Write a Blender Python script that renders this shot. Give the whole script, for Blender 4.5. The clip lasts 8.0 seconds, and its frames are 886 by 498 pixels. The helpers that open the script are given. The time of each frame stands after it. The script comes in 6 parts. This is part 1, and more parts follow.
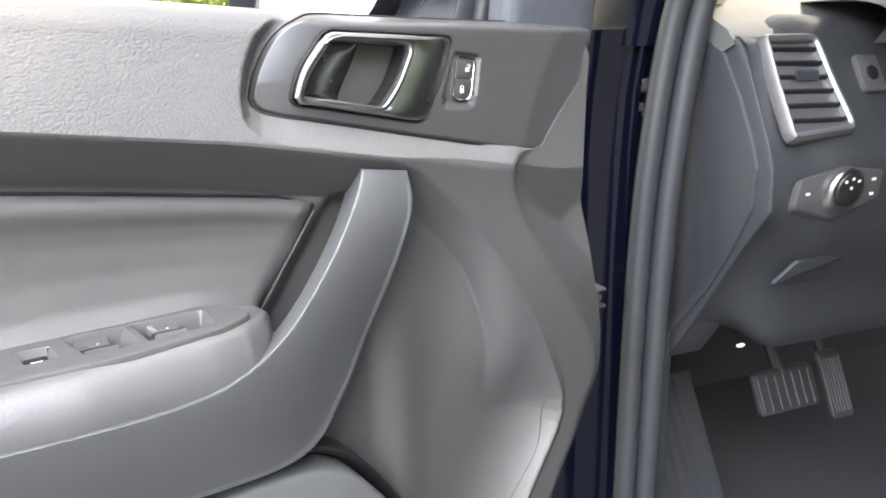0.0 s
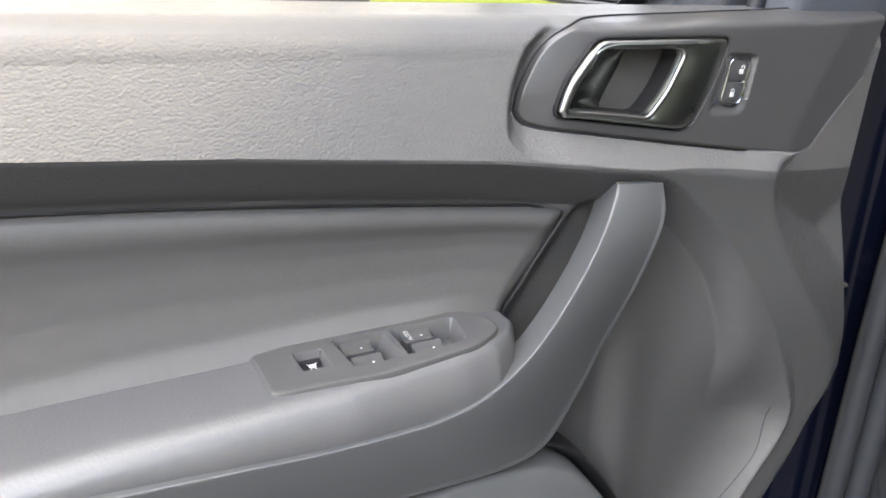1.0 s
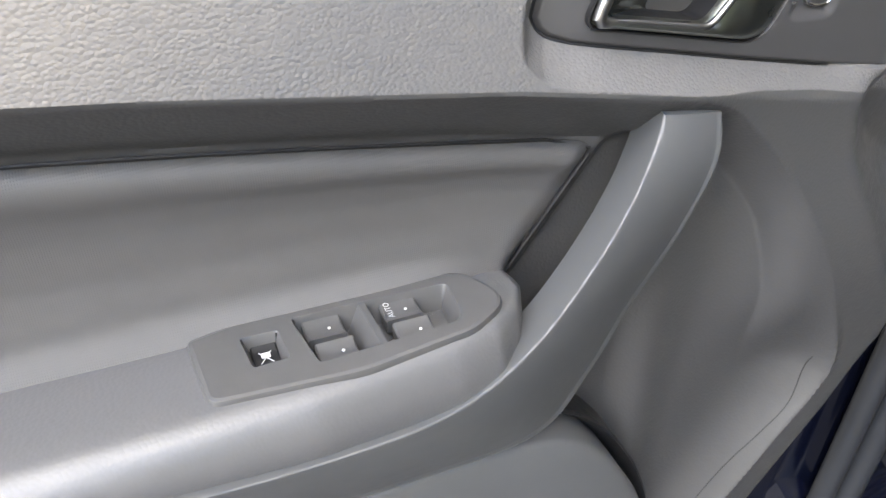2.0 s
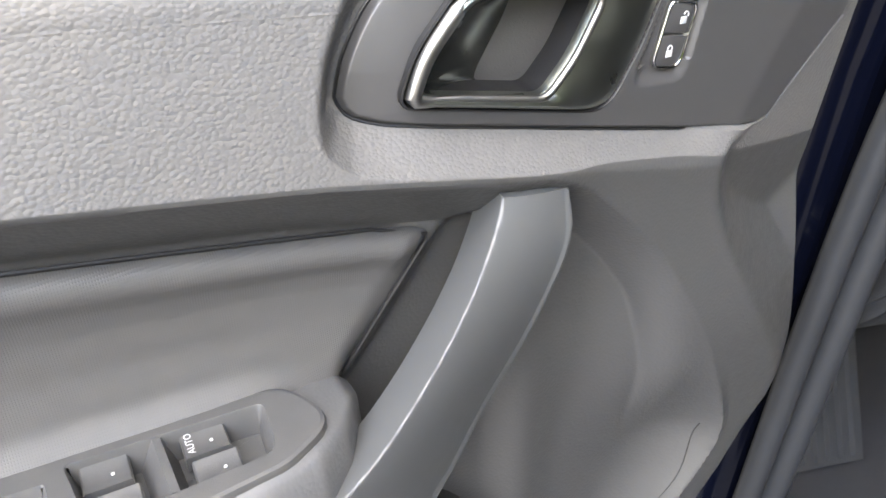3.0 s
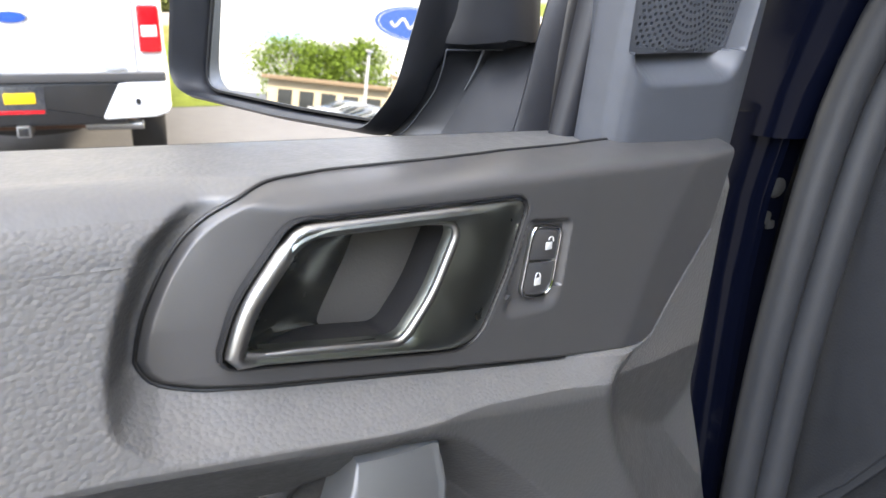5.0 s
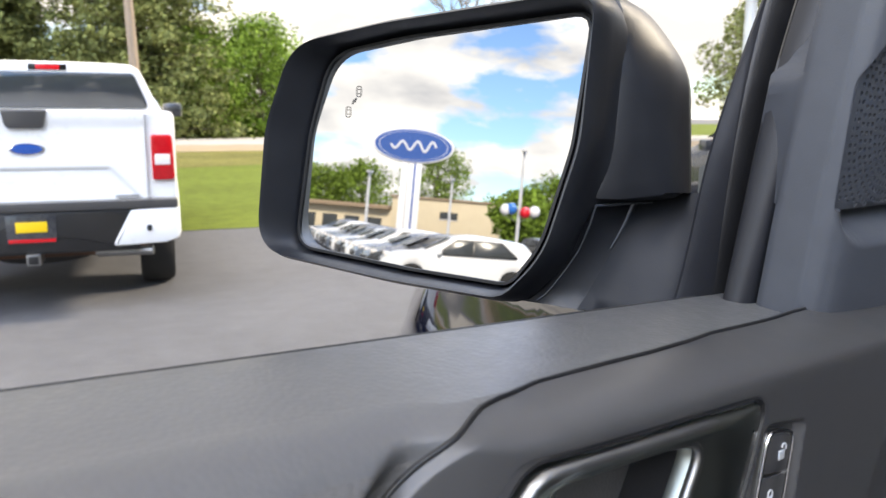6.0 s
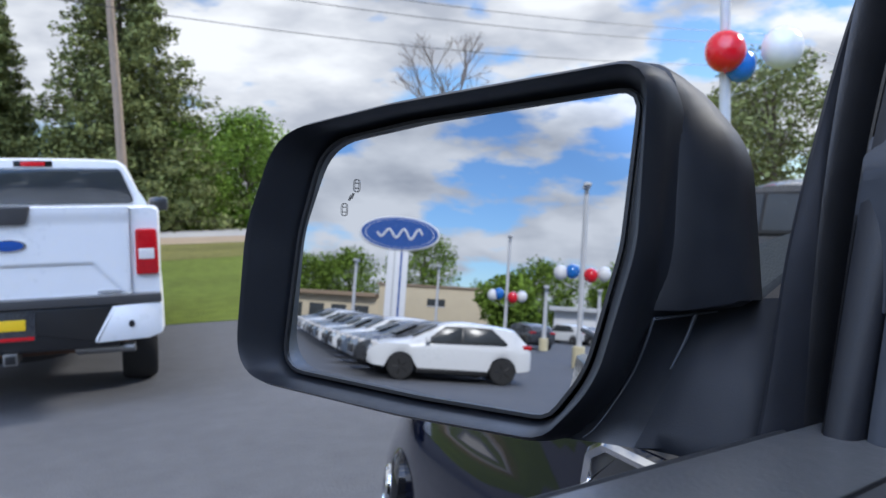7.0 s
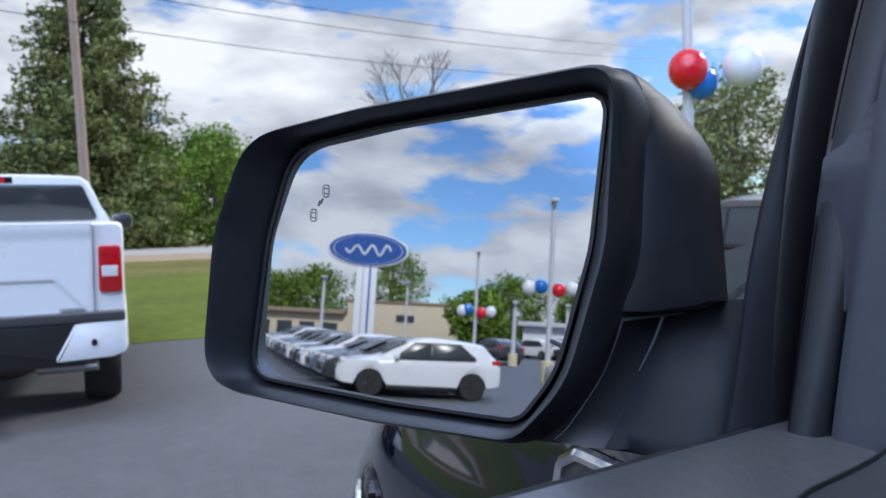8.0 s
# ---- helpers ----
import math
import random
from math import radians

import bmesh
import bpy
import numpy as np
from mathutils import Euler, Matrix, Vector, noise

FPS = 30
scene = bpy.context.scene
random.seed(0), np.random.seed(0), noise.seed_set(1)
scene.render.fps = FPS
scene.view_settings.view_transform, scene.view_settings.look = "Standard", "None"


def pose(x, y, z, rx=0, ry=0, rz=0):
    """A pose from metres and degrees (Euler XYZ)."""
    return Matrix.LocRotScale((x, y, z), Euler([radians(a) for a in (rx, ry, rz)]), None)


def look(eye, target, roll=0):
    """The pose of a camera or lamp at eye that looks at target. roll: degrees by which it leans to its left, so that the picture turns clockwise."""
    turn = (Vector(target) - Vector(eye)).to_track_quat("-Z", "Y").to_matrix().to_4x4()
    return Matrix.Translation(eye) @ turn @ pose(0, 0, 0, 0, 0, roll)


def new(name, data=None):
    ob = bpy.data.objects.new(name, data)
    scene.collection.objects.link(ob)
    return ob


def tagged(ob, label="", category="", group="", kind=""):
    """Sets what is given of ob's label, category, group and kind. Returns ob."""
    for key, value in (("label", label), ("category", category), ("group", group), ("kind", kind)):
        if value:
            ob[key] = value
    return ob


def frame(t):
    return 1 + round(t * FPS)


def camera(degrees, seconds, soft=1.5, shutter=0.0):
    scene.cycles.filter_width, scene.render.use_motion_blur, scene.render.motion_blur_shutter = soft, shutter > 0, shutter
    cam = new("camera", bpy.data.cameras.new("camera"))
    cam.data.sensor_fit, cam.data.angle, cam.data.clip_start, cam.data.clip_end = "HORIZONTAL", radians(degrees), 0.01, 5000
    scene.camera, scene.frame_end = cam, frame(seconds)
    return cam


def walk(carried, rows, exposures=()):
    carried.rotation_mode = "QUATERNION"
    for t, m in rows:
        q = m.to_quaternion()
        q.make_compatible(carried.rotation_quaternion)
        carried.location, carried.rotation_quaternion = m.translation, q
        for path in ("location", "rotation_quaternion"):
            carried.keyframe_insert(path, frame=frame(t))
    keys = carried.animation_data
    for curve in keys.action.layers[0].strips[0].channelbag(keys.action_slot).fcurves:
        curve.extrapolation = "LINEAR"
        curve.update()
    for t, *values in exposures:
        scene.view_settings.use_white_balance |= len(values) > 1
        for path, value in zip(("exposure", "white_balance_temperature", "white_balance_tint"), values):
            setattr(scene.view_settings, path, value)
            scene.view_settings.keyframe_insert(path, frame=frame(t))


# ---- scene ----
cam = camera(60.7, 8.0)
cam.data.dof.use_dof, cam.data.dof.focus_distance, cam.data.dof.aperture_fstop = True, 0.45, 18.0

PATH = [
    (0, (-0.377, -0.638, 1.244), (0.777, 0.906, 0.714), -0.8),
    (0.3, (-0.394, -0.621, 1.289), (0.563, 1.039, 0.716), -0.9),
    (0.5, (-0.404, -0.608, 1.297), (0.465, 1.096, 0.712), -0.1),
    (1, (-0.408, -0.574, 1.337), (0.301, 1.114, 0.533), -0.3),
    (1.2, (-0.395, -0.546, 1.341), (0.281, 1.115, 0.456), -0.4),
    (2.3, (-0.33, -0.419, 1.333), (0.302, 1.07, 0.157), 0.3),
    (2.5, (-0.317, -0.409, 1.327), (0.353, 1.073, 0.163), 0.5),
    (3, (-0.259, -0.398, 1.341), (0.554, 1.066, 0.247), 1.3),
    (3.5, (-0.212, -0.393, 1.354), (0.758, 1.08, 0.412), 1.9),
    (4, (-0.185, -0.384, 1.352), (0.867, 1.095, 0.512), 2.2),
    (4.2, (-0.18, -0.381, 1.352), (0.887, 1.101, 0.537), 2.4),
    (5.3, (-0.22, -0.334, 1.338), (0.923, 1.212, 0.785), 0.8),
    (5.5, (-0.23, -0.314, 1.344), (0.918, 1.247, 0.847), 0.5),
    (6, (-0.222, -0.241, 1.355), (0.945, 1.347, 1.013), 0.3),
    (6.5, (-0.196, -0.186, 1.357), (0.986, 1.413, 1.142), -0.6),
    (7, (-0.186, -0.166, 1.36), (1.025, 1.422, 1.244), -0.9),
    (7.5, (-0.187, -0.162, 1.356), (1.052, 1.406, 1.284), -1.0),
    (8, (-0.187, -0.166, 1.354), (1.09, 1.371, 1.279), -1.1),
]
EXPOSURES = [(0, 3.92, 9200, 10), (0.5, 3.5, 9200, 10), (1.0, 3.3, 9200, 10), (2.5, 3.55, 9400, 10), (3.0, 3.72, 9500, 10), (3.5, 3.65, 9300, 10), (4.2, 3.5, 9100, 10), (5.3, 3.15, 8700, 10), (5.5, 3.05, 8700, 10), (6.0, 2.25, 8300, 10), (6.4, 1.4, 6600, 10), (8, 1.25, 6300, 10)]
walk(cam, [(t, look(eye, target, roll)) for t, eye, target, roll in PATH], EXPOSURES)

# ---- light ----
world = bpy.data.worlds.new("sky")
scene.world = world
world.use_nodes = True
wn, wl = world.node_tree.nodes, world.node_tree.links
wn.clear()
SUN_ELEV, SUN_AZ = 35.0, 100.0          # degrees; azimuth from +y towards +x
w_out = wn.new("ShaderNodeOutputWorld")
w_bg = wn.new("ShaderNodeBackground")
w_sky = wn.new("ShaderNodeTexSky")
w_sky.sky_type = "NISHITA"
w_sky.sun_disc = False
w_sky.sun_elevation = radians(SUN_ELEV)
w_sky.sun_rotation = radians(SUN_AZ)
w_sky.air_density, w_sky.dust_density, w_sky.ozone_density = 1.0, 0.2, 4.0
w_co = wn.new("ShaderNodeTexCoord")
w_map = wn.new("ShaderNodeMapping")
w_map.inputs["Scale"].default_value = (1.0, 1.0, 2.6)
w_map.inputs["Location"].default_value = (2.10, 0.40, 0.70)
w_n1 = wn.new("ShaderNodeTexNoise")
w_n1.inputs["Scale"].default_value = 6.0
w_n1.inputs["Detail"].default_value = 9.0
w_n1.inputs["Roughness"].default_value = 0.52
w_n2 = wn.new("ShaderNodeTexNoise")
w_n2.inputs["Scale"].default_value = 5.5
w_n2.inputs["Detail"].default_value = 8.0
w_r1 = wn.new("ShaderNodeValToRGB")
w_r1.color_ramp.elements[0].position, w_r1.color_ramp.elements[1].position = 0.445, 0.53
w_r2 = wn.new("ShaderNodeValToRGB")
w_r2.color_ramp.elements[0].position, w_r2.color_ramp.elements[1].position = 0.36, 0.60
w_r2.color_ramp.elements[0].color = (2.4, 2.6, 3.0, 1)
w_r2.color_ramp.elements[1].color = (4.7, 4.85, 5.1, 1)
w_mix = wn.new("ShaderNodeMix")
w_mix.data_type = "RGBA"
wl.new(w_co.outputs["Generated"], w_map.inputs["Vector"])
wl.new(w_map.outputs["Vector"], w_n1.inputs["Vector"])
wl.new(w_map.outputs["Vector"], w_n2.inputs["Vector"])
# the cover thickens towards the horizon and ahead
w_hz = wn.new("ShaderNodeMapRange")
w_hz.inputs["From Min"].default_value, w_hz.inputs["From Max"].default_value = 0.0, 0.30
w_hz.inputs["To Min"].default_value, w_hz.inputs["To Max"].default_value = 0.050, -0.01
w_ahead = wn.new("ShaderNodeMapRange")
w_ahead.inputs["From Min"].default_value, w_ahead.inputs["From Max"].default_value = -0.4, 0.8
w_ahead.inputs["To Min"].default_value, w_ahead.inputs["To Max"].default_value = -0.028, 0.050
w_both = wn.new("ShaderNodeMath")
w_cov = wn.new("ShaderNodeMath")
w_z = wn.new("ShaderNodeSeparateXYZ")
wl.new(w_co.outputs["Generated"], w_z.inputs["Vector"])
wl.new(w_z.outputs["Z"], w_hz.inputs["Value"])
wl.new(w_z.outputs["Y"], w_ahead.inputs["Value"])
wl.new(w_hz.outputs["Result"], w_both.inputs[0])
wl.new(w_ahead.outputs["Result"], w_both.inputs[1])
wl.new(w_n1.outputs["Fac"], w_cov.inputs[0])
wl.new(w_both.outputs[0], w_cov.inputs[1])
wl.new(w_cov.outputs[0], w_r1.inputs["Fac"])
wl.new(w_n2.outputs["Fac"], w_r2.inputs["Fac"])
wl.new(w_r1.outputs["Color"], w_mix.inputs["Factor"])
w_deep = wn.new("ShaderNodeVectorMath")
w_deep.operation = "MULTIPLY"
w_deep.inputs[1].default_value = (0.50, 0.60, 0.72)
wl.new(w_sky.outputs["Color"], w_deep.inputs[0])
wl.new(w_deep.outputs["Vector"], w_mix.inputs[6])
wl.new(w_r2.outputs["Color"], w_mix.inputs[7])
# added glow: sky brightened up to ninefold round one direction to light the door
w_sep = wn.new("ShaderNodeVectorMath")
w_sep.operation = "DOT_PRODUCT"
w_sep.inputs[1].default_value = (-0.54, -0.40, 0.741)
w_up = wn.new("ShaderNodeMapRange")
w_up.interpolation_type = "SMOOTHSTEP"
w_up.inputs["From Min"].default_value, w_up.inputs["From Max"].default_value = 0.70, 1.0
w_up.inputs["To Min"].default_value, w_up.inputs["To Max"].default_value = 1.0, 9.0
w_mul = wn.new("ShaderNodeVectorMath")
w_mul.operation = "SCALE"
wl.new(w_co.outputs["Generated"], w_sep.inputs[0])
wl.new(w_sep.outputs["Value"], w_up.inputs["Value"])
wl.new(w_mix.outputs[2], w_mul.inputs["Vector"])
wl.new(w_up.outputs["Result"], w_mul.inputs["Scale"])
wl.new(w_mul.outputs["Vector"], w_bg.inputs["Color"])
w_bg.inputs["Strength"].default_value = 0.085
wl.new(w_bg.outputs["Background"], w_out.inputs["Surface"])

sun = new("sun", bpy.data.lights.new("sun", "SUN"))
sun.data.energy, sun.data.angle, sun.data.color = 1.3, radians(10), (1.0, 0.96, 0.9)
sun.matrix_basis = look((0, 0, 0), (-math.sin(radians(SUN_AZ)) * math.cos(radians(SUN_ELEV)),
                                    -math.cos(radians(SUN_AZ)) * math.cos(radians(SUN_ELEV)),
                                    -math.sin(radians(SUN_ELEV))))


# ---- materials ----
def material(name, color, rough=0.5, metal=0.0, vary=0.12, vscale=6.0, bump="", bscale=300.0, bdepth=0.0,
             coat=0.0, spec=0.5, rvary=0.08, island=0.0, stretch=(1, 1, 1)):
    """A surface with two scales of variation in tone and gloss, and a fine relief."""
    m = bpy.data.materials.new(name)
    m.use_nodes = True
    n, l = m.node_tree.nodes, m.node_tree.links
    b = n["Principled BSDF"]
    b.inputs["Metallic"].default_value = metal
    b.inputs["Coat Weight"].default_value = coat
    b.inputs["Coat Roughness"].default_value = 0.03
    b.inputs["Specular IOR Level"].default_value = spec
    co = n.new("ShaderNodeTexCoord")
    mp = n.new("ShaderNodeMapping")
    mp.inputs["Scale"].default_value = stretch
    l.new(co.outputs["Object"], mp.inputs["Vector"])
    big = n.new("ShaderNodeTexNoise")
    big.inputs["Scale"].default_value = vscale
    big.inputs["Detail"].default_value = 5.0
    fine = n.new("ShaderNodeTexNoise")
    fine.inputs["Scale"].default_value = vscale * 14
    fine.inputs["Detail"].default_value = 4.0
    l.new(mp.outputs["Vector"], big.inputs["Vector"])
    l.new(mp.outputs["Vector"], fine.inputs["Vector"])
    add = n.new("ShaderNodeMath")
    add.operation = "ADD"
    l.new(big.outputs["Fac"], add.inputs[0])
    l.new(fine.outputs["Fac"], add.inputs[1])
    tone = n.new("ShaderNodeMapRange")
    tone.inputs["From Min"].default_value, tone.inputs["From Max"].default_value = 0.6, 1.4
    tone.inputs["To Min"].default_value, tone.inputs["To Max"].default_value = 1 - vary, 1 + vary
    l.new(add.outputs[0], tone.inputs["Value"])
    factor = tone.outputs["Result"]
    if island:
        geo = n.new("ShaderNodeNewGeometry")
        rnd = n.new("ShaderNodeMapRange")
        rnd.inputs["To Min"].default_value, rnd.inputs["To Max"].default_value = 1 - island, 1 + island
        l.new(geo.outputs["Random Per Island"], rnd.inputs["Value"])
        both = n.new("ShaderNodeMath")
        both.operation = "MULTIPLY"
        l.new(factor, both.inputs[0])
        l.new(rnd.outputs["Result"], both.inputs[1])
        factor = both.outputs[0]
    hue = n.new("ShaderNodeHueSaturation")
    hue.inputs["Color"].default_value = (*color, 1)
    l.new(factor, hue.inputs["Value"])
    l.new(hue.outputs["Color"], b.inputs["Base Color"])
    ro = n.new("ShaderNodeMapRange")
    ro.inputs["From Min"].default_value, ro.inputs["From Max"].default_value = 0.6, 1.4
    ro.inputs["To Min"].default_value = max(0.0, rough - rvary)
    ro.inputs["To Max"].default_value = min(1.0, rough + rvary)
    l.new(add.outputs[0], ro.inputs["Value"])
    l.new(ro.outputs["Result"], b.inputs["Roughness"])
    if bump:
        bp = n.new("ShaderNodeBump")
        bp.inputs["Distance"].default_value = bdepth
        bp.inputs["Strength"].default_value = 1.0
        if bump == "pebble":
            warp = n.new("ShaderNodeTexNoise")
            warp.inputs["Scale"].default_value = bscale * 0.6
            warp.inputs["Detail"].default_value = 2.0
            mixv = n.new("ShaderNodeMix")
            mixv.data_type = "VECTOR"
            mixv.inputs["Factor"].default_value = 0.0009
            l.new(mp.outputs["Vector"], warp.inputs["Vector"])
            l.new(mp.outputs["Vector"], mixv.inputs[4])
            l.new(warp.outputs["Color"], mixv.inputs[5])
            tx = n.new("ShaderNodeTexVoronoi")
            tx.feature = "SMOOTH_F1"
            tx.inputs["Scale"].default_value = bscale
            tx.inputs["Smoothness"].default_value = 0.3
            l.new(mixv.outputs[1], tx.inputs["Vector"])
            inv = n.new("ShaderNodeMath")
            inv.operation = "SUBTRACT"
            inv.inputs[0].default_value = 1.0
            l.new(tx.outputs["Distance"], inv.inputs[1])
            l.new(inv.outputs[0], bp.inputs["Height"])
        elif bump == "weave":
            wa = n.new("ShaderNodeTexWave")
            wb = n.new("ShaderNodeTexWave")
            wa.bands_direction, wb.bands_direction = "X", "Z"
            for w in (wa, wb):
                w.inputs["Scale"].default_value = bscale
                w.inputs["Distortion"].default_value = 1.5
                w.inputs["Detail Scale"].default_value = 3.0
                l.new(mp.outputs["Vector"], w.inputs["Vector"])
            s = n.new("ShaderNodeMath")
            s.operation = "MULTIPLY"
            l.new(wa.outputs["Fac"], s.inputs[0])
            l.new(wb.outputs["Fac"], s.inputs[1])
            l.new(s.outputs[0], bp.inputs["Height"])
        else:
            tx = n.new("ShaderNodeTexNoise")
            tx.inputs["Scale"].default_value = bscale
            tx.inputs["Detail"].default_value = 6.0
            l.new(mp.outputs["Vector"], tx.inputs["Vector"])
            l.new(tx.outputs["Fac"], bp.inputs["Height"])
        l.new(bp.outputs["Normal"], b.inputs["Normal"])
    return m


LEATHER = material("grained_vinyl", (0.116, 0.113, 0.111), 0.50, bump="pebble", bscale=450, bdepth=0.00042, rvary=0.03, vary=0.06, vscale=9, spec=0.32, stretch=(0.9, 1, 1.15))
RAIL = material("smooth_rail_vinyl", (0.092, 0.092, 0.094), 0.38, bump="pebble", bscale=420, bdepth=0.00012, vary=0.06, vscale=9, spec=0.7)
# finer grain, and darker than LEATHER to paint the shade below the crease
TRIM = material("shaded_fine_vinyl", (0.054, 0.0535, 0.0535), 0.38, bump="pebble", bscale=420, bdepth=0.00014, vary=0.06, vscale=9, spec=0.65)
SOFT = material("fine_grain_plastic", (0.070, 0.068, 0.067), 0.46, bump="noise", bscale=900, bdepth=0.0002, vary=0.12)
FABRIC = material("woven_vinyl_cloth", (0.080, 0.0775, 0.077), 0.50, bump="weave", bscale=240, bdepth=0.00010, vary=0.07)
BEZEL = material("dark_satin_plastic", (0.054, 0.053, 0.054), 0.33, bump="noise", bscale=1400, bdepth=0.00004, vary=0.05, rvary=0.04, spec=0.6)
PULL = material("satin_grey_plastic", (0.080, 0.083, 0.085), 0.46, bump="noise", bscale=1500, bdepth=0.00003, vary=0.04, rvary=0.03, spec=0.75)
PLATE = material("switch_plate_plastic", (0.070, 0.069, 0.069), 0.40, bump="noise", bscale=1300, bdepth=0.0001)
BLACK = material("black_plastic", (0.012, 0.012, 0.013), 0.4, bump="noise", bscale=800, bdepth=0.00012)
GLOSS = material("gloss_black_plastic", (0.01, 0.01, 0.011), 0.14)
SCOOP = material("dark_satin_scoop", (0.10, 0.105, 0.10), 0.22, 0.85, vary=0.04)
RUBBER = material("black_rubber", (0.02, 0.021, 0.023), 0.55, bump="noise", bscale=500, bdepth=0.0002)
SEAL = material("grey_rubber_seal", (0.023, 0.025, 0.029), 0.5, bump="noise", bscale=600, bdepth=0.0002)
CHROME = material("satin_chrome", (0.37, 0.365, 0.355), 0.34, 1.0, vary=0.05)
DARKCHROME = material("dark_satin_metal", (0.32, 0.335, 0.305), 0.30, 1.0, vary=0.06)
BRIGHT = material("bright_chrome", (0.75, 0.75, 0.76), 0.06, 1.0, vary=0.03)
PAINT = material("dark_blue_paint", (0.003, 0.0045, 0.013), 0.05, coat=0.35, spec=0.5, rvary=0.02, vary=0.05)
# body blue again, darkened and dulled to paint the shade round the door opening
JAMB = material("dark_blue_paint_shaded", (0.002, 0.003, 0.0085), 0.16, spec=0.22, vary=0.08)
VENT_SILVER = material("satin_silver_plastic", (0.20, 0.20, 0.21), 0.42, 0.8, vary=0.05)
HOUSING = material("mirror_cap_plastic", (0.0150, 0.0165, 0.0205), 0.42, bump="noise", bscale=1500, bdepth=0.0001, vary=0.1)
SAIL = material("sail_panel_plastic", (0.060, 0.066, 0.078), 0.45, bump="noise", bscale=1200, bdepth=0.0001)
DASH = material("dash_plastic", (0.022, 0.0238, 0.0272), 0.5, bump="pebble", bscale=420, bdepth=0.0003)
FOOT = material("mirror_foot_plastic", (0.012, 0.0135, 0.017), 0.45, spec=0.2, bump="noise", bscale=1500, bdepth=0.0001, vary=0.08)
FRAME = material("window_frame_plastic", (0.016, 0.017, 0.021), 0.45, bump="noise", bscale=1200, bdepth=0.0001, vary=0.08)
# lighter copy of DASH: the light on the dash's top is in the colour
DASHTOP = material("dash_vinyl_lit", (0.085, 0.092, 0.090), 0.55, bump="pebble", bscale=420, bdepth=0.0003)
ICON = material("white_icon_print", (0.55, 0.55, 0.55), 0.5, vary=0.03)
MIRROR = material("mirror_silver", (0.59, 0.62, 0.67), 0.0, 1.0, vary=0.0, rvary=0.0)
CARPET = material("black_carpet", (0.021, 0.022, 0.026), 0.9, bump="noise", bscale=700, bdepth=0.002)
STEEL = material("bare_steel", (0.26, 0.26, 0.26), 0.4, 0.9, vary=0.2, vscale=40)
CREAM = material("cream_headliner", (0.62, 0.56, 0.46), 0.8)
WHITE = material("white_paint", (0.78, 0.79, 0.80), 0.28, coat=0.8, vary=0.012, vscale=1, rvary=0.02)
TYRE = material("tyre_rubber", (0.022, 0.022, 0.023), 0.8, bump="noise", bscale=60, bdepth=0.003)
TINTED = material("tinted_window", (0.05, 0.056, 0.06), 0.22, spec=0.35, vary=0.02)
DARKGLASS = material("dark_cab_glass", (0.03, 0.035, 0.04), 0.03, spec=0.9, vary=0.02, rvary=0.01)
REDLENS = material("red_lens", (0.50, 0.008, 0.014), 0.16, coat=0.2, vary=0.2, vscale=30)
CLEARLENS = material("clear_lens", (0.75, 0.72, 0.70), 0.12, coat=1.0)
ASPHALT = material("asphalt", (0.098, 0.099, 0.106), 0.85, bump="noise", bscale=90, bdepth=0.006, vary=0.22, vscale=0.45)
GRASS = material("lawn", (0.115, 0.145, 0.028), 0.95, spec=0.1, vary=0.4, vscale=0.35, bump="noise", bscale=25, bdepth=0.04)
DRYGRASS = material("dry_grass", (0.150, 0.140, 0.045), 0.95, spec=0.1, vary=0.4, vscale=0.5, bump="noise", bscale=25, bdepth=0.04)
DIRT = material("dry_verge", (0.30, 0.22, 0.14), 0.95, vary=0.25, vscale=1.0)
ROAD = material("pale_road", (0.34, 0.32, 0.29), 0.9, vary=0.12, vscale=0.6)
BARK = material("bark", (0.12, 0.09, 0.065), 0.9, bump="noise", bscale=12, bdepth=0.03, vary=0.3)
WOODPOLE = material("weathered_pole_wood", (0.30, 0.23, 0.18), 0.85, bump="noise", bscale=30, bdepth=0.01, vary=0.2, stretch=(1, 1, 0.1))
LEAF_DARK = material("conifer_foliage", (0.155, 0.175, 0.06), 0.8, spec=0.15, island=0.5, vary=0.25, vscale=0.5)
LEAF = material("broadleaf_foliage", (0.14, 0.215, 0.035), 0.8, spec=0.15, island=0.5, vary=0.25, vscale=0.5)
LEAF_LIGHT = material("bright_foliage", (0.15, 0.235, 0.035), 0.8, spec=0.15, island=0.45, vary=0.25, vscale=0.5)
LEAF_OLIVE = material("olive_foliage", (0.17, 0.19, 0.06), 0.75, island=0.5, vary=0.25, vscale=0.5)
TWIG = material("grey_twig", (0.22, 0.18, 0.16), 0.9)
POLE = material("painted_light_pole", (0.55, 0.56, 0.58), 0.4, vary=0.06)
BALLOON_R = material("red_balloon", (0.72, 0.006, 0.02), 0.18, coat=0.6, vary=0.03)
BALLOON_B = material("blue_balloon", (0.01, 0.16, 0.55), 0.18, coat=0.6, vary=0.03)
BALLOON_W = material("white_balloon", (0.78, 0.78, 0.80), 0.22, coat=0.4, vary=0.03)
SIGNBLUE = material("sign_blue", (0.010, 0.075, 0.33), 0.25, coat=0.5, vary=0.04)
SIGNWHITE = material("sign_white", (0.78, 0.79, 0.82), 0.35, vary=0.04)
BEIGE = material("beige_wall", (0.62, 0.53, 0.38), 0.8, vary=0.08, vscale=0.8)
BROWNROOF = material("brown_roof_edge", (0.30, 0.22, 0.15), 0.8, vary=0.15)
CONCRETE = material("painted_concrete", (0.62, 0.55, 0.36), 0.85, vary=0.15)
SILVER = material("silver_paint", (0.42, 0.43, 0.45), 0.28, 0.3, coat=0.8)
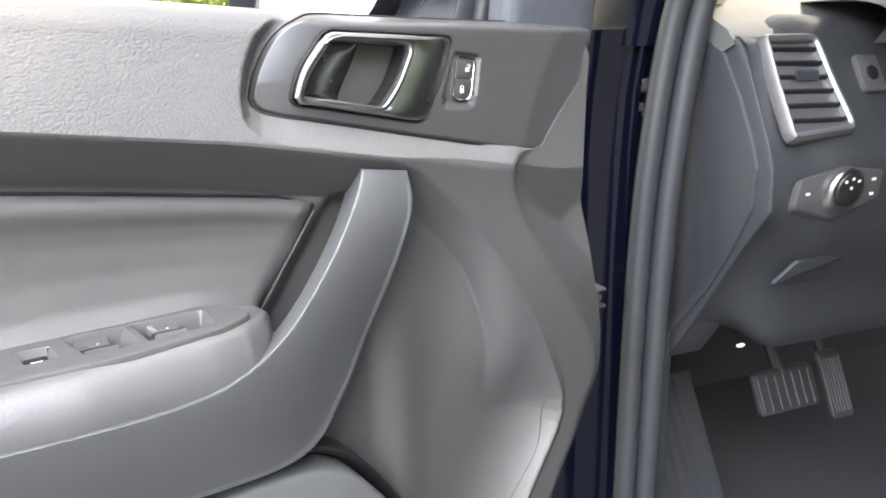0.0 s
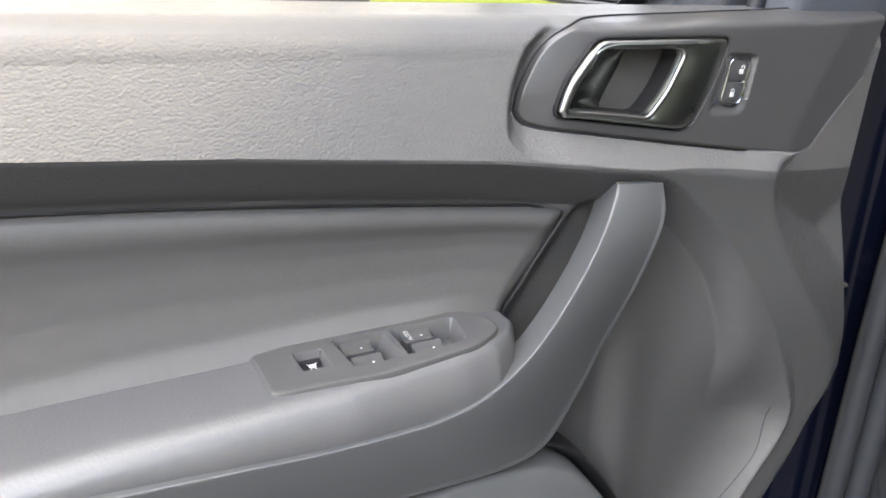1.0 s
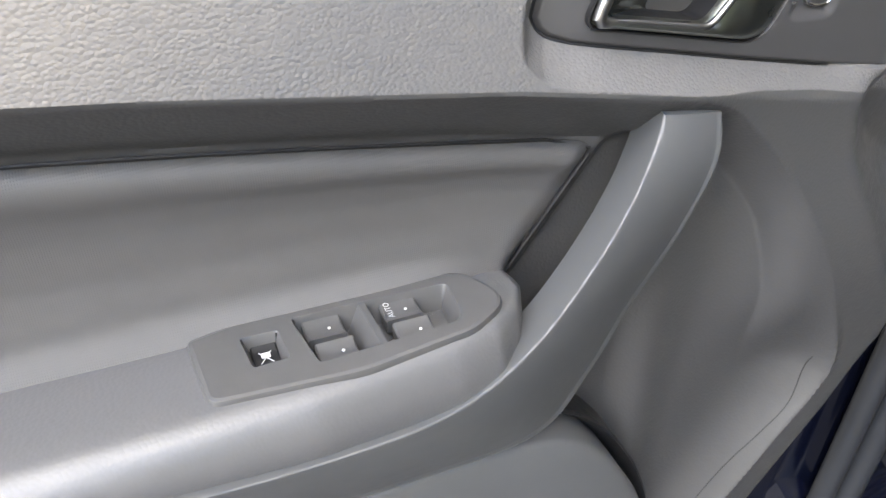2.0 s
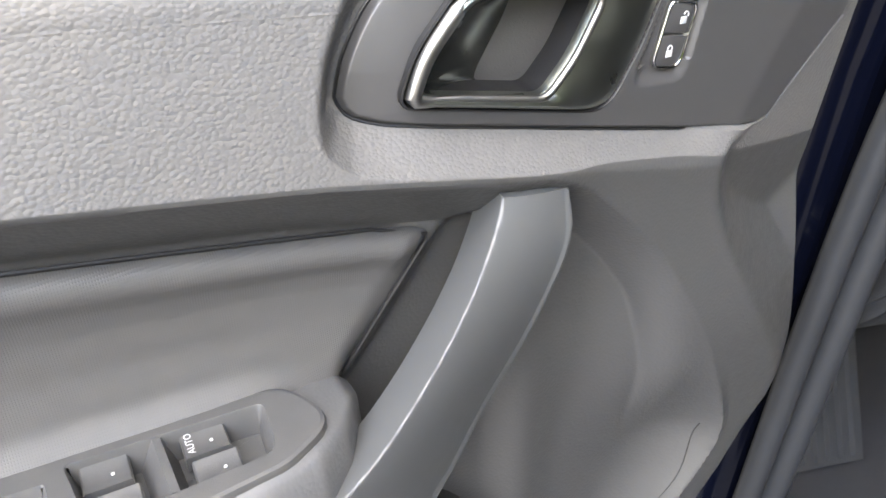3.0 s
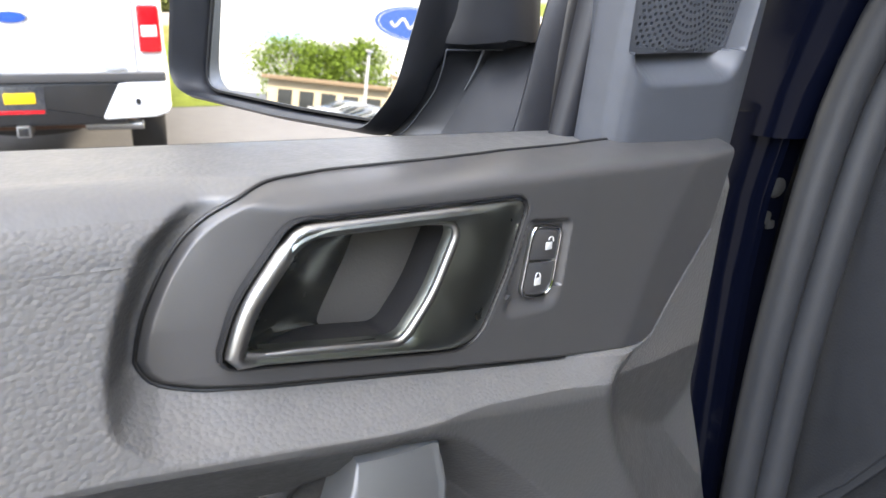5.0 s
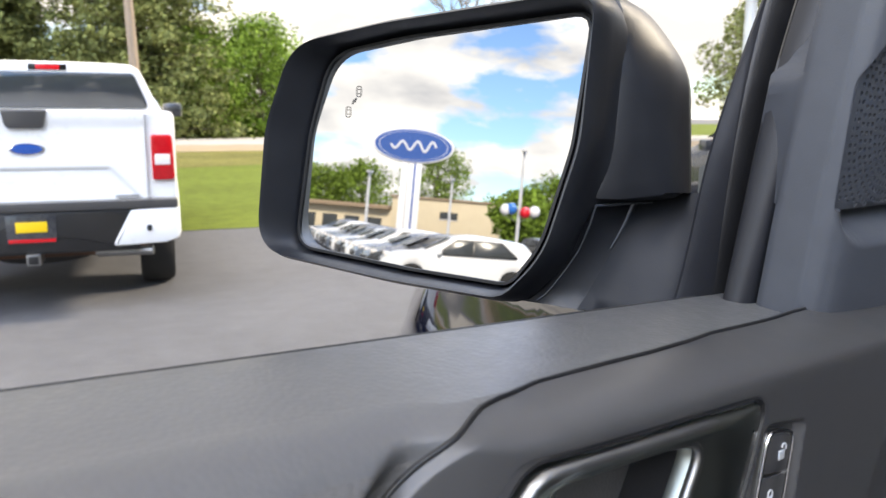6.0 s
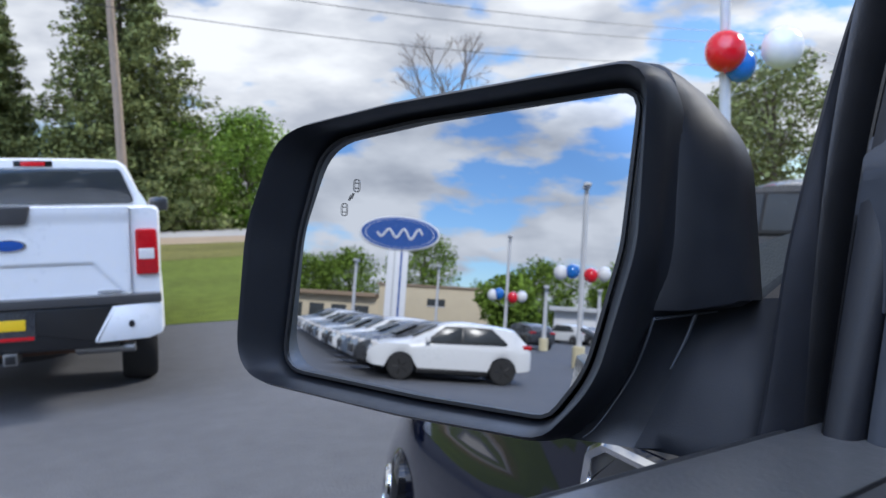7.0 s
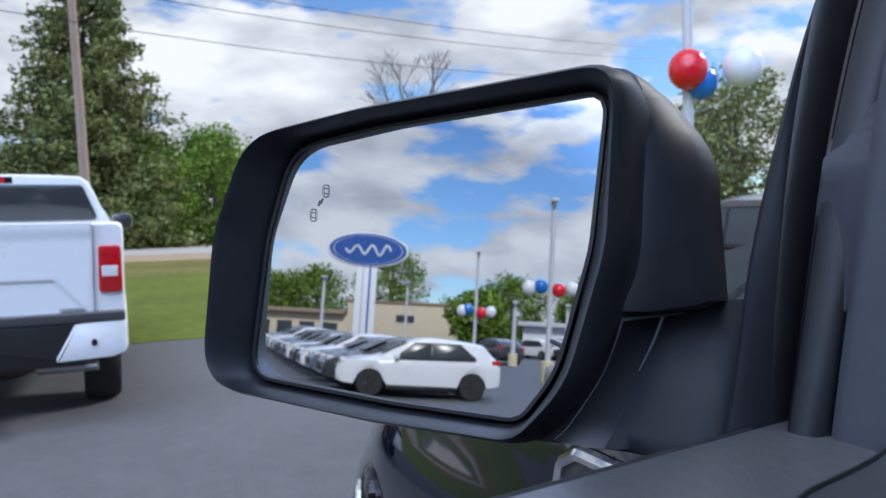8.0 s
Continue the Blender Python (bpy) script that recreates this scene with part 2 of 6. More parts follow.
DARKGREY = material("dark_grey_paint", (0.035, 0.037, 0.042), 0.28, coat=0.9)
BLUEGREY = material("blue_grey_paint", (0.10, 0.13, 0.18), 0.28, coat=0.9)
YELLOW = material("plate_yellow", (0.80, 0.52, 0.01), 0.5)
RUST = material("rusty_underbody", (0.10, 0.05, 0.03), 0.85, vary=0.4, vscale=5)


# ---- builders ----
ORIGIN = {}


def thing(name, label, category, at=(0, 0, 0), turn=0.0, group="", kind=""):
    e = new(name)
    e.empty_display_size = 0.1
    e.matrix_basis = pose(*at, 0, 0, turn)
    ORIGIN[e.name] = Vector(at)
    return tagged(e, label, category, group, kind)


def part(name, bm, mat, parent, label="", flat=False, base=None):
    """One mesh object under a thing or a part. base: the thing's origin, for meshes made in world places."""
    me = bpy.data.meshes.new(name)
    bmesh.ops.recalc_face_normals(bm, faces=bm.faces)
    if base is not None:
        bmesh.ops.translate(bm, verts=bm.verts, vec=-Vector(base))
    bm.to_mesh(me)
    bm.free()
    if not flat:
        me.polygons.foreach_set("use_smooth", [True] * len(me.polygons))
        me.set_sharp_from_angle(angle=radians(38))
    me.materials.append(mat)
    ob = new(name, me)
    ob.parent = parent
    if label:
        ob["label"] = label
    return ob


def solid(name, bm, mat, label, category, kind="", group="", flat=False):
    ob = part(name, bm, mat, None, flat=flat)
    return tagged(ob, label, category, group, kind)


def grid_mesh(rows, closed=False, bm=None, cap0=False, cap1=False):
    """A sheet through rows of points; closed: each row is a loop; caps close the first or last loop."""
    bm = bm or bmesh.new()
    vs = [[bm.verts.new(p) for p in r] for r in rows]
    n = len(rows[0])
    for a, b in zip(vs, vs[1:]):
        for i in range(n if closed else n - 1):
            j = (i + 1) % n
            bm.faces.new((a[i], a[j], b[j], b[i]))
    if cap0:
        bm.faces.new(vs[0][::-1])
    if cap1:
        bm.faces.new(vs[-1])
    return bm


def spline(points, n):
    """n points on a smooth curve through the given ones, evenly spaced."""
    p = np.array(points, float)
    d = np.r_[0, np.cumsum(np.linalg.norm(np.diff(p, axis=0), axis=1))]
    q = np.vstack([2 * p[0] - p[1], p, 2 * p[-1] - p[-2]])
    out = []
    for s in np.linspace(0, d[-1], n):
        k = min(max(int(np.searchsorted(d, s)) - 1, 0), len(p) - 2)
        t = (s - d[k]) / max(d[k + 1] - d[k], 1e-9)
        a, b, c, e = q[k], q[k + 1], q[k + 2], q[k + 3]
        out.append(0.5 * (2 * b + (c - a) * t + (2 * a - 5 * b + 4 * c - e) * t * t + (3 * b - a - 3 * c + e) * t ** 3))
    return np.array(out)


def rounded(poly, r=0.005, seg=5):
    """A polygon of (a, b) or (a, b, radius) with its corners rounded."""
    out, n = [], len(poly)
    for i in range(n):
        p, a, b = (np.array(poly[k % n][:2], float) for k in (i, i - 1, i + 1))
        rad = poly[i][2] if len(poly[i]) > 2 else r
        u, v = (a - p), (b - p)
        lu, lv = np.linalg.norm(u), np.linalg.norm(v)
        u, v = u / lu, v / lv
        half = math.acos(max(-1, min(1, float(u @ v)))) / 2
        cut = min(rad / max(math.tan(half), 1e-3), lu * 0.49, lv * 0.49)
        s, e = p + u * cut, p + v * cut
        for k in range(seg + 1):
            t = k / seg
            out.append((1 - t) ** 2 * s + 2 * t * (1 - t) * p + t * t * e)
    return np.array(out)


def resample(poly, n):
    """A closed polygon as n evenly spaced points, the first one kept."""
    p = np.vstack([poly, poly[:1]])
    d = np.r_[0, np.cumsum(np.linalg.norm(np.diff(p, axis=0), axis=1))]
    s = np.linspace(0, d[-1], n, endpoint=False)
    return np.stack([np.interp(s, d, p[:, k]) for k in range(p.shape[1])], 1)


def inset(poly, d):
    """The polygon with its edge moved inwards by d (outwards if negative)."""
    p = np.array(poly, float)
    e = np.roll(p, -1, 0) - np.roll(p, 1, 0)
    nrm = np.stack([-e[:, 1], e[:, 0]], 1)
    nrm /= np.maximum(np.linalg.norm(nrm, axis=1, keepdims=True), 1e-9)
    area = 0.5 * np.sum(p[:, 0] * np.roll(p[:, 1], -1) - np.roll(p[:, 0], -1) * p[:, 1])
    return p + nrm * d * (1 if area > 0 else -1)


def stack(rings, place, cap0=True, cap1=True):
    """A solid through rings of (polygon, depth); place(a, b, depth) gives the point."""
    return grid_mesh([[place(a, b, d) for a, b in poly] for poly, d in rings], True, None, cap0, cap1)


def slab(poly, back, front, place, bevel=0.002):
    """A plate with a rounded front edge."""
    s = 1 if front > back else -1
    return stack([(poly, back), (poly, front - s * bevel), (inset(poly, bevel * 0.3), front - s * bevel * 0.3),
                  (inset(poly, bevel), front)], place)


def door_xz(a, b, d):
    return (a, d, b)


def block(x0, x1, y0, y1, z0, z1, bevel=0.01, bm=None):
    """A box with bevelled edges."""
    made = bmesh.new()
    bmesh.ops.create_cube(made, size=1)
    for v in made.verts:
        v.co = Vector(((x0 + x1) / 2 + v.co.x * (x1 - x0), (y0 + y1) / 2 + v.co.y * (y1 - y0), (z0 + z1) / 2 + v.co.z * (z1 - z0)))
    if bevel:
        bmesh.ops.bevel(made, geom=made.edges, offset=bevel, segments=2, profile=0.6, affect="EDGES")
    if bm is None:
        return made
    me = bpy.data.meshes.new("tmp")
    made.to_mesh(me)
    made.free()
    bm.from_mesh(me)
    bpy.data.meshes.remove(me)
    return bm


def tube(points, radius, sides=8, bm=None, cap=True):
    """A round bar along points; radius: one number or one for each point."""
    p = [Vector(q) for q in points]
    rad = radius if hasattr(radius, "__len__") else [radius] * len(p)
    rows, side = [], None
    for i, q in enumerate(p):
        d = (p[min(i + 1, len(p) - 1)] - p[max(i - 1, 0)]).normalized()
        if side is None:
            side = d.orthogonal().normalized()
        side = (side - d * side.dot(d)).normalized()
        up = d.cross(side)
        rows.append([q + (side * math.cos(2 * math.pi * k / sides) + up * math.sin(2 * math.pi * k / sides)) * rad[i] for k in range(sides)])
    return grid_mesh(rows, True, bm, cap, cap)


def spin(profile, sides=32, place=None, bm=None):
    """A turned form: profile of (radius, height), laid by place(x, y, h)."""
    place = place or (lambda x, y, h: (x, y, h))
    rows = [[place(r * math.cos(2 * math.pi * k / sides), r * math.sin(2 * math.pi * k / sides), h) for k in range(sides)] for r, h in profile]
    return grid_mesh(rows, True, bm, True, True)


def ball(c, r, bm=None, squash=(1, 1, 1)):
    made = bm or bmesh.new()
    bmesh.ops.create_icosphere(made, subdivisions=3, radius=r, matrix=Matrix.Translation(c) @ Matrix.Diagonal((*squash, 1)))
    return made


def text_mesh(body, size, place, depth=0.0):
    """Letters of the built-in font as a mesh; place(x, y) gives the point."""
    cu = bpy.data.curves.new("letters", "FONT")
    cu.body, cu.size, cu.align_x, cu.align_y, cu.resolution_u = body, size, "CENTER", "CENTER", 3
    tmp = bpy.data.objects.new("letters", cu)
    me = bpy.data.meshes.new_from_object(tmp)
    bm = bmesh.new()
    bm.from_mesh(me)
    for v in bm.verts:
        v.co = Vector(place(v.co.x, v.co.y))
    bpy.data.objects.remove(tmp)
    bpy.data.curves.remove(cu)
    bpy.data.meshes.remove(me)
    return bm


def smooth01(t):
    t = np.clip(t, 0, 1)
    return t * t * (3 - 2 * t)


def side_of(line, X, Z):
    """Distance of grid points from a polyline, and the sign of their side (positive: left of its way)."""
    best, sign = np.full(X.shape, 1e9), np.ones(X.shape)
    for (ax, az), (bx, bz) in zip(line, line[1:]):
        dx, dz = bx - ax, bz - az
        t = np.clip(((X - ax) * dx + (Z - az) * dz) / (dx * dx + dz * dz), 0, 1)
        d = np.hypot(X - ax - t * dx, Z - az - t * dz)
        side = np.where(dx * (Z - az) - dz * (X - ax) >= 0, 1.0, -1.0)
        near = d < best
        best, sign = np.where(near, d, best), np.where(near, side, sign)
    return best * sign


def inside(poly, X, Z):
    """Distance of grid points from a closed polygon, negative inside."""
    best, odd = np.full(X.shape, 1e9), np.zeros(X.shape, bool)
    for (ax, az), (bx, bz) in zip(poly, np.roll(poly, -1, 0)):
        dx, dz = bx - ax, bz - az
        t = np.clip(((X - ax) * dx + (Z - az) * dz) / max(dx * dx + dz * dz, 1e-12), 0, 1)
        best = np.minimum(best, np.hypot(X - ax - t * dx, Z - az - t * dz))
        cross = (az > Z) != (bz > Z)
        odd ^= cross & (X < dx * (Z - az) / (dz if abs(dz) > 1e-12 else 1e-12) + ax)
    return np.where(odd, -best, best)


# ---- the open driver's door ----
DOOR_AT = (0.30, 0.0, 0.35)
door = thing("driver_door", "open pickup driver's door with charcoal trim and a rolled-down window", "car door", DOOR_AT)


def sill_z(x):
    return np.interp(x, [-0.9, -0.45, -0.13, 0.18, 0.32], [1.305, 1.291, 1.274, 1.258, 1.252])


CREASE = [(-0.95, 1.268), (-0.478, 1.212), (-0.357, 1.199), (-0.173, 1.174), (-0.064, 1.153), (-0.030, 1.147),
          (0.0, 1.134), (0.023, 1.115), (0.050, 1.090), (0.074, 1.061), (0.104, 1.017), (0.129, 0.975), (0.150, 0.932), (0.164, 0.900), (0.1735, 0.872), (0.1725, 0.848), (0.160, 0.820), (0.138, 0.785), (0.109, 0.735), (0.04, 0.62)]
FOLD = CREASE[:6] + [(0.0, 1.144), (0.05, 1.136), (0.10, 1.126), (0.15, 1.116), (0.25, 1.10)]
SMOOTH_CREASE = CREASE[:5] + [tuple(p) for p in spline(CREASE[5:], 44)]
RIDGE = [(0.236, 1.31), (0.232, 1.259), (0.222, 1.200), (0.165, 1.140), (0.140, 1.1385), (0.122, 1.135), (0.1135, 1.126), (0.1125, 1.110), (0.119, 1.084), (0.140, 1.044),
         (0.166, 1.003), (0.195, 0.962), (0.224, 0.917), (0.230, 0.896), (0.228, 0.875), (0.212, 0.845), (0.194, 0.80), (0.165, 0.745), (0.10, 0.62)]
BEZEL_LOW = ([-0.140, -0.138, -0.133, -0.120, -0.100, -0.043, 0.003, 0.075, 0.134, 0.152, 0.165, 0.182, 0.212, 0.222, 0.2335],
             [1.2025, 1.197, 1.1925, 1.1885, 1.1850, 1.1735, 1.1640, 1.1500, 1.1395, 1.1375, 1.1395, 1.1600, 1.1905, 1.2000, 1.2545])
BEZEL_TOP = ([-0.140, -0.1385, -0.135, -0.126, -0.117, -0.108, -0.100, -0.093, -0.086, -0.075, -0.060, 0.004, 0.096, 0.155, 0.190, 0.215, 0.2335],
             [1.2035, 1.2100, 1.2205, 1.2370, 1.2490, 1.2568, 1.2612, 1.2640, 1.2658, 1.2667, 1.2665, 1.2648, 1.2625, 1.2615, 1.2585, 1.2572, 1.2570])
BEZEL_TOP = tuple(spline(list(zip(*BEZEL_TOP)), 70).T)


def bezel_outline():
    lo = list(zip(*BEZEL_LOW))
    hi = list(zip(*BEZEL_TOP))
    return np.array(lo + hi[::-1])


def bezel_face(X, Z):
    """The broad form of the handle bezel: flat, rounded off at one end, leaning back above a crest, folded at the other end."""
    lx = np.interp(Z, [1.195, 1.215, 1.245, 1.262], [-0.088, -0.080, -0.060, -0.050])
    y = -0.0865 + 4.2 * np.maximum(lx - X, 0) ** 2
    crest = np.interp(X, [-0.14, -0.115, -0.10, -0.08, -0.05, 0.04, 0.19, 0.24], [1.300, 1.270, 1.2640, 1.2605, 1.2592, 1.2585, 1.2550, 1.2548])
    over = 0.0014 * np.log1p(np.exp(np.clip((Z - crest) / 0.0014, -30, 30)))
    y = y + np.minimum(over * np.interp(X, [-0.11, -0.087, -0.074, -0.053, -0.025, 0.015, 0.06], [1.2, 2.1, 2.6, 3.5, 4.0, 4.7, 6.0]), 0.034)
    fx = np.interp(Z, [1.139, 1.150, 1.193, 1.228, 1.255], [0.1315, 0.134, 0.151, 0.169, 0.186])
    return y + 0.16 * 0.0022 * np.log1p(np.exp(np.clip((X - fx) / 0.0022, -30, 30)))


def dipped(y, X, Z):
    """The skin, led down to the bezel's edge: a soft fall beside it, a crisp ledge below it; sunk behind the bezel."""
    b = inside(bezel_outline(), X, Z)
    below = smooth01((1.205 - Z) / 0.02)
    reach = (0.020 * below + 0.017 * (1 - below)) * np.interp(Z, [1.250, 1.266], [1.0, 0.55])
    t = np.clip(1 - np.maximum(b, 0) / reach, 0, 1)
    fall = (t * below + smooth01(t) * (1 - below)) * smooth01((0.160 - X) / 0.09)
    y = y + (bezel_face(X, Z) + 0.0006 - y) * fall
    return y + 0.020 * smooth01((-b - 0.0003) / 0.006)


def trim_depth(X, Z, bezel=True):
    """How far the moulded door skin stands out (y, towards the cabin is negative)."""
    s = side_of(SMOOTH_CREASE, X, Z)
    crease_z = np.interp(X, [p[0] for p in CREASE[:6]], [p[1] for p in CREASE[:6]])
    up = np.clip((Z - crease_z) / np.maximum(sill_z(X) - 0.030 - crease_z, 0.02), 0, 1)
    fore = smooth01((X + 0.045) / 0.06)
    low = smooth01((0.965 - Z) / 0.115)
    outer = -0.1055 + 0.022 * up * (1 - 0.7 * fore) + fore * (0.005 - 0.0135 * smooth01((1.12 - Z) / 0.14))
    # the pocket behind the pull handle: a sloping band inside the arch, then its floor; low down a broad hollow lip
    wide = 0.038 - 0.010 * fore + 0.052 * low * fore + 0.045 * smooth01((X - 0.06) / 0.06) * (1 - low)
    floor_y = np.interp(Z, [0.75, 0.90, 0.98, 1.05, 1.12], [-0.078, -0.076, -0.076, -0.073, -0.066])
    floor_y = floor_y - 0.022 * smooth01((0.03 - X) / 0.10) * smooth01((1.02 - Z) / 0.10)
    deep = 0.0345 * (1 - fore) + fore * (floor_y - outer) * (1 - 0.45 * smooth01((X - 0.03) / 0.09) * (1 - low))
    fall = np.clip(-s / wide, 0, 1)
    y = outer + deep * (fall * (1 - low * fore) + (1 - (1 - fall) ** 2.6) * low * fore)
    y = y + np.where(s > 0, 0.5 * low * fore * np.minimum(s, 0.010), 0)
    # ahead of the ridge the skin turns back to a plain flank that runs to the door's edge
    plain = -0.0825 + 0.21 * (X - 0.165) - 0.09 * (Z - 1.139)
    corner = smooth01((X - 0.110) / 0.045) * smooth01((Z - 1.106) / 0.028)
    y = y * (1 - corner) + plain * corner
    r = side_of(RIDGE, X, Z)
    soft = 0.0022
    turn = soft * np.log1p(np.exp(np.clip(r / soft, -30, 30)))
    bent = y + np.interp(Z, [0.75, 0.88, 0.95, 1.0, 1.08, 1.2], [0.75, 0.62, 0.5, 0.5, 0.75, 0.9]) * turn
    flank = np.maximum(plain, y)
    k = 0.0015
    low_of = -k * np.log(np.exp(-np.clip((bent - y) / k, 0, 60)) + np.exp(-np.clip((flank - y) / k, 0, 60)))
    y = np.where(r > -0.012, np.where(Z > 0.80, y + np.maximum(low_of, 0), bent), y)
    # dark slot between the padded insert and the pull handle
    slot = ((X + 0.089) * 0.087 - (Z - 1.113) * 0.061) / 0.1063
    y = y + 0.010 * smooth01((slot - 0.004) / 0.016) * smooth01((0.098 - slot) / 0.012) * smooth01((1.125 - Z) / 0.02) * smooth01((X + 0.185) / 0.03) * (X < 0)
    if bezel:
        y = dipped(y, X, Z)
    return np.minimum(y, -0.022)


def door_skin():
    nx, nz = 700, 400
    edge_z = [0.45, 0.6, 0.75, 0.86, 0.90, 0.983, 1.09, 1.2, 1.35]
    edge_x = [0.13, 0.17, 0.228, 0.256, 0.248, 0.250, 0.252, 0.240, 0.235]
    Xs, Zs = np.zeros((nz, nx)), np.zeros((nz, nx))
    u = np.linspace(0, 1, nx)
    n_low = 280                                # one row of the sheet runs along the crease
    xc = -0.85 + 1.07 * u
    fold = np.interp(xc, [p[0] for p in FOLD], [p[1] for p in FOLD])
    top = sill_z(xc) - 0.030
    for i in range(nz):
        z = 0.50 + (fold - 0.50) * i / n_low if i <= n_low else fold + (top - fold) * (i - n_low) / (nz - 1 - n_low)
        Xs[i] = -0.85 + (np.interp(z, edge_z, edge_x) + 0.85) * u
        Zs[i] = z
    Ys = trim_depth(Xs, Zs)
    rows = [list(zip(Xs[i], Ys[i], Zs[i])) for i in range(nz)]
    x, y0, zt = Xs[-1], trim_depth(Xs[-1:], Zs[-1:], False)[0], sill_z(Xs[-1])
    y0 = np.maximum(y0, -0.0835)
    a0 = 0.20
    for k in range(1, 57):
        a = a0 + k / 56 * (math.pi / 2 - a0)
        z = zt - 0.030 + 0.0265 * (math.sin(a) - math.sin(a0)) / (1 - math.sin(a0))
        rows.append(list(zip(x, dipped(y0 + 0.030 * (math.cos(a0) - math.cos(a)) / math.cos(a0), x, z), z)))
    for k in range(1, 9):
        t = k / 8
        rows.append(list(zip(x, (y0 + 0.030) * (1 - t), zt - 0.0035 + 0.0035 * math.sin(t * math.pi / 2) - 0.006 * max(0, t - 0.86))))
    # returned edge beside the hinge
    rows = [r + [(r[-1][0] + 0.003, max(r[-1][1] + 0.004, -0.02 if r[-1][1] < -0.024 else r[-1][1]), r[-1][2])] for r in rows]
    return grid_mesh(rows)


skin = part("door_trim_skin", door_skin(), LEATHER, door, "pebble-grained charcoal door trim", base=DOOR_AT)
skin.data.materials.append(TRIM)
fine = np.arange(len(skin.data.polygons)) < 280 * 700      # all below the crease, in the vinyl darkened as shade
top = np.arange(len(skin.data.polygons)) >= (399 + 22) * 700             # the rail under the window
skin.data.materials.append(RAIL)
skin.data.polygons.foreach_set("material_index", fine.astype(np.int32) + 2 * top)

# fine parting line on the lip's flat
line = spline([(0.161, 0.866), (0.149, 0.820), (0.125, 0.783), (0.09, 0.733), (0.04, 0.65)], 30)
deep_at = trim_depth(line[:, 0][None], line[:, 1][None])[0]
part("parting_line", tube([(x, y - 0.0002, z) for (x, z), y in zip(line, deep_at)], 0.0004, 6), BLACK, skin, "thin dark parting line", base=DOOR_AT)

# black rubber sweep along the top of the sill, outside the trim
part("window_seal", tube([(x, 0.004, float(sill_z(x)) - 0.0055) for x in np.linspace(-0.85, 0.13, 40)], 0.0042), RUBBER, door,
     "black rubber window seal", base=DOOR_AT)

# padded insert
INS_TOP = [(-0.85, 1.205), (-0.49, 1.170), (-0.37, 1.157), (-0.255, 1.142), (-0.128, 1.1235), (-0.098, 1.118), (-0.089, 1.113)]
INS_LOW = [(-0.85, 1.018), (-0.516, 1.038), (-0.44, 1.044), (-0.353, 1.047), (-0.29, 1.049), (-0.20, 1.047), (-0.150, 1.026)]


INS_V = [0, 0.012, 0.05, 0.12, 0.24, 0.36, 0.6, 0.85, 1]
INS_Y = [-0.0715, -0.0765, -0.081, -0.0825, -0.0775, -0.0755, -0.077, -0.083, -0.094]


def insert_panel():
    top, low = spline(INS_TOP, 160), spline(INS_LOW, 160)
    vs = np.r_[0, 0.012, 0.03, 0.06, np.linspace(0.1, 0.97, 26), 1.0]
    rows = []
    for v, y in zip(vs, np.interp(vs, INS_V, INS_Y)):
        row = []
        for i, (a, b) in enumerate(zip(top, low)):
            p = a + (b - a) * v
            end = max(0.0, 1 - (159 - i) / 4.0)
            row.append((p[0], y + (-0.0722 - y) * end ** 2, p[1]))
        rows.append(row)
    return grid_mesh(rows)


part("padded_insert", insert_panel(), FABRIC, door, "padded grey woven-grain insert", base=DOOR_AT)
a, b = np.array(INS_TOP[-1]), np.array(INS_LOW[-1])
bead = [(x, -0.0735, z + 0.0015) for x, z in spline(INS_TOP, 60)[:-3]]
bead += [(-0.0900, -0.0735, 1.1125)] + [(*(a + (b - a) * v + np.array([0.0022, -0.001])),) for v in np.linspace(0.05, 0.98, 16)]
bead = [p if p[1] < 0 else (p[0], -0.0728, p[1]) for p in bead]
part("insert_seam", tube(bead, 0.0012, 6), BLACK, door, "black seam round the insert", base=DOOR_AT)


# armrest pad, hollow under the switch plate
PLATE_OUT = rounded([(-0.357, -0.094, 0.006), (-0.352, -0.1485, 0.010), (-0.27, -0.1545, 0.10), (-0.200, -0.1450, 0.04), (-0.168, -0.126, 0.03), (-0.186, -0.088, 0.025), (-0.33, -0.0885, 0.03)], seg=5)
def armrest():
    xs = np.r_[np.linspace(-0.85, -0.37, 30), np.linspace(-0.366, -0.146, 90)]
    rows = []
    for x in xs:
        f = float(np.interp(x, [-0.85, -0.3, -0.215, -0.185, -0.165, -0.152, -0.146], [-0.170, -0.170, -0.161, -0.153, -0.135, -0.112, -0.100]))
        t = float(np.interp(x, [-0.85, -0.44, -0.29, -0.20, -0.17, -0.155, -0.146], [1.034, 1.046, 1.0475, 1.0470, 1.0445, 1.041, 1.030]))
        c = float(np.interp(x, [-0.85, -0.5, -0.3, -0.22, -0.146], [1.034, 1.026, 1.014, 1.008, 1.006])) - 0.006
        b = -0.078
        prof = [(b, t - 0.012), (b - 0.002, t - 0.002), (b + (f - b) * 0.2, t), (b + (f - b) * 0.62, t + 0.0015),
                (b + (f - b) * 0.84, t + 0.0005), (b + (f - b) * 0.96, t - (t - c) * 0.25), (f - 0.002, t - (t - c) * 0.62),
                (f + 0.001, c), (f + 0.02, c - 0.008), (b + 0.01, c - 0.01)]
        sec = spline([(p[0], p[1]) for p in prof], 70)
        sunk = 0.018 * smooth01(-inside(inset(PLATE_OUT, 0.004), np.full(70, x), sec[:, 0]) / 0.003) * (sec[:, 1] > c + 0.004)
        rows.append([(x, y, z - e) for (y, z), e in zip(sec, sunk)])
    return grid_mesh(rows, False)


part("armrest_pad", armrest(), RAIL, door, "soft grey armrest pad", base=DOOR_AT)

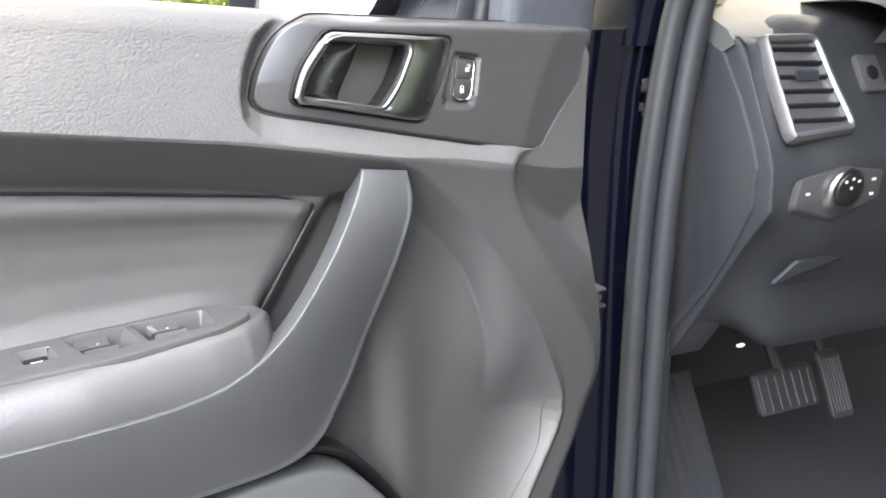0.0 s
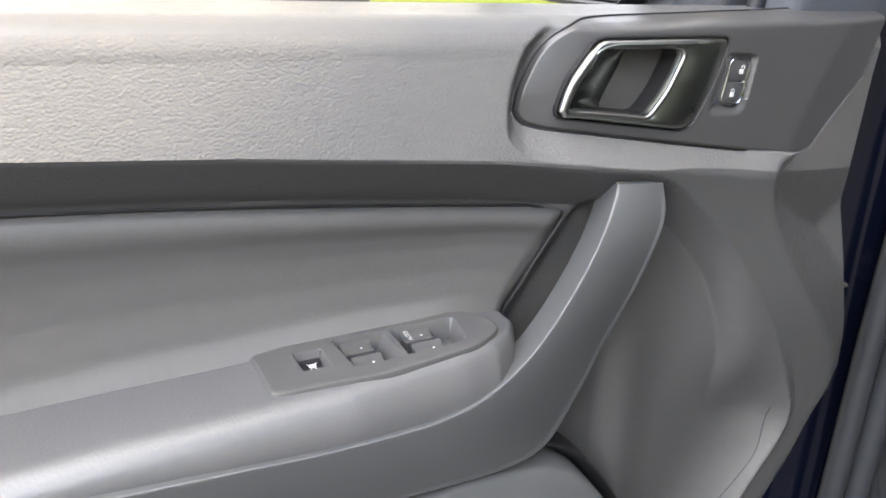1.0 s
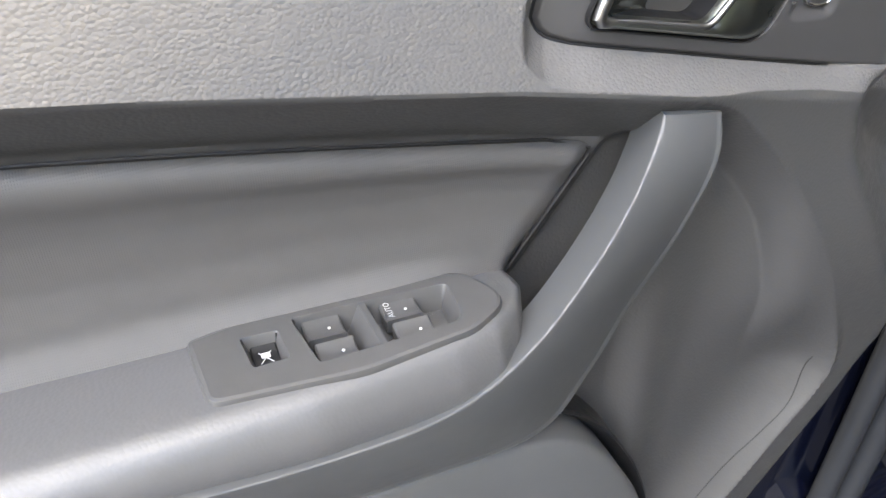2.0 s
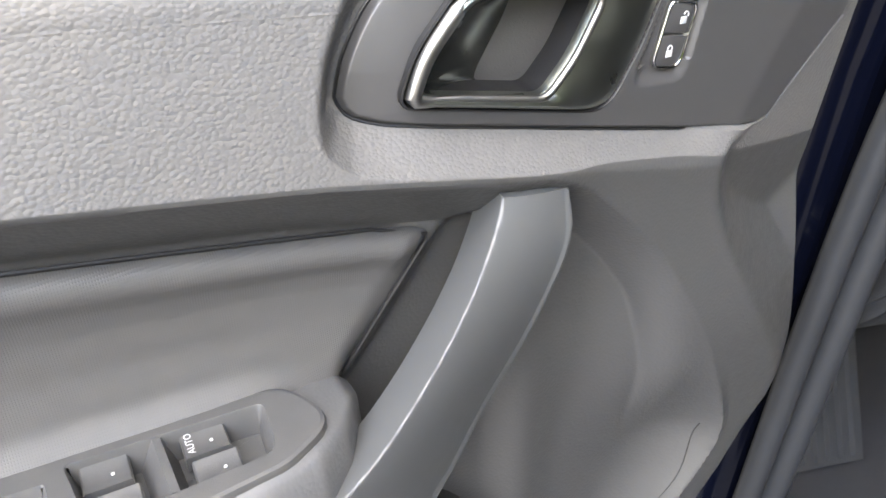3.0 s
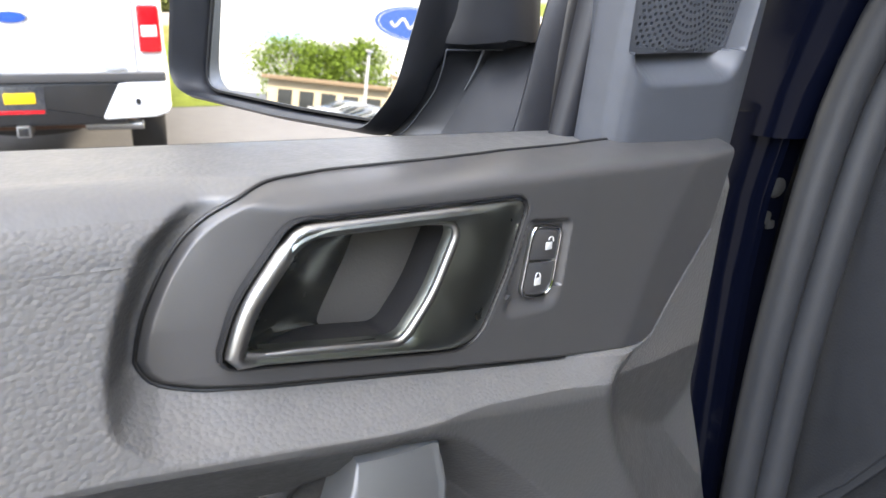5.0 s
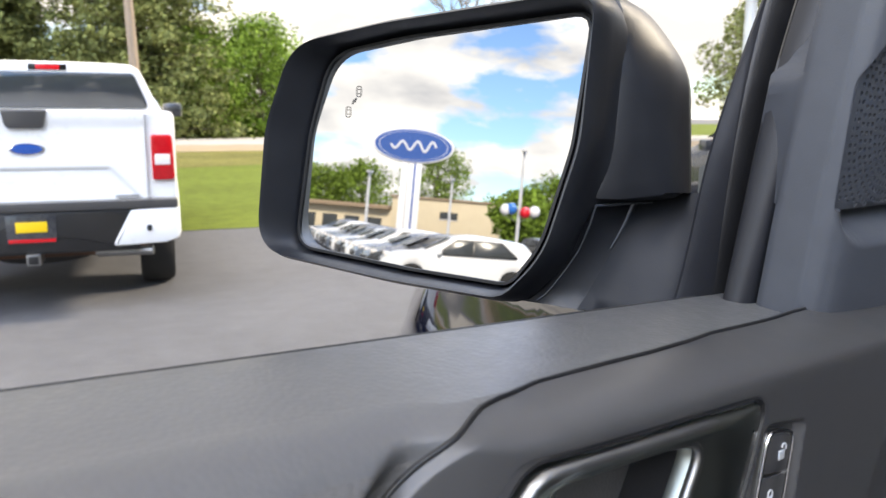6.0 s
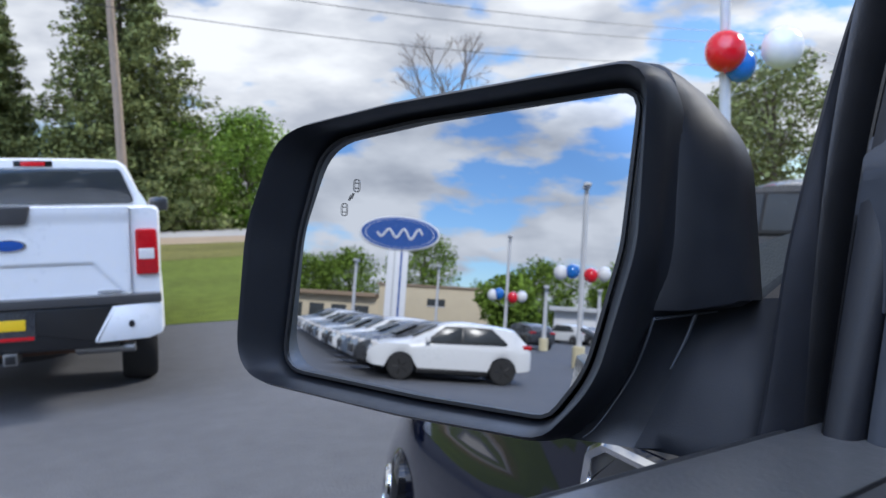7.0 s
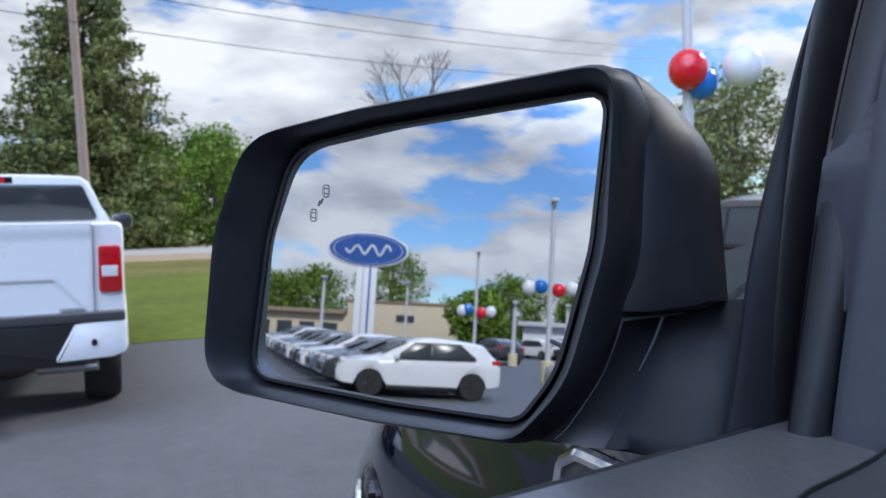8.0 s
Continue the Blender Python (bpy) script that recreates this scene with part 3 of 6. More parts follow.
# armrest fascia that sweeps up into the pull handle: crest, lower edge, inner edge
SWEEP = [
    ((-0.0535, -0.1035, 1.1450), (-0.0130, -0.1000, 1.1362), (-0.0785, -0.0945, 1.1320)),
    ((-0.0600, -0.1105, 1.1355), (-0.0120, -0.1035, 1.1230), (-0.0815, -0.0985, 1.1260)),
    ((-0.068, -0.117, 1.126), (-0.013, -0.107, 1.108), (-0.084, -0.102, 1.119)),
    ((-0.082, -0.127, 1.110), (-0.024, -0.111, 1.083), (-0.091, -0.108, 1.103)),
    ((-0.100, -0.136, 1.088), (-0.042, -0.112, 1.047), (-0.108, -0.114, 1.079)),
    ((-0.132, -0.147, 1.052), (-0.068, -0.112, 1.002), (-0.139, -0.122, 1.043)),
    ((-0.165, -0.158, 1.028), (-0.098, -0.118, 0.955), (-0.172, -0.132, 1.019)),
    ((-0.215, -0.171, 1.012), (-0.142, -0.127, 0.919), (-0.219, -0.150, 1.006)),
    ((-0.300, -0.179, 1.013), (-0.250, -0.132, 0.919), (-0.300, -0.158, 1.008)),
    ((-0.500, -0.180, 1.024), (-0.470, -0.132, 0.926), (-0.500, -0.158, 1.020)),
    ((-0.850, -0.180, 1.034), (-0.850, -0.132, 0.935), (-0.850, -0.158, 1.030)),
]


def pull_sweep():
    crest, low, inner = (spline([s[k] for s in SWEEP], 90) for k in range(3))
    rows = []
    for i in range(90):
        c, l, deep_n = crest[i], low[i], inner[i]
        k = min(1.0, i / 24)
        n = c + (deep_n - c) * 0.66 * (0.3 + 0.7 * k) + np.array([-0.005 * k, 0, 0.007 * k])
        n[1] = c[1] + 0.001
        bow = 0.0045 * min(1.0, 0.4 + i / 20)
        back = l + np.array([-0.004, 0.022, 0.004])
        nb = n + np.array([0.010, 0.040, -0.010]) * (1 - smooth01((i - 36) / 22)) + np.array([0, 0.030, 0.004]) * smooth01((i - 36) / 22)
        across = [n + (l - n) * t + np.array([0, -bow * math.sin(math.pi * t ** 0.8), 0]) for t in (0.03, 0.12, 0.28, 0.48, 0.70, 0.93)]
        sec = [nb, nb + (n - nb) * 0.5, nb + (n - nb) * 0.95, n, *across, l, back]
        rows.append(spline(sec, 84))
    rows = [[tuple(p) for p in r] for r in rows]
    return grid_mesh(rows), grid_mesh([rows[0], [(x + 0.001, y * 0.4 - 0.045, z + 0.0015) for x, y, z in rows[0]], [(x + 0.002, -0.055, z + 0.001) for x, y, z in rows[0]]])


sweep, sweep_end = pull_sweep()
pull = part("pull_handle", sweep, PULL, door, "satin charcoal pull handle running into the armrest fascia", base=DOOR_AT)
pull.data.set_sharp_from_angle(angle=radians(120))
part("handle_end", sweep_end, PULL, pull, base=DOOR_AT)

# bulging wall of the map pocket low on the door, behind a strip blackened as shade
POCKET = spline([(-0.85, 0.915), (-0.40, 0.912), (-0.20, 0.914), (-0.145, 0.912), (-0.110, 0.904), (-0.080, 0.886), (-0.055, 0.858), (-0.035, 0.828), (-0.012, 0.785), (0.010, 0.72), (0.02, 0.62)], 90)


def pocket_rows(steps):
    """Rows parallel to the pocket's rim; steps: (distance inwards, y)."""
    t = np.gradient(POCKET, axis=0)
    t /= np.linalg.norm(t, axis=1, keepdims=True)
    inward = np.stack([t[:, 1], -t[:, 0]], 1)
    return [[(p[0] + n[0] * d, y, p[1] + n[1] * d) for p, n in zip(POCKET, inward)] for d, y in steps]


pocket = part("map_pocket", grid_mesh(pocket_rows([(0.012, -0.070), (0.012, -0.117), (0.0135, -0.1205), (0.017, -0.1225), (0.03, -0.126), (0.05, -0.128), (0.075, -0.126)])), PULL, door, "bulging map pocket wall", base=DOOR_AT)
part("pocket_gap", grid_mesh(pocket_rows([(-0.001, -0.060), (-0.001, -0.100), (0.001, -0.1025), (0.004, -0.100), (0.010, -0.088), (0.014, -0.075)])), BLACK, pocket, "black strip painted as the shade above the map pocket", base=DOOR_AT)


# bezel round the release handle
HANDLE_OUT = rounded([(-0.1120, 1.1990, 0.006), (-0.1030, 1.2235, 0.06), (-0.0785, 1.2530, 0.014), (0.0480, 1.2472, 0.007), (0.0350, 1.2095, 0.10), (0.0170, 1.1738, 0.020)], seg=10)
HANDLE_IN = rounded([(-0.1030, 1.2030, 0.005), (-0.0945, 1.2225, 0.05), (-0.0745, 1.2462, 0.012), (0.0035, 1.2418, 0.007), (-0.0120, 1.2095, 0.07), (-0.0285, 1.1895, 0.012)], seg=10)


def bezel_panel():
    nu, nv = 380, 170
    u = 0.5 - 0.5 * np.cos(np.linspace(0.02, math.pi - 0.02, nu))
    x = -0.140 + 0.3735 * (0.35 * u + 0.65 * np.linspace(0, 1, nu))
    v = np.linspace(0, 1, nv)[:, None]
    lo, hi = np.interp(x, *BEZEL_LOW), np.interp(x, *BEZEL_TOP)
    Z = lo + (hi - lo) * v
    X = np.repeat(x[None], nv, 0)
    b = -inside(bezel_outline(), X, Z)
    y = bezel_face(X, Z)
    rim = np.clip(1 - b / 0.004, 0, 1) ** 2
    y += 0.0009 * rim - 0.0024 * smooth01(b / 0.0035)
    h = inside(HANDLE_OUT, X, Z)
    y += np.where(h < 0, 0.034 * smooth01(-h / 0.004), 0)
    y += np.where(h > 0, 0.0016 * np.exp(-((h - 0.0003) / 0.0012) ** 2), 0)
    # shallow dish round the lock switch, open towards its lower end
    k = inside(LOCK_DISH, X, Z)
    y += 0.0042 * smooth01(-k / np.where(Z < 1.195, 0.010, 0.0035))
    return grid_mesh([list(zip(X[i], y[i], Z[i])) for i in range(nv)])


LOCK = rounded([(0.0465, 1.1925, 0.007), (0.0535, 1.2315, 0.006), (0.0745, 1.2275, 0.006), (0.0690, 1.1895, 0.010)], seg=6)
LOCK_DISH = rounded([(0.030, 1.183, 0.01), (0.049, 1.236, 0.006), (0.081, 1.232, 0.006), (0.074, 1.181, 0.012)], seg=6)
joint = spline(list(zip(*BEZEL_LOW))[:11][::-1] + [p for p in zip(*BEZEL_TOP) if p[0] < 0.156], 200)
joint = [(x, float(bezel_face(x, z)) + 0.0004, z) for x, z in joint]
# pale tube that paints a highlight along the bezel's slanted edge
bead = spline([(0.1640, 1.1392), (0.1830, 1.1608), (0.2120, 1.1905), (0.2218, 1.2000)], 24)
part("bezel_bead", tube([(x, float(bezel_face(x, z)) - 0.0014, z) for x, z in bead], 0.0007, 8), VENT_SILVER, door, "thin pale line painted as the bezel's edge highlight", base=DOOR_AT)
part("bezel_joint", tube(joint, 0.0010, 8), BLACK, door, "thin dark joint round the handle bezel", base=DOOR_AT)
bezel = part("handle_bezel", bezel_panel(), BEZEL, door, "dark satin handle bezel", base=DOOR_AT)

out_r, in_r = resample(HANDLE_OUT, 120), resample(HANDLE_IN, 120)
mid = lambda t: out_r + (in_r - out_r) * t
bm = stack([(inset(out_r, 0.0012), -0.078), (inset(out_r, 0.0008), -0.0885), (mid(0.10), -0.0908), (mid(0.28), -0.0930), (mid(0.50), -0.0940), (mid(0.75), -0.0934),
            (mid(0.97), -0.0905), (inset(in_r, 0.0008), -0.087), (inset(in_r, 0.0012), -0.084)], door_xz, False, False)
lever = part("release_handle", bm, DARKCHROME, bezel, "satin dark chrome release handle", base=DOOR_AT)
# cup wall in black, so the recess's shade is in its colour
part("handle_throat", stack([(inset(in_r, 0.0009), -0.0845), (inset(in_r, 0.0012), -0.074), (inset(in_r, 0.0016), -0.062)], door_xz, False, False), BLACK, bezel, "inner wall of the handle cup, blackened as its shade", base=DOOR_AT)
loop = resample(inset(HANDLE_OUT, 0.0034), 90)
cut = [tuple(p) for p in loop if (p[0] < -0.075 or p[1] > 1.238) and p[0] < 0.036]
first = max(range(len(cut)), key=lambda k: math.hypot(cut[k][0] - cut[k - 1][0], cut[k][1] - cut[k - 1][1]))
cut = cut[first:] + cut[:first]
size = [(0.0040 if p[1] < 1.244 else 0.0030) * min(1.0, 0.2 + min(k, len(cut) - 1 - k) / 9) for k, p in enumerate(cut)]
part("outer_rim", tube([(x, -0.0905, z) for x, z in cut], size, 12), CHROME, bezel, "bright satin chrome edge", base=DOOR_AT)
loop = resample(inset(HANDLE_IN, -0.0008), 90)
cut = [tuple(p) for p in loop if p[0] > -0.016 or p[1] < 1.2065]
first = max(range(len(cut)), key=lambda k: math.hypot(cut[k][0] - cut[k - 1][0], cut[k][1] - cut[k - 1][1]))
cut = cut[first:] + cut[:first]
size = [0.0022 * min(1.0, 0.2 + min(k, len(cut) - 1 - k) / 9) for k in range(len(cut))]
part("chrome_rim", tube([(x, -0.0912, z) for x, z in cut], size, 12), CHROME, bezel, "bright satin chrome rim", base=DOOR_AT)
bm = slab(inset(in_r, 0.001), -0.045, -0.067, door_xz, 0.001)
part("handle_gasket", stack([(inset(out_r, -0.0026), -0.082), (inset(out_r, -0.0022), -0.0888), (inset(out_r, -0.0012), -0.0892), (inset(out_r, 0.0000), -0.0875), (inset(out_r, 0.0008), -0.074)], door_xz, False, False), BLACK, bezel, "thin black joint round the handle", base=DOOR_AT)
part("handle_cup", bm, SOFT, bezel, "grey moulded cup behind the handle", base=DOOR_AT)
RIMSIDE = spline([(-0.040, 1.1925), (-0.070, 1.1975), (-0.1000, 1.2035), (-0.1015, 1.2075), (-0.0945, 1.2225), (-0.080, 1.2405), (-0.0725, 1.2445), (-0.052, 1.2443)], 40)
CUPSIDE = spline([(-0.0300, 1.1905), (-0.050, 1.1925), (-0.0580, 1.1965), (-0.0580, 1.2015), (-0.0520, 1.2130), (-0.0440, 1.2270), (-0.0400, 1.2360), (-0.0370, 1.2425)], 40)
rows = []
for t in np.linspace(0, 1, 14):
    rows.append([(a[0] + (b[0] - a[0]) * t, -0.0878 + 0.0208 * math.sin(t * math.pi / 2) ** 0.8, a[1] + (b[1] - a[1]) * t) for a, b in zip(RIMSIDE, CUPSIDE)])
part("finger_scoop", grid_mesh(rows), SCOOP, bezel, "smooth black finger scoop", base=DOOR_AT)

# lock switch
lock = part("lock_switch", slab(LOCK, -0.078, -0.0868, door_xz, 0.0012), CHROME, bezel, "thin chrome frame of the lock switch", base=DOOR_AT)
core = inset(LOCK, 0.0016)
ring = resample(inset(LOCK, 0.0006), 60)
part("lock_rim", tube([(x, -0.0872, z) for x, z in np.vstack([ring, ring[:1]])], 0.00075, 8), BRIGHT, lock, "fine bright rim of the lock switch", base=DOOR_AT)


def clip_poly(poly, c, keep_above, slope):
    """The part of a polygon above or below a sloping line."""
    out = []
    f = lambda p: (p[1] - (c + slope * (p[0] - 0.06))) * (1 if keep_above else -1)
    for p, q in zip(poly, np.roll(poly, -1, 0)):
        if f(p) >= 0:
            out.append(p)
        if (f(p) >= 0) != (f(q) >= 0):
            t = f(p) / (f(p) - f(q))
            out.append(p + (q - p) * t)
    return np.array(out)


for above, c in ((True, 1.2116), (False, 1.2104)):
    part("lock_button", slab(clip_poly(core, c, above, -0.12), -0.080, -0.0873, door_xz, 0.0008), BEZEL, lock, "black lock button", base=DOOR_AT)
for cx, cz, opened in ((0.0650, 1.2195, True), (0.0585, 1.2010, False)):
    bm = slab(rounded([(cx - 0.0022, cz - 0.003), (cx - 0.0022, cz + 0.001), (cx + 0.0022, cz + 0.001), (cx + 0.0022, cz - 0.003)], 0.0004), -0.0872, -0.0877, door_xz, 0.0001)
    sh = 0.0012 if opened else 0.0
    arc = [(cx + sh + 0.0016 * math.cos(a), -0.0876, cz + 0.0022 + 0.0016 * math.sin(a)) for a in np.linspace(0, math.pi, 9)]
    arc = [(cx + sh + 0.0016, -0.0876, cz + 0.001)] + arc + ([] if opened else [(cx - 0.0016, -0.0876, cz + 0.001)])
    tube(arc, 0.00035, 5, bm)
    part("padlock_icon", bm, ICON, lock, "white padlock icon", base=DOOR_AT)

# switch plate on the armrest
WELL = rounded([(-0.298, -0.0965, 0.003), (-0.291, -0.1395, 0.004), (-0.203, -0.1345, 0.010), (-0.200, -0.0985, 0.005)], seg=4)
WELL_S = rounded([(-0.3285, -0.1035, 0.002), (-0.3255, -0.1300, 0.003), (-0.3045, -0.1290, 0.003), (-0.3065, -0.1040, 0.002)], seg=4)
PZ = 1.0518


def holed_plate():
    bm = bmesh.new()
    loops = []
    for poly, top in ((inset(PLATE_OUT, 0.003), PZ), (WELL, PZ), (WELL_S, PZ)):
        vs = [bm.verts.new((a, b, top)) for a, b in poly]
        loops.append([bm.edges.new((p, q)) for p, q in zip(vs, vs[1:] + vs[:1])])
    bmesh.ops.triangle_fill(bm, edges=[e for l in loops for e in l], use_beauty=True)
    for f in list(bm.faces):
        c = f.calc_center_median()
        if inside(WELL, np.array([c.x]), np.array([c.y]))[0] < -1e-5 or inside(WELL_S, np.array([c.x]), np.array([c.y]))[0] < -1e-5:
            bm.faces.remove(f)
    grid_mesh([[(a, b, z) for a, b in p] for p, z in ((PLATE_OUT, PZ - 0.009), (PLATE_OUT, PZ - 0.0025), (inset(PLATE_OUT, 0.001), PZ - 0.0006), (inset(PLATE_OUT, 0.003), PZ))], True, bm)
    for poly, deep in ((WELL, 0.017), (WELL_S, 0.012)):
        grid_mesh([[(a, b, z) for a, b in p] for p, z in ((poly, PZ), (inset(poly, 0.0008), PZ - 0.0012), (inset(poly, 0.0045), PZ - deep))], True, bm, False, True)
    return bm


plate = part("switch_plate", holed_plate(), PLATE, door, "grey satin window switch plate", base=DOOR_AT)


def rocker(cx, cy, w, d, tall):
    """A window switch with a dished top."""
    rows = []
    for i in range(7):
        y = cy - d / 2 + d * i / 6
        lift = tall - 0.0022 * math.sin(math.pi * i / 6)
        rows.append([(cx - w / 2, y, PZ - 0.0135), (cx - w / 2, y, PZ - 0.0135 + lift - 0.001), (cx - w / 2 + 0.001, y, PZ - 0.0135 + lift),
                     (cx + w / 2 - 0.001, y, PZ - 0.0135 + lift), (cx + w / 2, y, PZ - 0.0135 + lift - 0.001), (cx + w / 2, y, PZ - 0.0135)])
    bm = grid_mesh(rows)
    for r in (rows[0], rows[-1]):
        bm.faces.new([bm.verts.new(p) for p in r])
    bmesh.ops.remove_doubles(bm, verts=bm.verts, dist=1e-6)
    return bm


for cx, cy in ((-0.2805, -0.1070), (-0.2780, -0.1285), (-0.2330, -0.1070), (-0.2310, -0.1275)):
    sw = part("window_switch", rocker(cx, cy, 0.0230, 0.0175, 0.0095), PLATE, plate, base=DOOR_AT)
    part("switch_light", spin([(0.0009, 0), (0.0009, 0.0005), (0.0004, 0.0007)], 12, lambda x, y, h: (cx + 0.003 + x, cy + y, PZ - 0.0057 + h)), ICON, sw, "white dot on the switch", base=DOOR_AT)
bm = text_mesh("AUTO", 0.0052, lambda x, y: (-0.2405 - y * 1.0, -0.1065 + x, PZ - 0.0036))
part("switch_lettering", bm, ICON, plate, "white AUTO lettering", base=DOOR_AT, flat=True)
bm = grid_mesh([[(x + 0.002 * k, y, z) for x, z in ((-0.2655, PZ - 0.017), (-0.2570, PZ - 0.0006), (-0.2530, PZ - 0.0006), (-0.2475, PZ - 0.017))] for k, y in ((0, -0.0985), (1, -0.1365))])
part("switch_divider", bm, PLATE, plate, base=DOOR_AT)
bm = rocker(-0.3165, -0.1165, 0.0150, 0.0175, 0.0085)
part("window_lock_button", bm, BLACK, plate, "black window lock button", base=DOOR_AT)
bm = bmesh.new()
for a, b in (((-0.3200, -0.1135), (-0.3130, -0.1225)), ((-0.3130, -0.1135), (-0.3200, -0.1225))):
    tube([(a[0], a[1], PZ - 0.0055), (b[0], b[1], PZ - 0.0058)], 0.0003, 5, bm)
block(-0.3190, -0.3140, -0.1180, -0.1145, PZ - 0.0062, PZ - 0.0052, 0, bm)
part("lock_icon", bm, ICON, plate, "white window icon", base=DOOR_AT)

# sail panel with the tweeter
def lean(z):
    """The window frame leans inwards as it rises."""
    return -0.12 * (z - 1.268)


def rake(z):
    """The front of the window opening slopes forwards higher up."""
    return 0.14 * (z - 1.268) + 1.1 * max(0.0, z - 1.33) ** 2


TW = (0.193, 1.355)                       # middle of the tweeter
TW_LOOP = rounded([(0.147, 1.312, 0.006), (0.144, 1.372, 0.02), (0.160, 1.408, 0.02), (0.232, 1.408, 0.02), (0.246, 1.372, 0.02), (0.238, 1.311, 0.006)], seg=8)
TW_LIP = rounded([(0.143, 1.292, 0.024), (0.141, 1.374, 0.02), (0.158, 1.412, 0.02), (0.234, 1.412, 0.02), (0.250, 1.374, 0.02), (0.241, 1.292, 0.024)], seg=8)
SAIL_PLAN = [(0.155, -0.0265), (0.1430, -0.0272), (0.1392, -0.0300), (0.1395, -0.050), (0.145, -0.058), (0.158, -0.063), (0.20, -0.066), (0.235, -0.066),
             (0.256, -0.062), (0.268, -0.052), (0.278, -0.035), (0.284, -0.005)]


def sail_panel():
    plan = np.vstack([spline(SAIL_PLAN[:4], 14)[:-1], spline(SAIL_PLAN[3:9], 220), spline(SAIL_PLAN[8:], 16)[1:]])
    x, y = plan[:, 0], plan[:, 1]
    low = np.interp(x, [0.138, 0.15, 0.19, 0.24, 0.27, 0.285], [1.252, 1.250, 1.244, 1.236, 1.236, 1.242])
    rows = []
    for v in np.linspace(0, 1, 260):
        z = low + (1.60 - low) * v
        shift = np.array([rake(q) - 0.14 * (q - 1.268) for q in z]) * 0.55
        d = inside(TW_LIP, x, z)
        deep = 0.021 * smooth01(-d / np.where(z < 1.3125, 0.019, 0.006))
        rows.append(list(zip(x + shift, y + lean(z) + deep + 0.0025 * np.exp(-(v / 0.008) ** 2), z)))
    return grid_mesh(rows)


sail = part("sail_panel", sail_panel(), SAIL, door, "grey plastic sail panel with a tweeter", base=DOOR_AT)


def grille():
    """A perforated cover: rings of cells, each with a hole through it."""
    bm = bmesh.new()
    pitch = 0.0041
    for ring in range(0, 20):
        r0, r1 = max(0.0006, (ring - 0.5) * pitch), (ring + 0.5) * pitch
        n = max(6, int(2 * math.pi * ring))
        if ring == 0:
            disc = [bm.verts.new((TW[0] + 0.00195 * math.cos(a), -0.057 + lean(TW[1]), TW[1] + 0.00205 * math.sin(a))) for a in np.linspace(0, 2 * math.pi, 13)[:-1]]
            bm.faces.new(disc)
            continue
        for k in range(n):
            a0, a1 = 2 * math.pi * k / n, 2 * math.pi * (k + 1) / n
            am, rm = (a0 + a1) / 2, (r0 + r1) / 2
            corner = lambda r, a: (TW[0] + r * math.cos(a) * 0.92, TW[1] + r * math.sin(a))
            cx, cz = corner(rm, am)
            if inside(TW_LOOP, np.array([cx]), np.array([cz]))[0] > -0.0005:
                continue
            outer = [corner(r0, a0), corner(rm, a0), corner(r1, a0), corner(r1, am), corner(r1, a1), corner(rm, a1), corner(r0, a1), corner(r0, am)]
            hr = 0.0013
            hole = [(cx + hr * math.cos(am + math.pi * (1.25 + 0.25 * j)), cz + hr * math.sin(am + math.pi * (1.25 + 0.25 * j))) for j in range(8)]
            put = lambda p, d: bm.verts.new((p[0], -0.051 + lean(p[1]) + d - 0.006 * (1 - (math.hypot(p[0] - TW[0], p[1] - TW[1]) / 0.062) ** 2), p[1]))
            vo, vh, vd = [put(p, 0) for p in outer], [put(p, 0) for p in hole], [put(p, 0.003) for p in hole]
            for j in range(8):
                m = (j + 1) % 8
                bm.faces.new((vo[j], vo[m], vh[m], vh[j]))
                bm.faces.new((vh[j], vh[m], vd[m], vd[j]))
    return bm


part("tweeter_grille", grille(), SAIL, sail, "perforated grey speaker grille", base=DOOR_AT)
dome = lambda a, b, d: (a, -0.051 + lean(b) + d - 0.006 * (1 - (math.hypot(a - TW[0], b - TW[1]) / 0.062) ** 2), b)
part("grille_rim", stack([(inset(TW_LOOP, -0.001), 0.003), (inset(TW_LOOP, -0.0006), -0.0008), (inset(TW_LOOP, 0.0030), -0.0008), (inset(TW_LOOP, 0.0034), 0.002)], dome, False, False), SAIL, sail, "plain edge of the grille", base=DOOR_AT)
bm = stack([(TW_LOOP, -0.0455), (inset(TW_LOOP, 0.002), -0.046)], lambda a, b, d: (a, d + lean(b), b))
part("tweeter_back", bm, BLACK, sail, base=DOOR_AT)

# door shell: dark blue metal behind the trim, with its front edge
rows = []
for x, hi in [(-0.86, 1.258), (-0.4, 1.246), (0.0, 1.232), (0.26, 1.220), (0.286, 1.216), (0.294, 1.212)]:
    end = 0.012 if x > 0.29 else 0.0
    prof = [(-0.020, hi - 0.01), (-0.020, 0.80), (-0.020, 0.42), (0.030, 0.40), (0.080 - end, 0.45), (0.088 - end, 0.80), (0.054 - end, 1.02), (0.026 - end, 1.15), (0.012 - end * 0.3, hi - 0.004), (0.004, hi), (-0.012, hi)]
    rows.append([(x - max(0, 0.9 - z) * 0.16 * (x > 0), y, z) for y, z in prof])
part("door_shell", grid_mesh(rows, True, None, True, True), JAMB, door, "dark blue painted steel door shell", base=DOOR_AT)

# upper window frame: each bar follows the front of the window opening
def upright(name, mat, label, plan, roundness=0.5, low=1.240):
    """A bar of the window frame; plan: points (x, y) across it, leaning with the frame."""
    line = spline(plan, 14) if roundness else np.array(plan)
    rows = []
    for z in np.linspace(low, 1.62, 40):
        rows.append([(x + rake(z), y + lean(z) * float(np.clip((0.006 - y) / 0.03, 0, 1)), z) for x, y in line])
    part(name, grid_mesh(rows), mat, door, label, base=DOOR_AT)


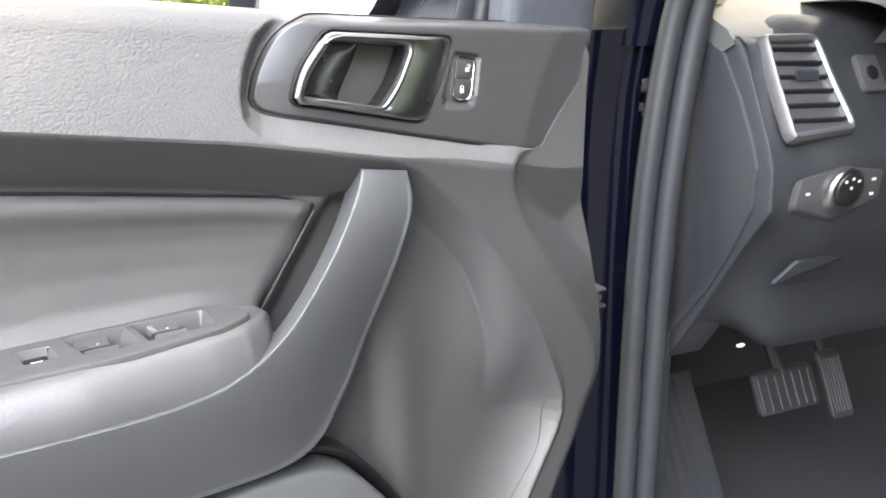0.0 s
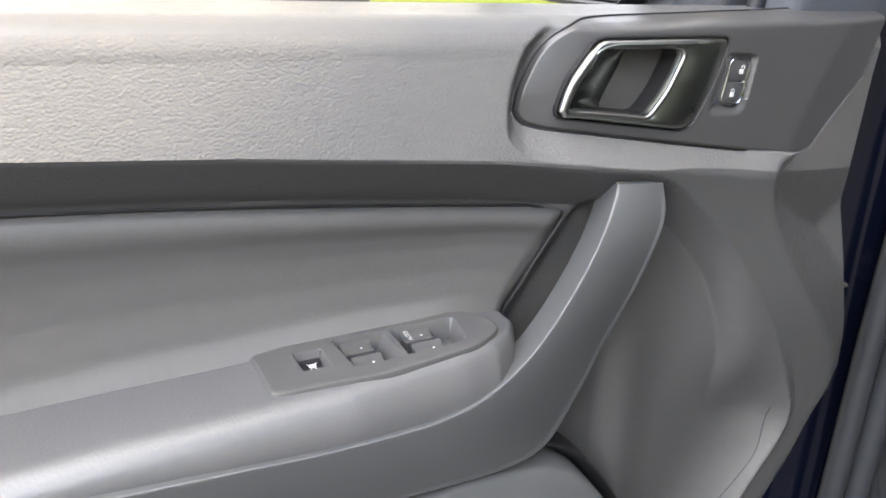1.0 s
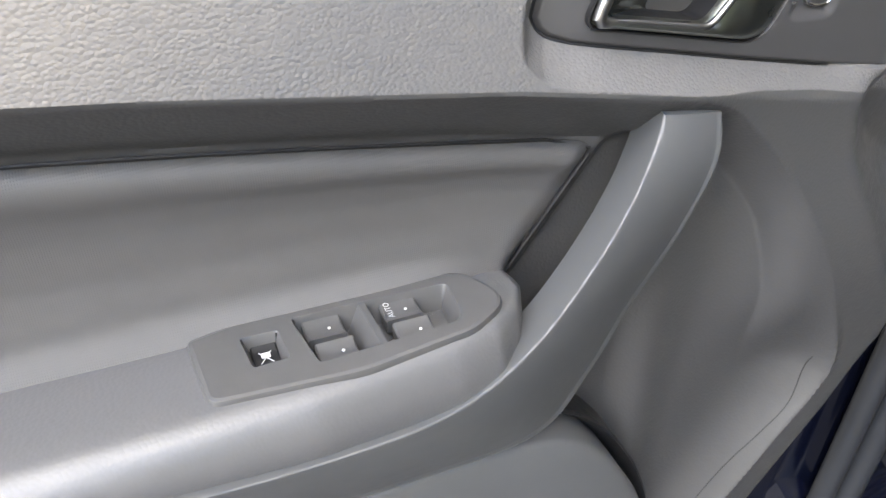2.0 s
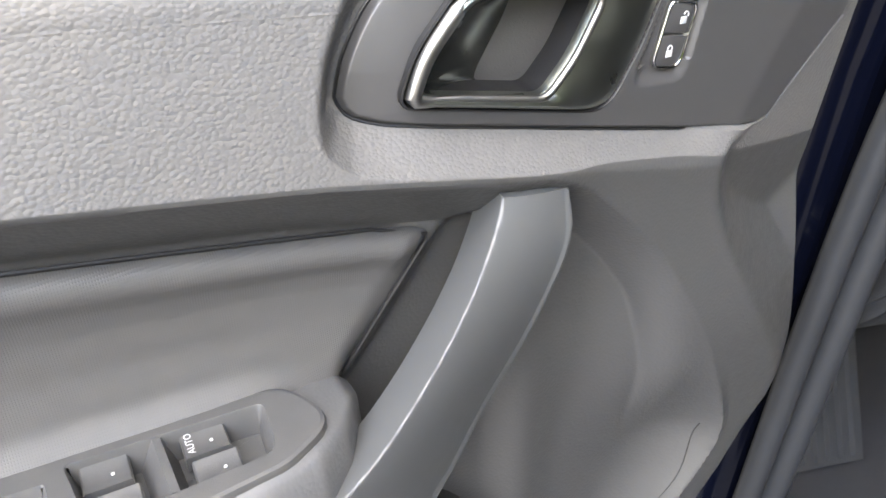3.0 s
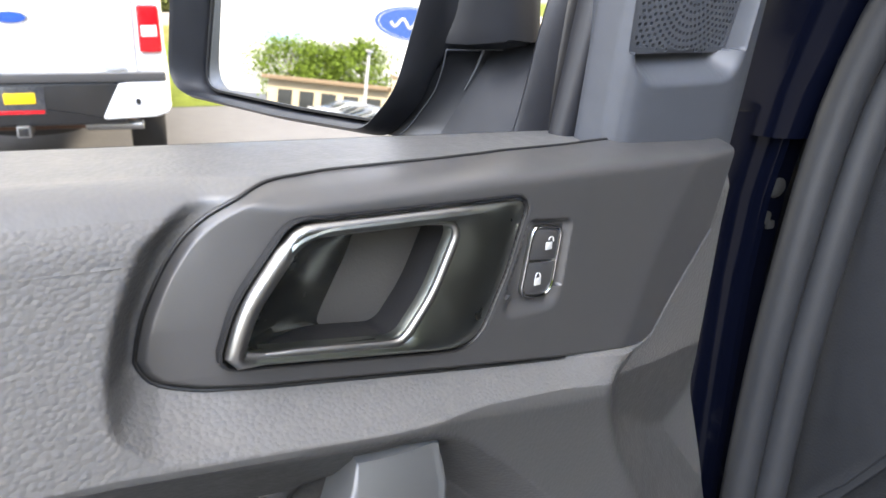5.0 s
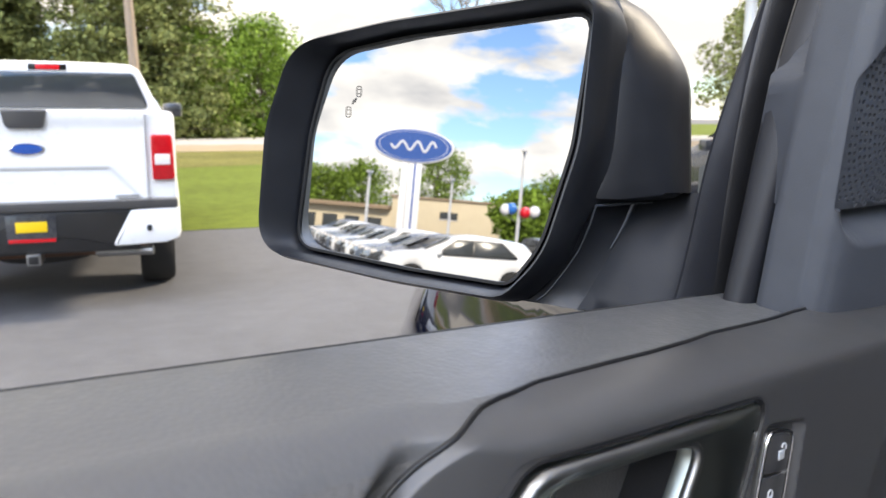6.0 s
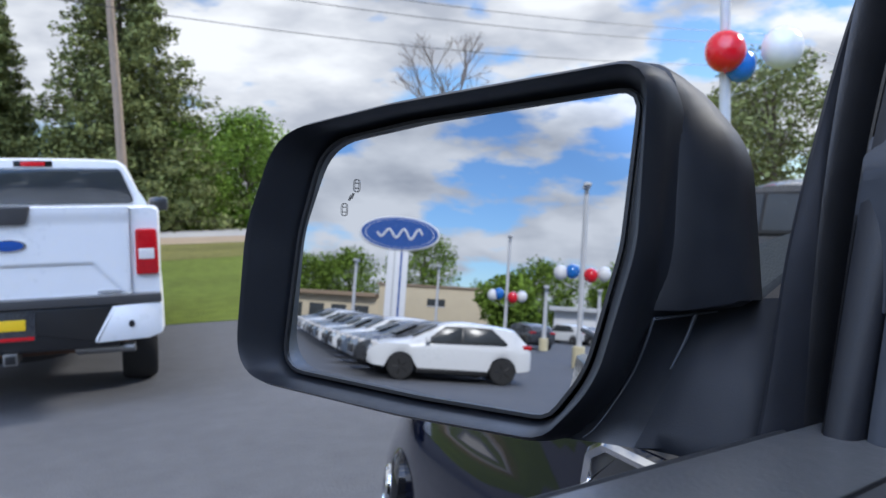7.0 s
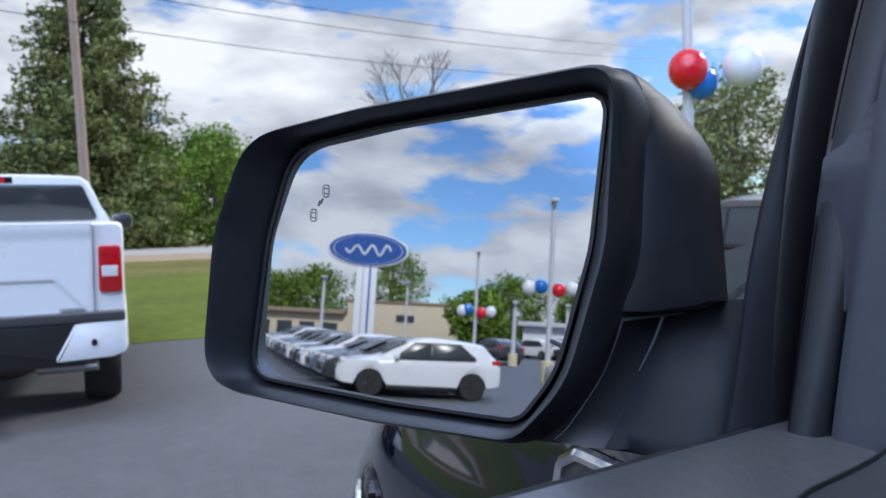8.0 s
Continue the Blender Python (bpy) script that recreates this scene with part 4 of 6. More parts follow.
upright("channel_trim", FRAME, "grey channel trim", [(0.150, -0.0125), (0.1365, -0.0118), (0.1322, -0.0140), (0.1330, -0.020), (0.1375, -0.0245), (0.150, -0.026)])
upright("run_channel", BLACK, "black rubber window channel", [(0.1465, 0.0040), (0.1485, 0.0022), (0.156, 0.0), (0.172, -0.004), (0.152, -0.0085), (0.1365, -0.0105), (0.1350, -0.0118), (0.150, -0.014)], 0)
OSL = [(0.088, 1.205), (0.106, 1.235), (0.121, 1.255), (0.131, 1.285), (0.146, 1.338), (0.174, 1.398), (0.208, 1.458), (0.29, 1.58), (0.33, 1.64)]
rows = []
for x, z in spline(OSL, 40):
    end = max(x + 0.012, 0.1485 + rake(z))
    rows.append([(end, 0.0135, z), (x + 0.004, 0.0135, z), (x + 0.001, 0.0122, z), (x + 0.0005, 0.0105, z), (x + 0.003, 0.0088, z), ((x + end) / 2, 0.0060, z), (end, 0.0030, z), (end + 0.004, 0.010, z)])
part("outer_sail", grid_mesh(rows, True), FRAME, door, "black plastic corner trim outside the window", base=DOOR_AT)

# ---- wing mirror ----
MQ = Vector((0.0513, 0.1306, 1.3349))
MN, MU, MV = Vector((-0.9172, -0.3893, 0.0849)), Vector((-0.3907, 0.9205, 0.0)), Vector((0.0781, 0.0332, 0.9964))


def mir(u, v, n):
    return tuple(MQ + MU * u + MV * v + MN * n)


GL = rounded([(0.113, -0.0665, 0.014), (0.1035, 0.010, 0.08), (0.088, 0.0600, 0.028), (0.030, 0.0680, 0.2), (-0.0885, 0.0755, 0.009), (-0.0815, 0.005, 0.08), (-0.066, -0.052, 0.06), (-0.0485, -0.0750, 0.012), (0.02, -0.0730, 0.2)], seg=7)
RIM = rounded([(0.1290, -0.0700, 0.026), (0.1240, 0.012, 0.08), (0.103, 0.0640, 0.034), (0.030, 0.0735, 0.2), (-0.100, 0.0830, 0.014), (-0.0970, 0.005, 0.08), (-0.080, -0.055, 0.06), (-0.0560, -0.0808, 0.018), (0.02, -0.0786, 0.2)], seg=7)
gl, rm = resample(GL, 140), resample(RIM, 140)
def shifted(p, s, du, dv):
    c = p.mean(0)
    return (p - c) * s + c + np.array([du, dv])


BACK = rounded([(0.122, -0.068, 0.026), (0.116, 0.012, 0.08), (0.094, 0.068, 0.034), (0.020, 0.084, 0.2), (-0.094, 0.096, 0.05), (-0.127, 0.052, 0.05), (-0.132, -0.020, 0.006), (-0.090, -0.028, 0.006), (-0.056, -0.0818, 0.018), (0.02, -0.0790, 0.2)], seg=7)
bk = resample(BACK, 140)
rings = [(inset(gl, -0.003), -0.006), (inset(gl, -0.0045), 0.004), (gl + (rm - gl) * 0.62, 0.012), (gl + (rm - gl) * 0.80, 0.0225), (gl + (rm - gl) * 0.93, 0.0250),
         (rm, 0.0235), (inset(rm, -0.0022), 0.019), (inset(rm, -0.0042), 0.008), (inset(rm, -0.0055), -0.002), (rm + (bk - rm) * 0.35, -0.012), (rm + (bk - rm) * 0.8, -0.030),
         (bk, -0.048), (shifted(bk, 0.985, 0.001, 0.0), -0.066), (shifted(bk, 0.90, 0.004, 0.0), -0.084), (shifted(bk, 0.66, 0.006, 0), -0.101), (shifted(bk, 0.25, 0, 0), -0.110)]
wing = part("wing_mirror", grid_mesh([[mir(u, v, d) for u, v in p] for p, d in rings], True, None, False, True), HOUSING, door, "wing mirror with a black grained plastic housing", base=DOOR_AT)
CAP_F = resample(rounded([(-0.0925, -0.0232, 0.002), (-0.1012, 0.005, 0.08), (-0.1045, 0.0895, 0.016), (0.030, 0.0805, 0.2), (0.08, 0.0735, 0.03), (0.08, -0.0232, 0.01)], seg=7), 90)
CAP_B = resample(rounded([(-0.1360, -0.0232, 0.002), (-0.1300, 0.0530, 0.05), (-0.0955, 0.0980, 0.05), (0.020, 0.0865, 0.2), (0.08, 0.0740, 0.03), (0.08, -0.0232, 0.01)], seg=7), 90)
rings = [(inset(CAP_F + (CAP_B - CAP_F) * 0.10, 0.0016), -0.0040), (inset(CAP_F + (CAP_B - CAP_F) * 0.13, 0.0004), -0.0047), (CAP_F + (CAP_B - CAP_F) * 0.36, -0.012), (CAP_F + (CAP_B - CAP_F) * 0.80, -0.030), (CAP_B, -0.048), (shifted(CAP_B, 0.985, 0.001, 0.0), -0.066), (shifted(CAP_B, 0.90, 0.004, 0.0), -0.085), (shifted(CAP_B, 0.66, 0.006, 0), -0.103)]
lift = lambda u, v, d: v + (0.19 * max(0.0, -d - 0.01) if v < -0.02 else 0.0)
part("housing_cap", grid_mesh([[mir(u, lift(u, v, d), d) for u, v in p] for p, d in rings], True, None, True, True), HOUSING, wing, "grained black cap of the housing", base=DOOR_AT)
bm = bmesh.new()
bm.faces.new([bm.verts.new(mir(u, v, 0.0)) for u, v in gl])
part("mirror_glass", bm, MIRROR, wing, "flat silvered mirror glass", flat=True, base=DOOR_AT)
part("glass_edge", grid_mesh([[mir(u, v, d) for u, v in p] for p, d in ((gl, -0.001), (gl, 0.0012), (inset(gl, -0.0018), 0.0012), (inset(gl, -0.0018), -0.002))], True), BLACK, wing, "thin black glass edge", base=DOOR_AT)

# foot that carries the housing
edge_a = spline([mir(-0.0925, -0.0262, -0.022), mir(-0.110, -0.0195, -0.060), (0.178, 0.013, 1.313)], 16)
edge_b = spline([mir(-0.052, -0.084, 0.000), (0.098, 0.050, 1.245), (0.128, 0.012, 1.236)], 16)
edge_c = spline([mir(-0.04, -0.085, -0.060), (0.150, 0.085, 1.240), (0.215, 0.02, 1.236)], 16)
edge_d = spline([mir(-0.09, -0.026, -0.080), (0.190, 0.060, 1.303), (0.235, 0.012, 1.304)], 16)
foot_rows = []
out = Vector((-0.005, -0.006, 0.0))
for a, b, c, d in zip(*([Vector(p) for p in e] for e in (edge_a, edge_b, edge_c, edge_d))):
    a = a + out * (1 - len(foot_rows) / 15)
    foot_rows.append([tuple(p) for p in spline([a, a.lerp(b, 0.06), a.lerp(b, 0.5) + Vector((-0.002, -0.002, 0)), a.lerp(b, 0.94), b, b.lerp(c, 0.5) + Vector((0, 0, -0.002)), c, d], 30)] + [tuple(a.lerp(d, 0.5) + Vector((0, 0, 0.001)))])
part("foot", grid_mesh(foot_rows[6:], True, None, True, True), FOOT, wing, "tapered grey mirror foot", base=DOOR_AT)
part("foot_neck", grid_mesh(foot_rows[:7], True, None, True, True), HOUSING, wing, "black neck of the mirror foot", base=DOOR_AT)
# moulded ridges, in paler grey than the foot to paint their edge highlights
for points, r in (([(0.0932, 0.0450, 1.3075), (0.0942, 0.0502, 1.2953), (0.0928, 0.0568, 1.2801), (0.0850, 0.0622, 1.2658), (0.0786, 0.0671, 1.2554), (0.0743, 0.0703, 1.2512)], 0.0007),
                  ([(0.1224, 0.0432, 1.3070), (0.1185, 0.0462, 1.2945), (0.1131, 0.0505, 1.2808)], 0.0010),
                  ([(0.0932, 0.0450, 1.3075), (0.1070, 0.0441, 1.3073), (0.1224, 0.0432, 1.3070), (0.1380, 0.0418, 1.3068)], 0.0009)):
    path = spline(points, 24)
    part("foot_ridge", tube([tuple(p) for p in path], [r * (1 - 0.55 * k / 23) for k in range(24)], 8), SAIL, wing, "fine moulded ridge with its highlight in paler grey", base=DOOR_AT)
# blind spot warning marks in the glass
bm = bmesh.new()
for cu, cv, w, h in ((0.0655, 0.0365, 0.0018, 0.0034), (0.0735, 0.0235, 0.0018, 0.0034)):
    loop = rounded([(cu - w, cv - h), (cu - w, cv + h), (cu + w, cv + h), (cu + w, cv - h)], 0.002, 4)
    tube([mir(u, v, 0.0006) for u, v in np.vstack([loop, loop[:1]])], 0.00018, 5, bm)
    for k in (-0.4, 0.4):
        tube([mir(cu - w * 0.6, cv + h * k, 0.0006), mir(cu + w * 0.6, cv + h * k, 0.0006)], 0.0002, 5, bm)
for k in (0, 1):
    tube([mir(0.0705 - 0.0015 * k, 0.0285 + 0.001 * k, 0.0006), mir(0.0690 - 0.0015 * k, 0.0315 + 0.001 * k, 0.0006)], 0.0003, 5, bm)
part("warning_icon", bm, BLACK, wing, "small dark blind spot icon", base=DOOR_AT)


# ---- the pickup that the door belongs to: local x inwards, y forwards ----
GROUND = -0.09
RIG_AT = (0.37, 0.03, GROUND)
rig = thing("blue_pickup", "dark blue pickup standing with its driver's door open", "pickup", RIG_AT, -14.5)
H = -GROUND                                # local height of world z = 0


def rig_part(name, bm, mat, parent=None, label="", flat=False):
    bmesh.ops.translate(bm, verts=bm.verts, vec=(0, 0, H))
    return part(name, bm, mat, parent or rig, label, flat)


# hinge pillar
rows = []
for z in np.linspace(0.25, 1.255, 14):
    lean = -0.04 * max(0, (z - 1.15) / 0.19)
    rows.append([(x, y + lean, z) for x, y in ((-0.055, 0.16), (-0.055, 0.075), (-0.045, 0.060), (-0.030, 0.055), (-0.020, 0.040), (-0.012, 0.016), (0.000, 0.004), (0.030, 0.0),
                                               (0.040, -0.006), (0.044, -0.016), (0.050, -0.018), (0.056, -0.010), (0.075, -0.010), (0.09, 0.02), (0.09, 0.16))])
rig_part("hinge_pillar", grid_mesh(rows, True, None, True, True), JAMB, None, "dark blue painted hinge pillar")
bm = spin([(0.011, 0), (0.011, 0.007), (0.008, 0.010), (0.0005, 0.011)], 12, lambda x, y, h: (0.062 + x, -0.010 - h, 1.187 + y))
rig_part("pillar_bolt", bm, STEEL, None, "bare steel hinge bolt")
bm = block(0.050, 0.062, -0.018, -0.006, 1.152, 1.164, 0.003)
block(0.044, 0.052, -0.020, -0.008, 1.160, 1.186, 0.003, bm)
block(0.060, 0.070, -0.016, -0.006, 1.146, 1.155, 0.003, bm)
rig_part("upper_hinge_bracket", bm, STEEL, None, "worn bare metal hinge bracket")
bm = block(-0.030, 0.004, -0.036, 0.0, 0.922, 0.926, 0.0015)
block(-0.030, 0.004, -0.036, 0.0, 0.899, 0.903, 0.0015, bm)
tube([(-0.010, -0.024, 0.897), (-0.010, -0.024, 0.929)], 0.0075, 12, bm)
block(-0.026, 0.000, -0.034, -0.012, 0.907, 0.918, 0.004, bm)
rig_part("door_check", bm, STEEL, None, "bare metal door check strap")


# weather strip round the opening
def strip(offset_x, offset_y, radius, mat, name, label):
    pts = [(0.043, -0.052, 0.28), (0.042, -0.056, 0.62), (0.042, -0.058, 0.93), (0.048, -0.064, 1.12), (0.064, -0.078, 1.29), (0.078, -0.13, 1.42), (0.10, -0.25, 1.60)]
    line = [(x + offset_x, y + offset_y, z) for x, y, z in spline(pts, 40)]
    rig_part(name, tube(line, radius, 12), mat, None, label)


strip(-0.010, -0.004, 0.0150, SEAL, "door_seal", "grey rubber door seal")
strip(0.019, -0.013, 0.0155, SEAL, "pillar_trim", "grey pillar trim edge")

# dashboard
SIDE_OUT = [(-0.02, 1.252), (-0.128, 1.244), (-0.152, 1.205), (-0.190, 1.127), (-0.200, 1.095), (-0.202, 1.050), (-0.167, 1.002), (-0.106, 0.905), (-0.068, 0.845), (-0.045, 0.812), (-0.02, 0.812)]
SIDE_IN = [(-0.03, 1.245), (-0.074, 1.246), (-0.112, 1.226), (-0.145, 1.175), (-0.172, 1.123), (-0.180, 1.098), (-0.178, 1.050), (-0.150, 0.990), (-0.115, 0.932), (-0.055, 0.856), (-0.03, 0.845)]
on_side = lambda a, b, d: (d, a, b)
dash = rig_part("dashboard", slab(rounded(SIDE_OUT, 0.012), 0.160, 0.103, on_side, 0.006), DASH, None, "charcoal moulded dashboard")
rig_part("end_panel", slab(rounded(SIDE_IN, 0.012), 0.108, 0.0985, on_side, 0.003), DASH, dash, "smooth dark end panel")
face = [(-0.06, 1.275), (-0.115, 1.268), (-0.135, 1.245), (-0.165, 1.19), (-0.205, 1.125), (-0.212, 1.10), (-0.20, 1.02), (-0.155, 0.93), (-0.135, 0.855), (-0.10, 0.842), (0.02, 0.90)]
line = spline(face, 40)
side_line = spline(SIDE_OUT[:10], 40)
rows = []
for x in np.r_[np.linspace(0.106, 0.24, 14), np.linspace(0.3, 1.1, 8)]:
    t = float(smooth01((x - 0.106) / 0.11))
    rows.append([(x, a0 + (a - a0) * t, b0 + (b - 0.02 * (x - 0.1) - b0) * t) for (a, b), (a0, b0) in zip(line, side_line)])
rig_part("dash_face", grid_mesh(rows), DASH, dash)
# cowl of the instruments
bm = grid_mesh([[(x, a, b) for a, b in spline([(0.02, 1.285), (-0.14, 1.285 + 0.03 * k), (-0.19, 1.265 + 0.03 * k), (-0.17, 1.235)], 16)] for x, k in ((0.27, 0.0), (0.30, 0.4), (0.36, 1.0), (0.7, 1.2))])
rig_part("dash_top", bm, DASHTOP, dash, "grey-green dash top pad with its light in the colour")


def on_dash(x, z, d):
    """A place on the leaning dash face, d proud of it."""
    y = float(np.interp(z, [b for a, b in face[:7]][::-1], [a for a, b in face[:7]][::-1]))
    return (x, y - d * 0.86, z + d * 0.5 - 0.02 * (x - 0.1))


VENT = rounded([(0.124, 1.243, 0.008), (0.208, 1.245, 0.014), (0.222, 1.135, 0.016), (0.117, 1.128, 0.010)], seg=5)
vi = inset(resample(VENT, 60), 0.0085)
vo = resample(VENT, 60)
bm = stack([(vo, -0.004), (vo, 0.008), (inset(vo, 0.003), 0.0125), (inset(vo, 0.006), 0.012), (vi, 0.009), (vi, 0.003)], on_dash, False, True)
vent = rig_part("air_vent", bm, VENT_SILVER, dash, "satin silver air vent surround")
vb = inset(vo, 0.0080)
rig_part("vent_back", stack([(vb, 0.0006), (inset(vb, 0.002), -0.0005)], on_dash), BLACK, dash)
for k in range(6):
    z = 1.150 + 0.0155 * k
    bm = grid_mesh([[on_dash(x, z + dz, d) for dz, d in ((0.0, 0.004), (0.002, 0.0085), (0.0, 0.0090), (-0.002, 0.004))] for x in (0.1265 + 0.0008 * k, 0.17, 0.2125 - 0.0012 * k)], True, None, True, True)
    rig_part("vent_slat", bm, BLACK, dash)
bm = grid_mesh([[on_dash(x, 1.196 + dz, d) for dz, d in ((-0.004, 0.009), (0.003, 0.013), (0.006, 0.012), (0.004, 0.009))] for x in (0.154, 0.17, 0.188)], True, None, True, True)
rig_part("vent_tab", bm, SEAL, dash)
KN = rounded([(0.128, 1.052, 0.01), (0.130, 1.088, 0.010), (0.192, 1.100, 0.05), (0.258, 1.092, 0.010), (0.262, 1.056, 0.010), (0.195, 1.034, 0.05)], seg=5)
rig_part("light_switch_panel", slab(KN, -0.004, 0.008, on_dash, 0.003), BEZEL, dash, "dark headlamp switch panel")
bm = spin([(0.027, 0.004), (0.027, 0.016), (0.024, 0.020), (0.021, 0.020), (0.020, 0.018)], 36, lambda x, y, h: on_dash(0.195 + x, 1.066 + y, h))
rig_part("switch_ring", bm, CHROME, dash, "chrome ring of the headlamp knob")
bm = spin([(0.0195, 0.012), (0.0195, 0.021), (0.018, 0.023), (0.0005, 0.0235)], 32, lambda x, y, h: on_dash(0.195 + x, 1.066 + y, h))
rig_part("switch_knob", bm, BLACK, dash, "black rotary headlamp knob")
for dx, dz in ((0, 0), (-0.01, 0.008), (0.0, 0.011), (0.010, 0.008)):
    bm = block(-0.0018, 0.0018, -0.0016, 0.0016, 0, 0.0006, 0)
    for v in bm.verts:
        v.co = Vector(on_dash(0.195 + dx + v.co.x, 1.066 + dz + v.co.y, 0.0238 + v.co.z))
    rig_part("switch_mark", bm, ICON, dash, "white mark on the knob")
for cx, cz in ((0.144, 1.068), (0.244, 1.080), (0.246, 1.062)):
    bm = block(-0.003, 0.003, -0.0016, 0.0016, 0, 0.0006, 0)
    for v in bm.verts:
        v.co = Vector(on_dash(cx + v.co.x, cz + v.co.y, 0.0082 + v.co.z))
    rig_part("panel_mark", bm, ICON, dash, "white print on the switch panel")
# mirror adjuster beside the vent
bm = slab(rounded([(0.262, 1.180), (0.262, 1.222), (0.298, 1.222), (0.298, 1.180)], 0.006), 0.0, 0.007, on_dash, 0.002)
rig_part("mirror_adjuster", bm, BEZEL, dash, "dark mirror adjuster switch")
bm = spin([(0.008, 0.006), (0.008, 0.010), (0.0005, 0.011)], 20, lambda x, y, h: on_dash(0.280 + x, 1.20 + y, h))
rig_part("adjuster_knob", bm, GLOSS, dash)
# lever recess under the switch
FU = rounded([(0.150, 0.948), (0.173, 0.982), (0.252, 0.979), (0.225, 0.948)], 0.004)
bm = slab(FU, 0.0, 0.006, lambda a, b, d: (a, float(np.interp(b, [0.93, 1.02], [-0.155, -0.20])) - d, b), 0.003)
rig_part("release_lever", bm, SEAL, dash, "grey release lever under the dash")
bm = spin([(0.007, 0.0), (0.007, 0.002), (0.0005, 0.003)], 16, lambda x, y, h: (0.160 + x, -0.120 - h, 0.850 + y * 0.4))
rig_part("trim_clip", bm, ICON, dash, "small pale trim clip")
# the cowl side panel below the dash
bm = block(0.085, 0.11, -0.05, 0.45, 0.42, 0.86, 0.01)
rig_part("kick_panel", bm, DASH, None, "dark plastic kick panel")


# pedals
def pedal(cx, cz, w, h, y, name, mat, label):
    bm = slab(rounded([(cx - w / 2, cz - h / 2), (cx - w / 2, cz + h / 2), (cx + w / 2, cz + h / 2), (cx + w / 2, cz - h / 2)], 0.008), y, y - 0.009, lambda a, b, d: (a, d + (b - cz) * 0.5, b), 0.003)
    p = rig_part(name, bm, mat, None, label)
    n = 7
    for k in range(n):
        x = cx - w * 0.42 + w * 0.84 * k / (n - 1)
        bm = grid_mesh([[(x + a, y - 0.0088 + d + (b - cz) * 0.5, b) for a, d in ((-0.003, 0), (-0.002, -0.0014), (0.002, -0.0014), (0.003, 0))] for b in (cz - h * 0.4, cz + h * 0.4)])
        rig_part("pedal_rib", bm, mat, p)
    bm = tube([(cx, y + 0.01, cz + 0.02), (cx, y + 0.09, cz + 0.14), (cx, y + 0.12, cz + 0.28)], 0.010)
    rig_part("pedal_arm", bm, BLACK, p, "dark steel pedal arm")


pedal(0.415, 0.672, 0.130, 0.062, 0.03, "brake_pedal", RUBBER, "worn rubber brake pedal")
pedal(0.548, 0.650, 0.050, 0.105, 0.045, "accelerator_pedal", RUBBER, "ribbed rubber accelerator pedal")

# cabin floor, sill plate and bulkhead
rig_part("cabin_floor", block(0.05, 1.6, -1.6, 0.62, 0.36, 0.42, 0.01), CARPET, None, "black carpeted cabin floor")
rig_part("bulkhead", block(0.06, 1.6, 0.50, 0.54, 0.36, 1.26, 0.01), CARPET, None, "black carpeted bulkhead")
rig_part("sill_panel", block(0.0, 0.19, -1.5, 0.10, 0.25, 0.44, 0.03), PAINT, None, "dark blue painted door sill")
# ribbed footrest leaning on the kick panel
def on_rest(r, t, d):
    """Place on the leaning footrest: r across, t up it, d proud."""
    return (r, 0.045 + 0.125 * t - 0.86 * d, 0.445 + 0.215 * t + 0.5 * d)


rest = rig_part("footrest", stack([(p, d) for p, d in ((np.array([(0.198, 0), (0.198, 1), (0.335, 1), (0.335, 0)]), -0.03), (np.array([(0.198, 0), (0.198, 1), (0.335, 1), (0.335, 0)]), 0.0))], on_rest), DASH, None, "grey ribbed footrest")
for k in range(6):
    r = 0.211 + 0.022 * k
    bm = grid_mesh([[on_rest(r - 0.008, t, 0.0), on_rest(r - 0.005, t, 0.006), on_rest(r + 0.005, t, 0.006), on_rest(r + 0.008, t, 0.0)] for t in (0.04, 0.97)])
    rig_part("footrest_rib", bm, SEAL, rest)
# A-pillar cover in pale cloth, unseen roof and seat side added to close and shade the cabin
bm = grid_mesh([[(x, y + dy, z) for x, y in ((0.085, -0.085), (0.14, -0.095), (0.16, -0.04), (0.12, 0.0))] for dy, z in ((0.05, 1.262), (-0.05, 1.40), (-0.22, 1.62), (-0.34, 1.70))], True)
rig_part("pillar_cover", bm, CREAM, None, "cream pillar cover")
bm = grid_mesh([[(x, y, z) for x, z in ((-0.015, 1.66), (0.04, 1.73), (0.20, 1.765), (0.8, 1.79), (1.4, 1.765), (1.56, 1.73), (1.62, 1.66))] for y in (0.0, -0.36, -0.9, -1.9)])
rig_part("roof", bm, PAINT, None, "unseen dark blue roof added to shade the cabin")

# unseen far side, rear wall and seat, added to close the cab and block sun
bm = block(1.52, 1.58, -1.75, 0.60, 0.36, 1.70, 0.01)
rig_part("far_door_trim", bm, DASH, None, "unseen dark wall added to block sun on the far side")
rig_part("cab_rear_wall", block(0.05, 1.58, -1.80, -1.74, 0.36, 1.30, 0.01), DASH, None, "unseen dark rear cab wall")
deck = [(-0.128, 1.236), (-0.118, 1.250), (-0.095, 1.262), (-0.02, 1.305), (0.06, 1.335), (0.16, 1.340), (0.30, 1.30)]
rig_part("dash_deck", grid_mesh([[(x, a, b) for a, b in spline(deck, 20)] + [(x, 0.30, 1.2), (x, -0.05, 1.2)] for x in (0.100, 0.14, 0.8, 1.56)], True, None, True, True), DASHTOP, dash, "grey dashboard deck under the windscreen, lightened as lit")

# posts that carry the roof behind and on the far side
for x, y in ((0.03, -1.78), (1.53, -1.78), (1.53, -0.75)):
    rig_part("cab_post", block(x - 0.04, x + 0.04, y - 0.05, y + 0.05, 1.20, 1.75, 0.012), JAMB, None, "dark blue cab post")

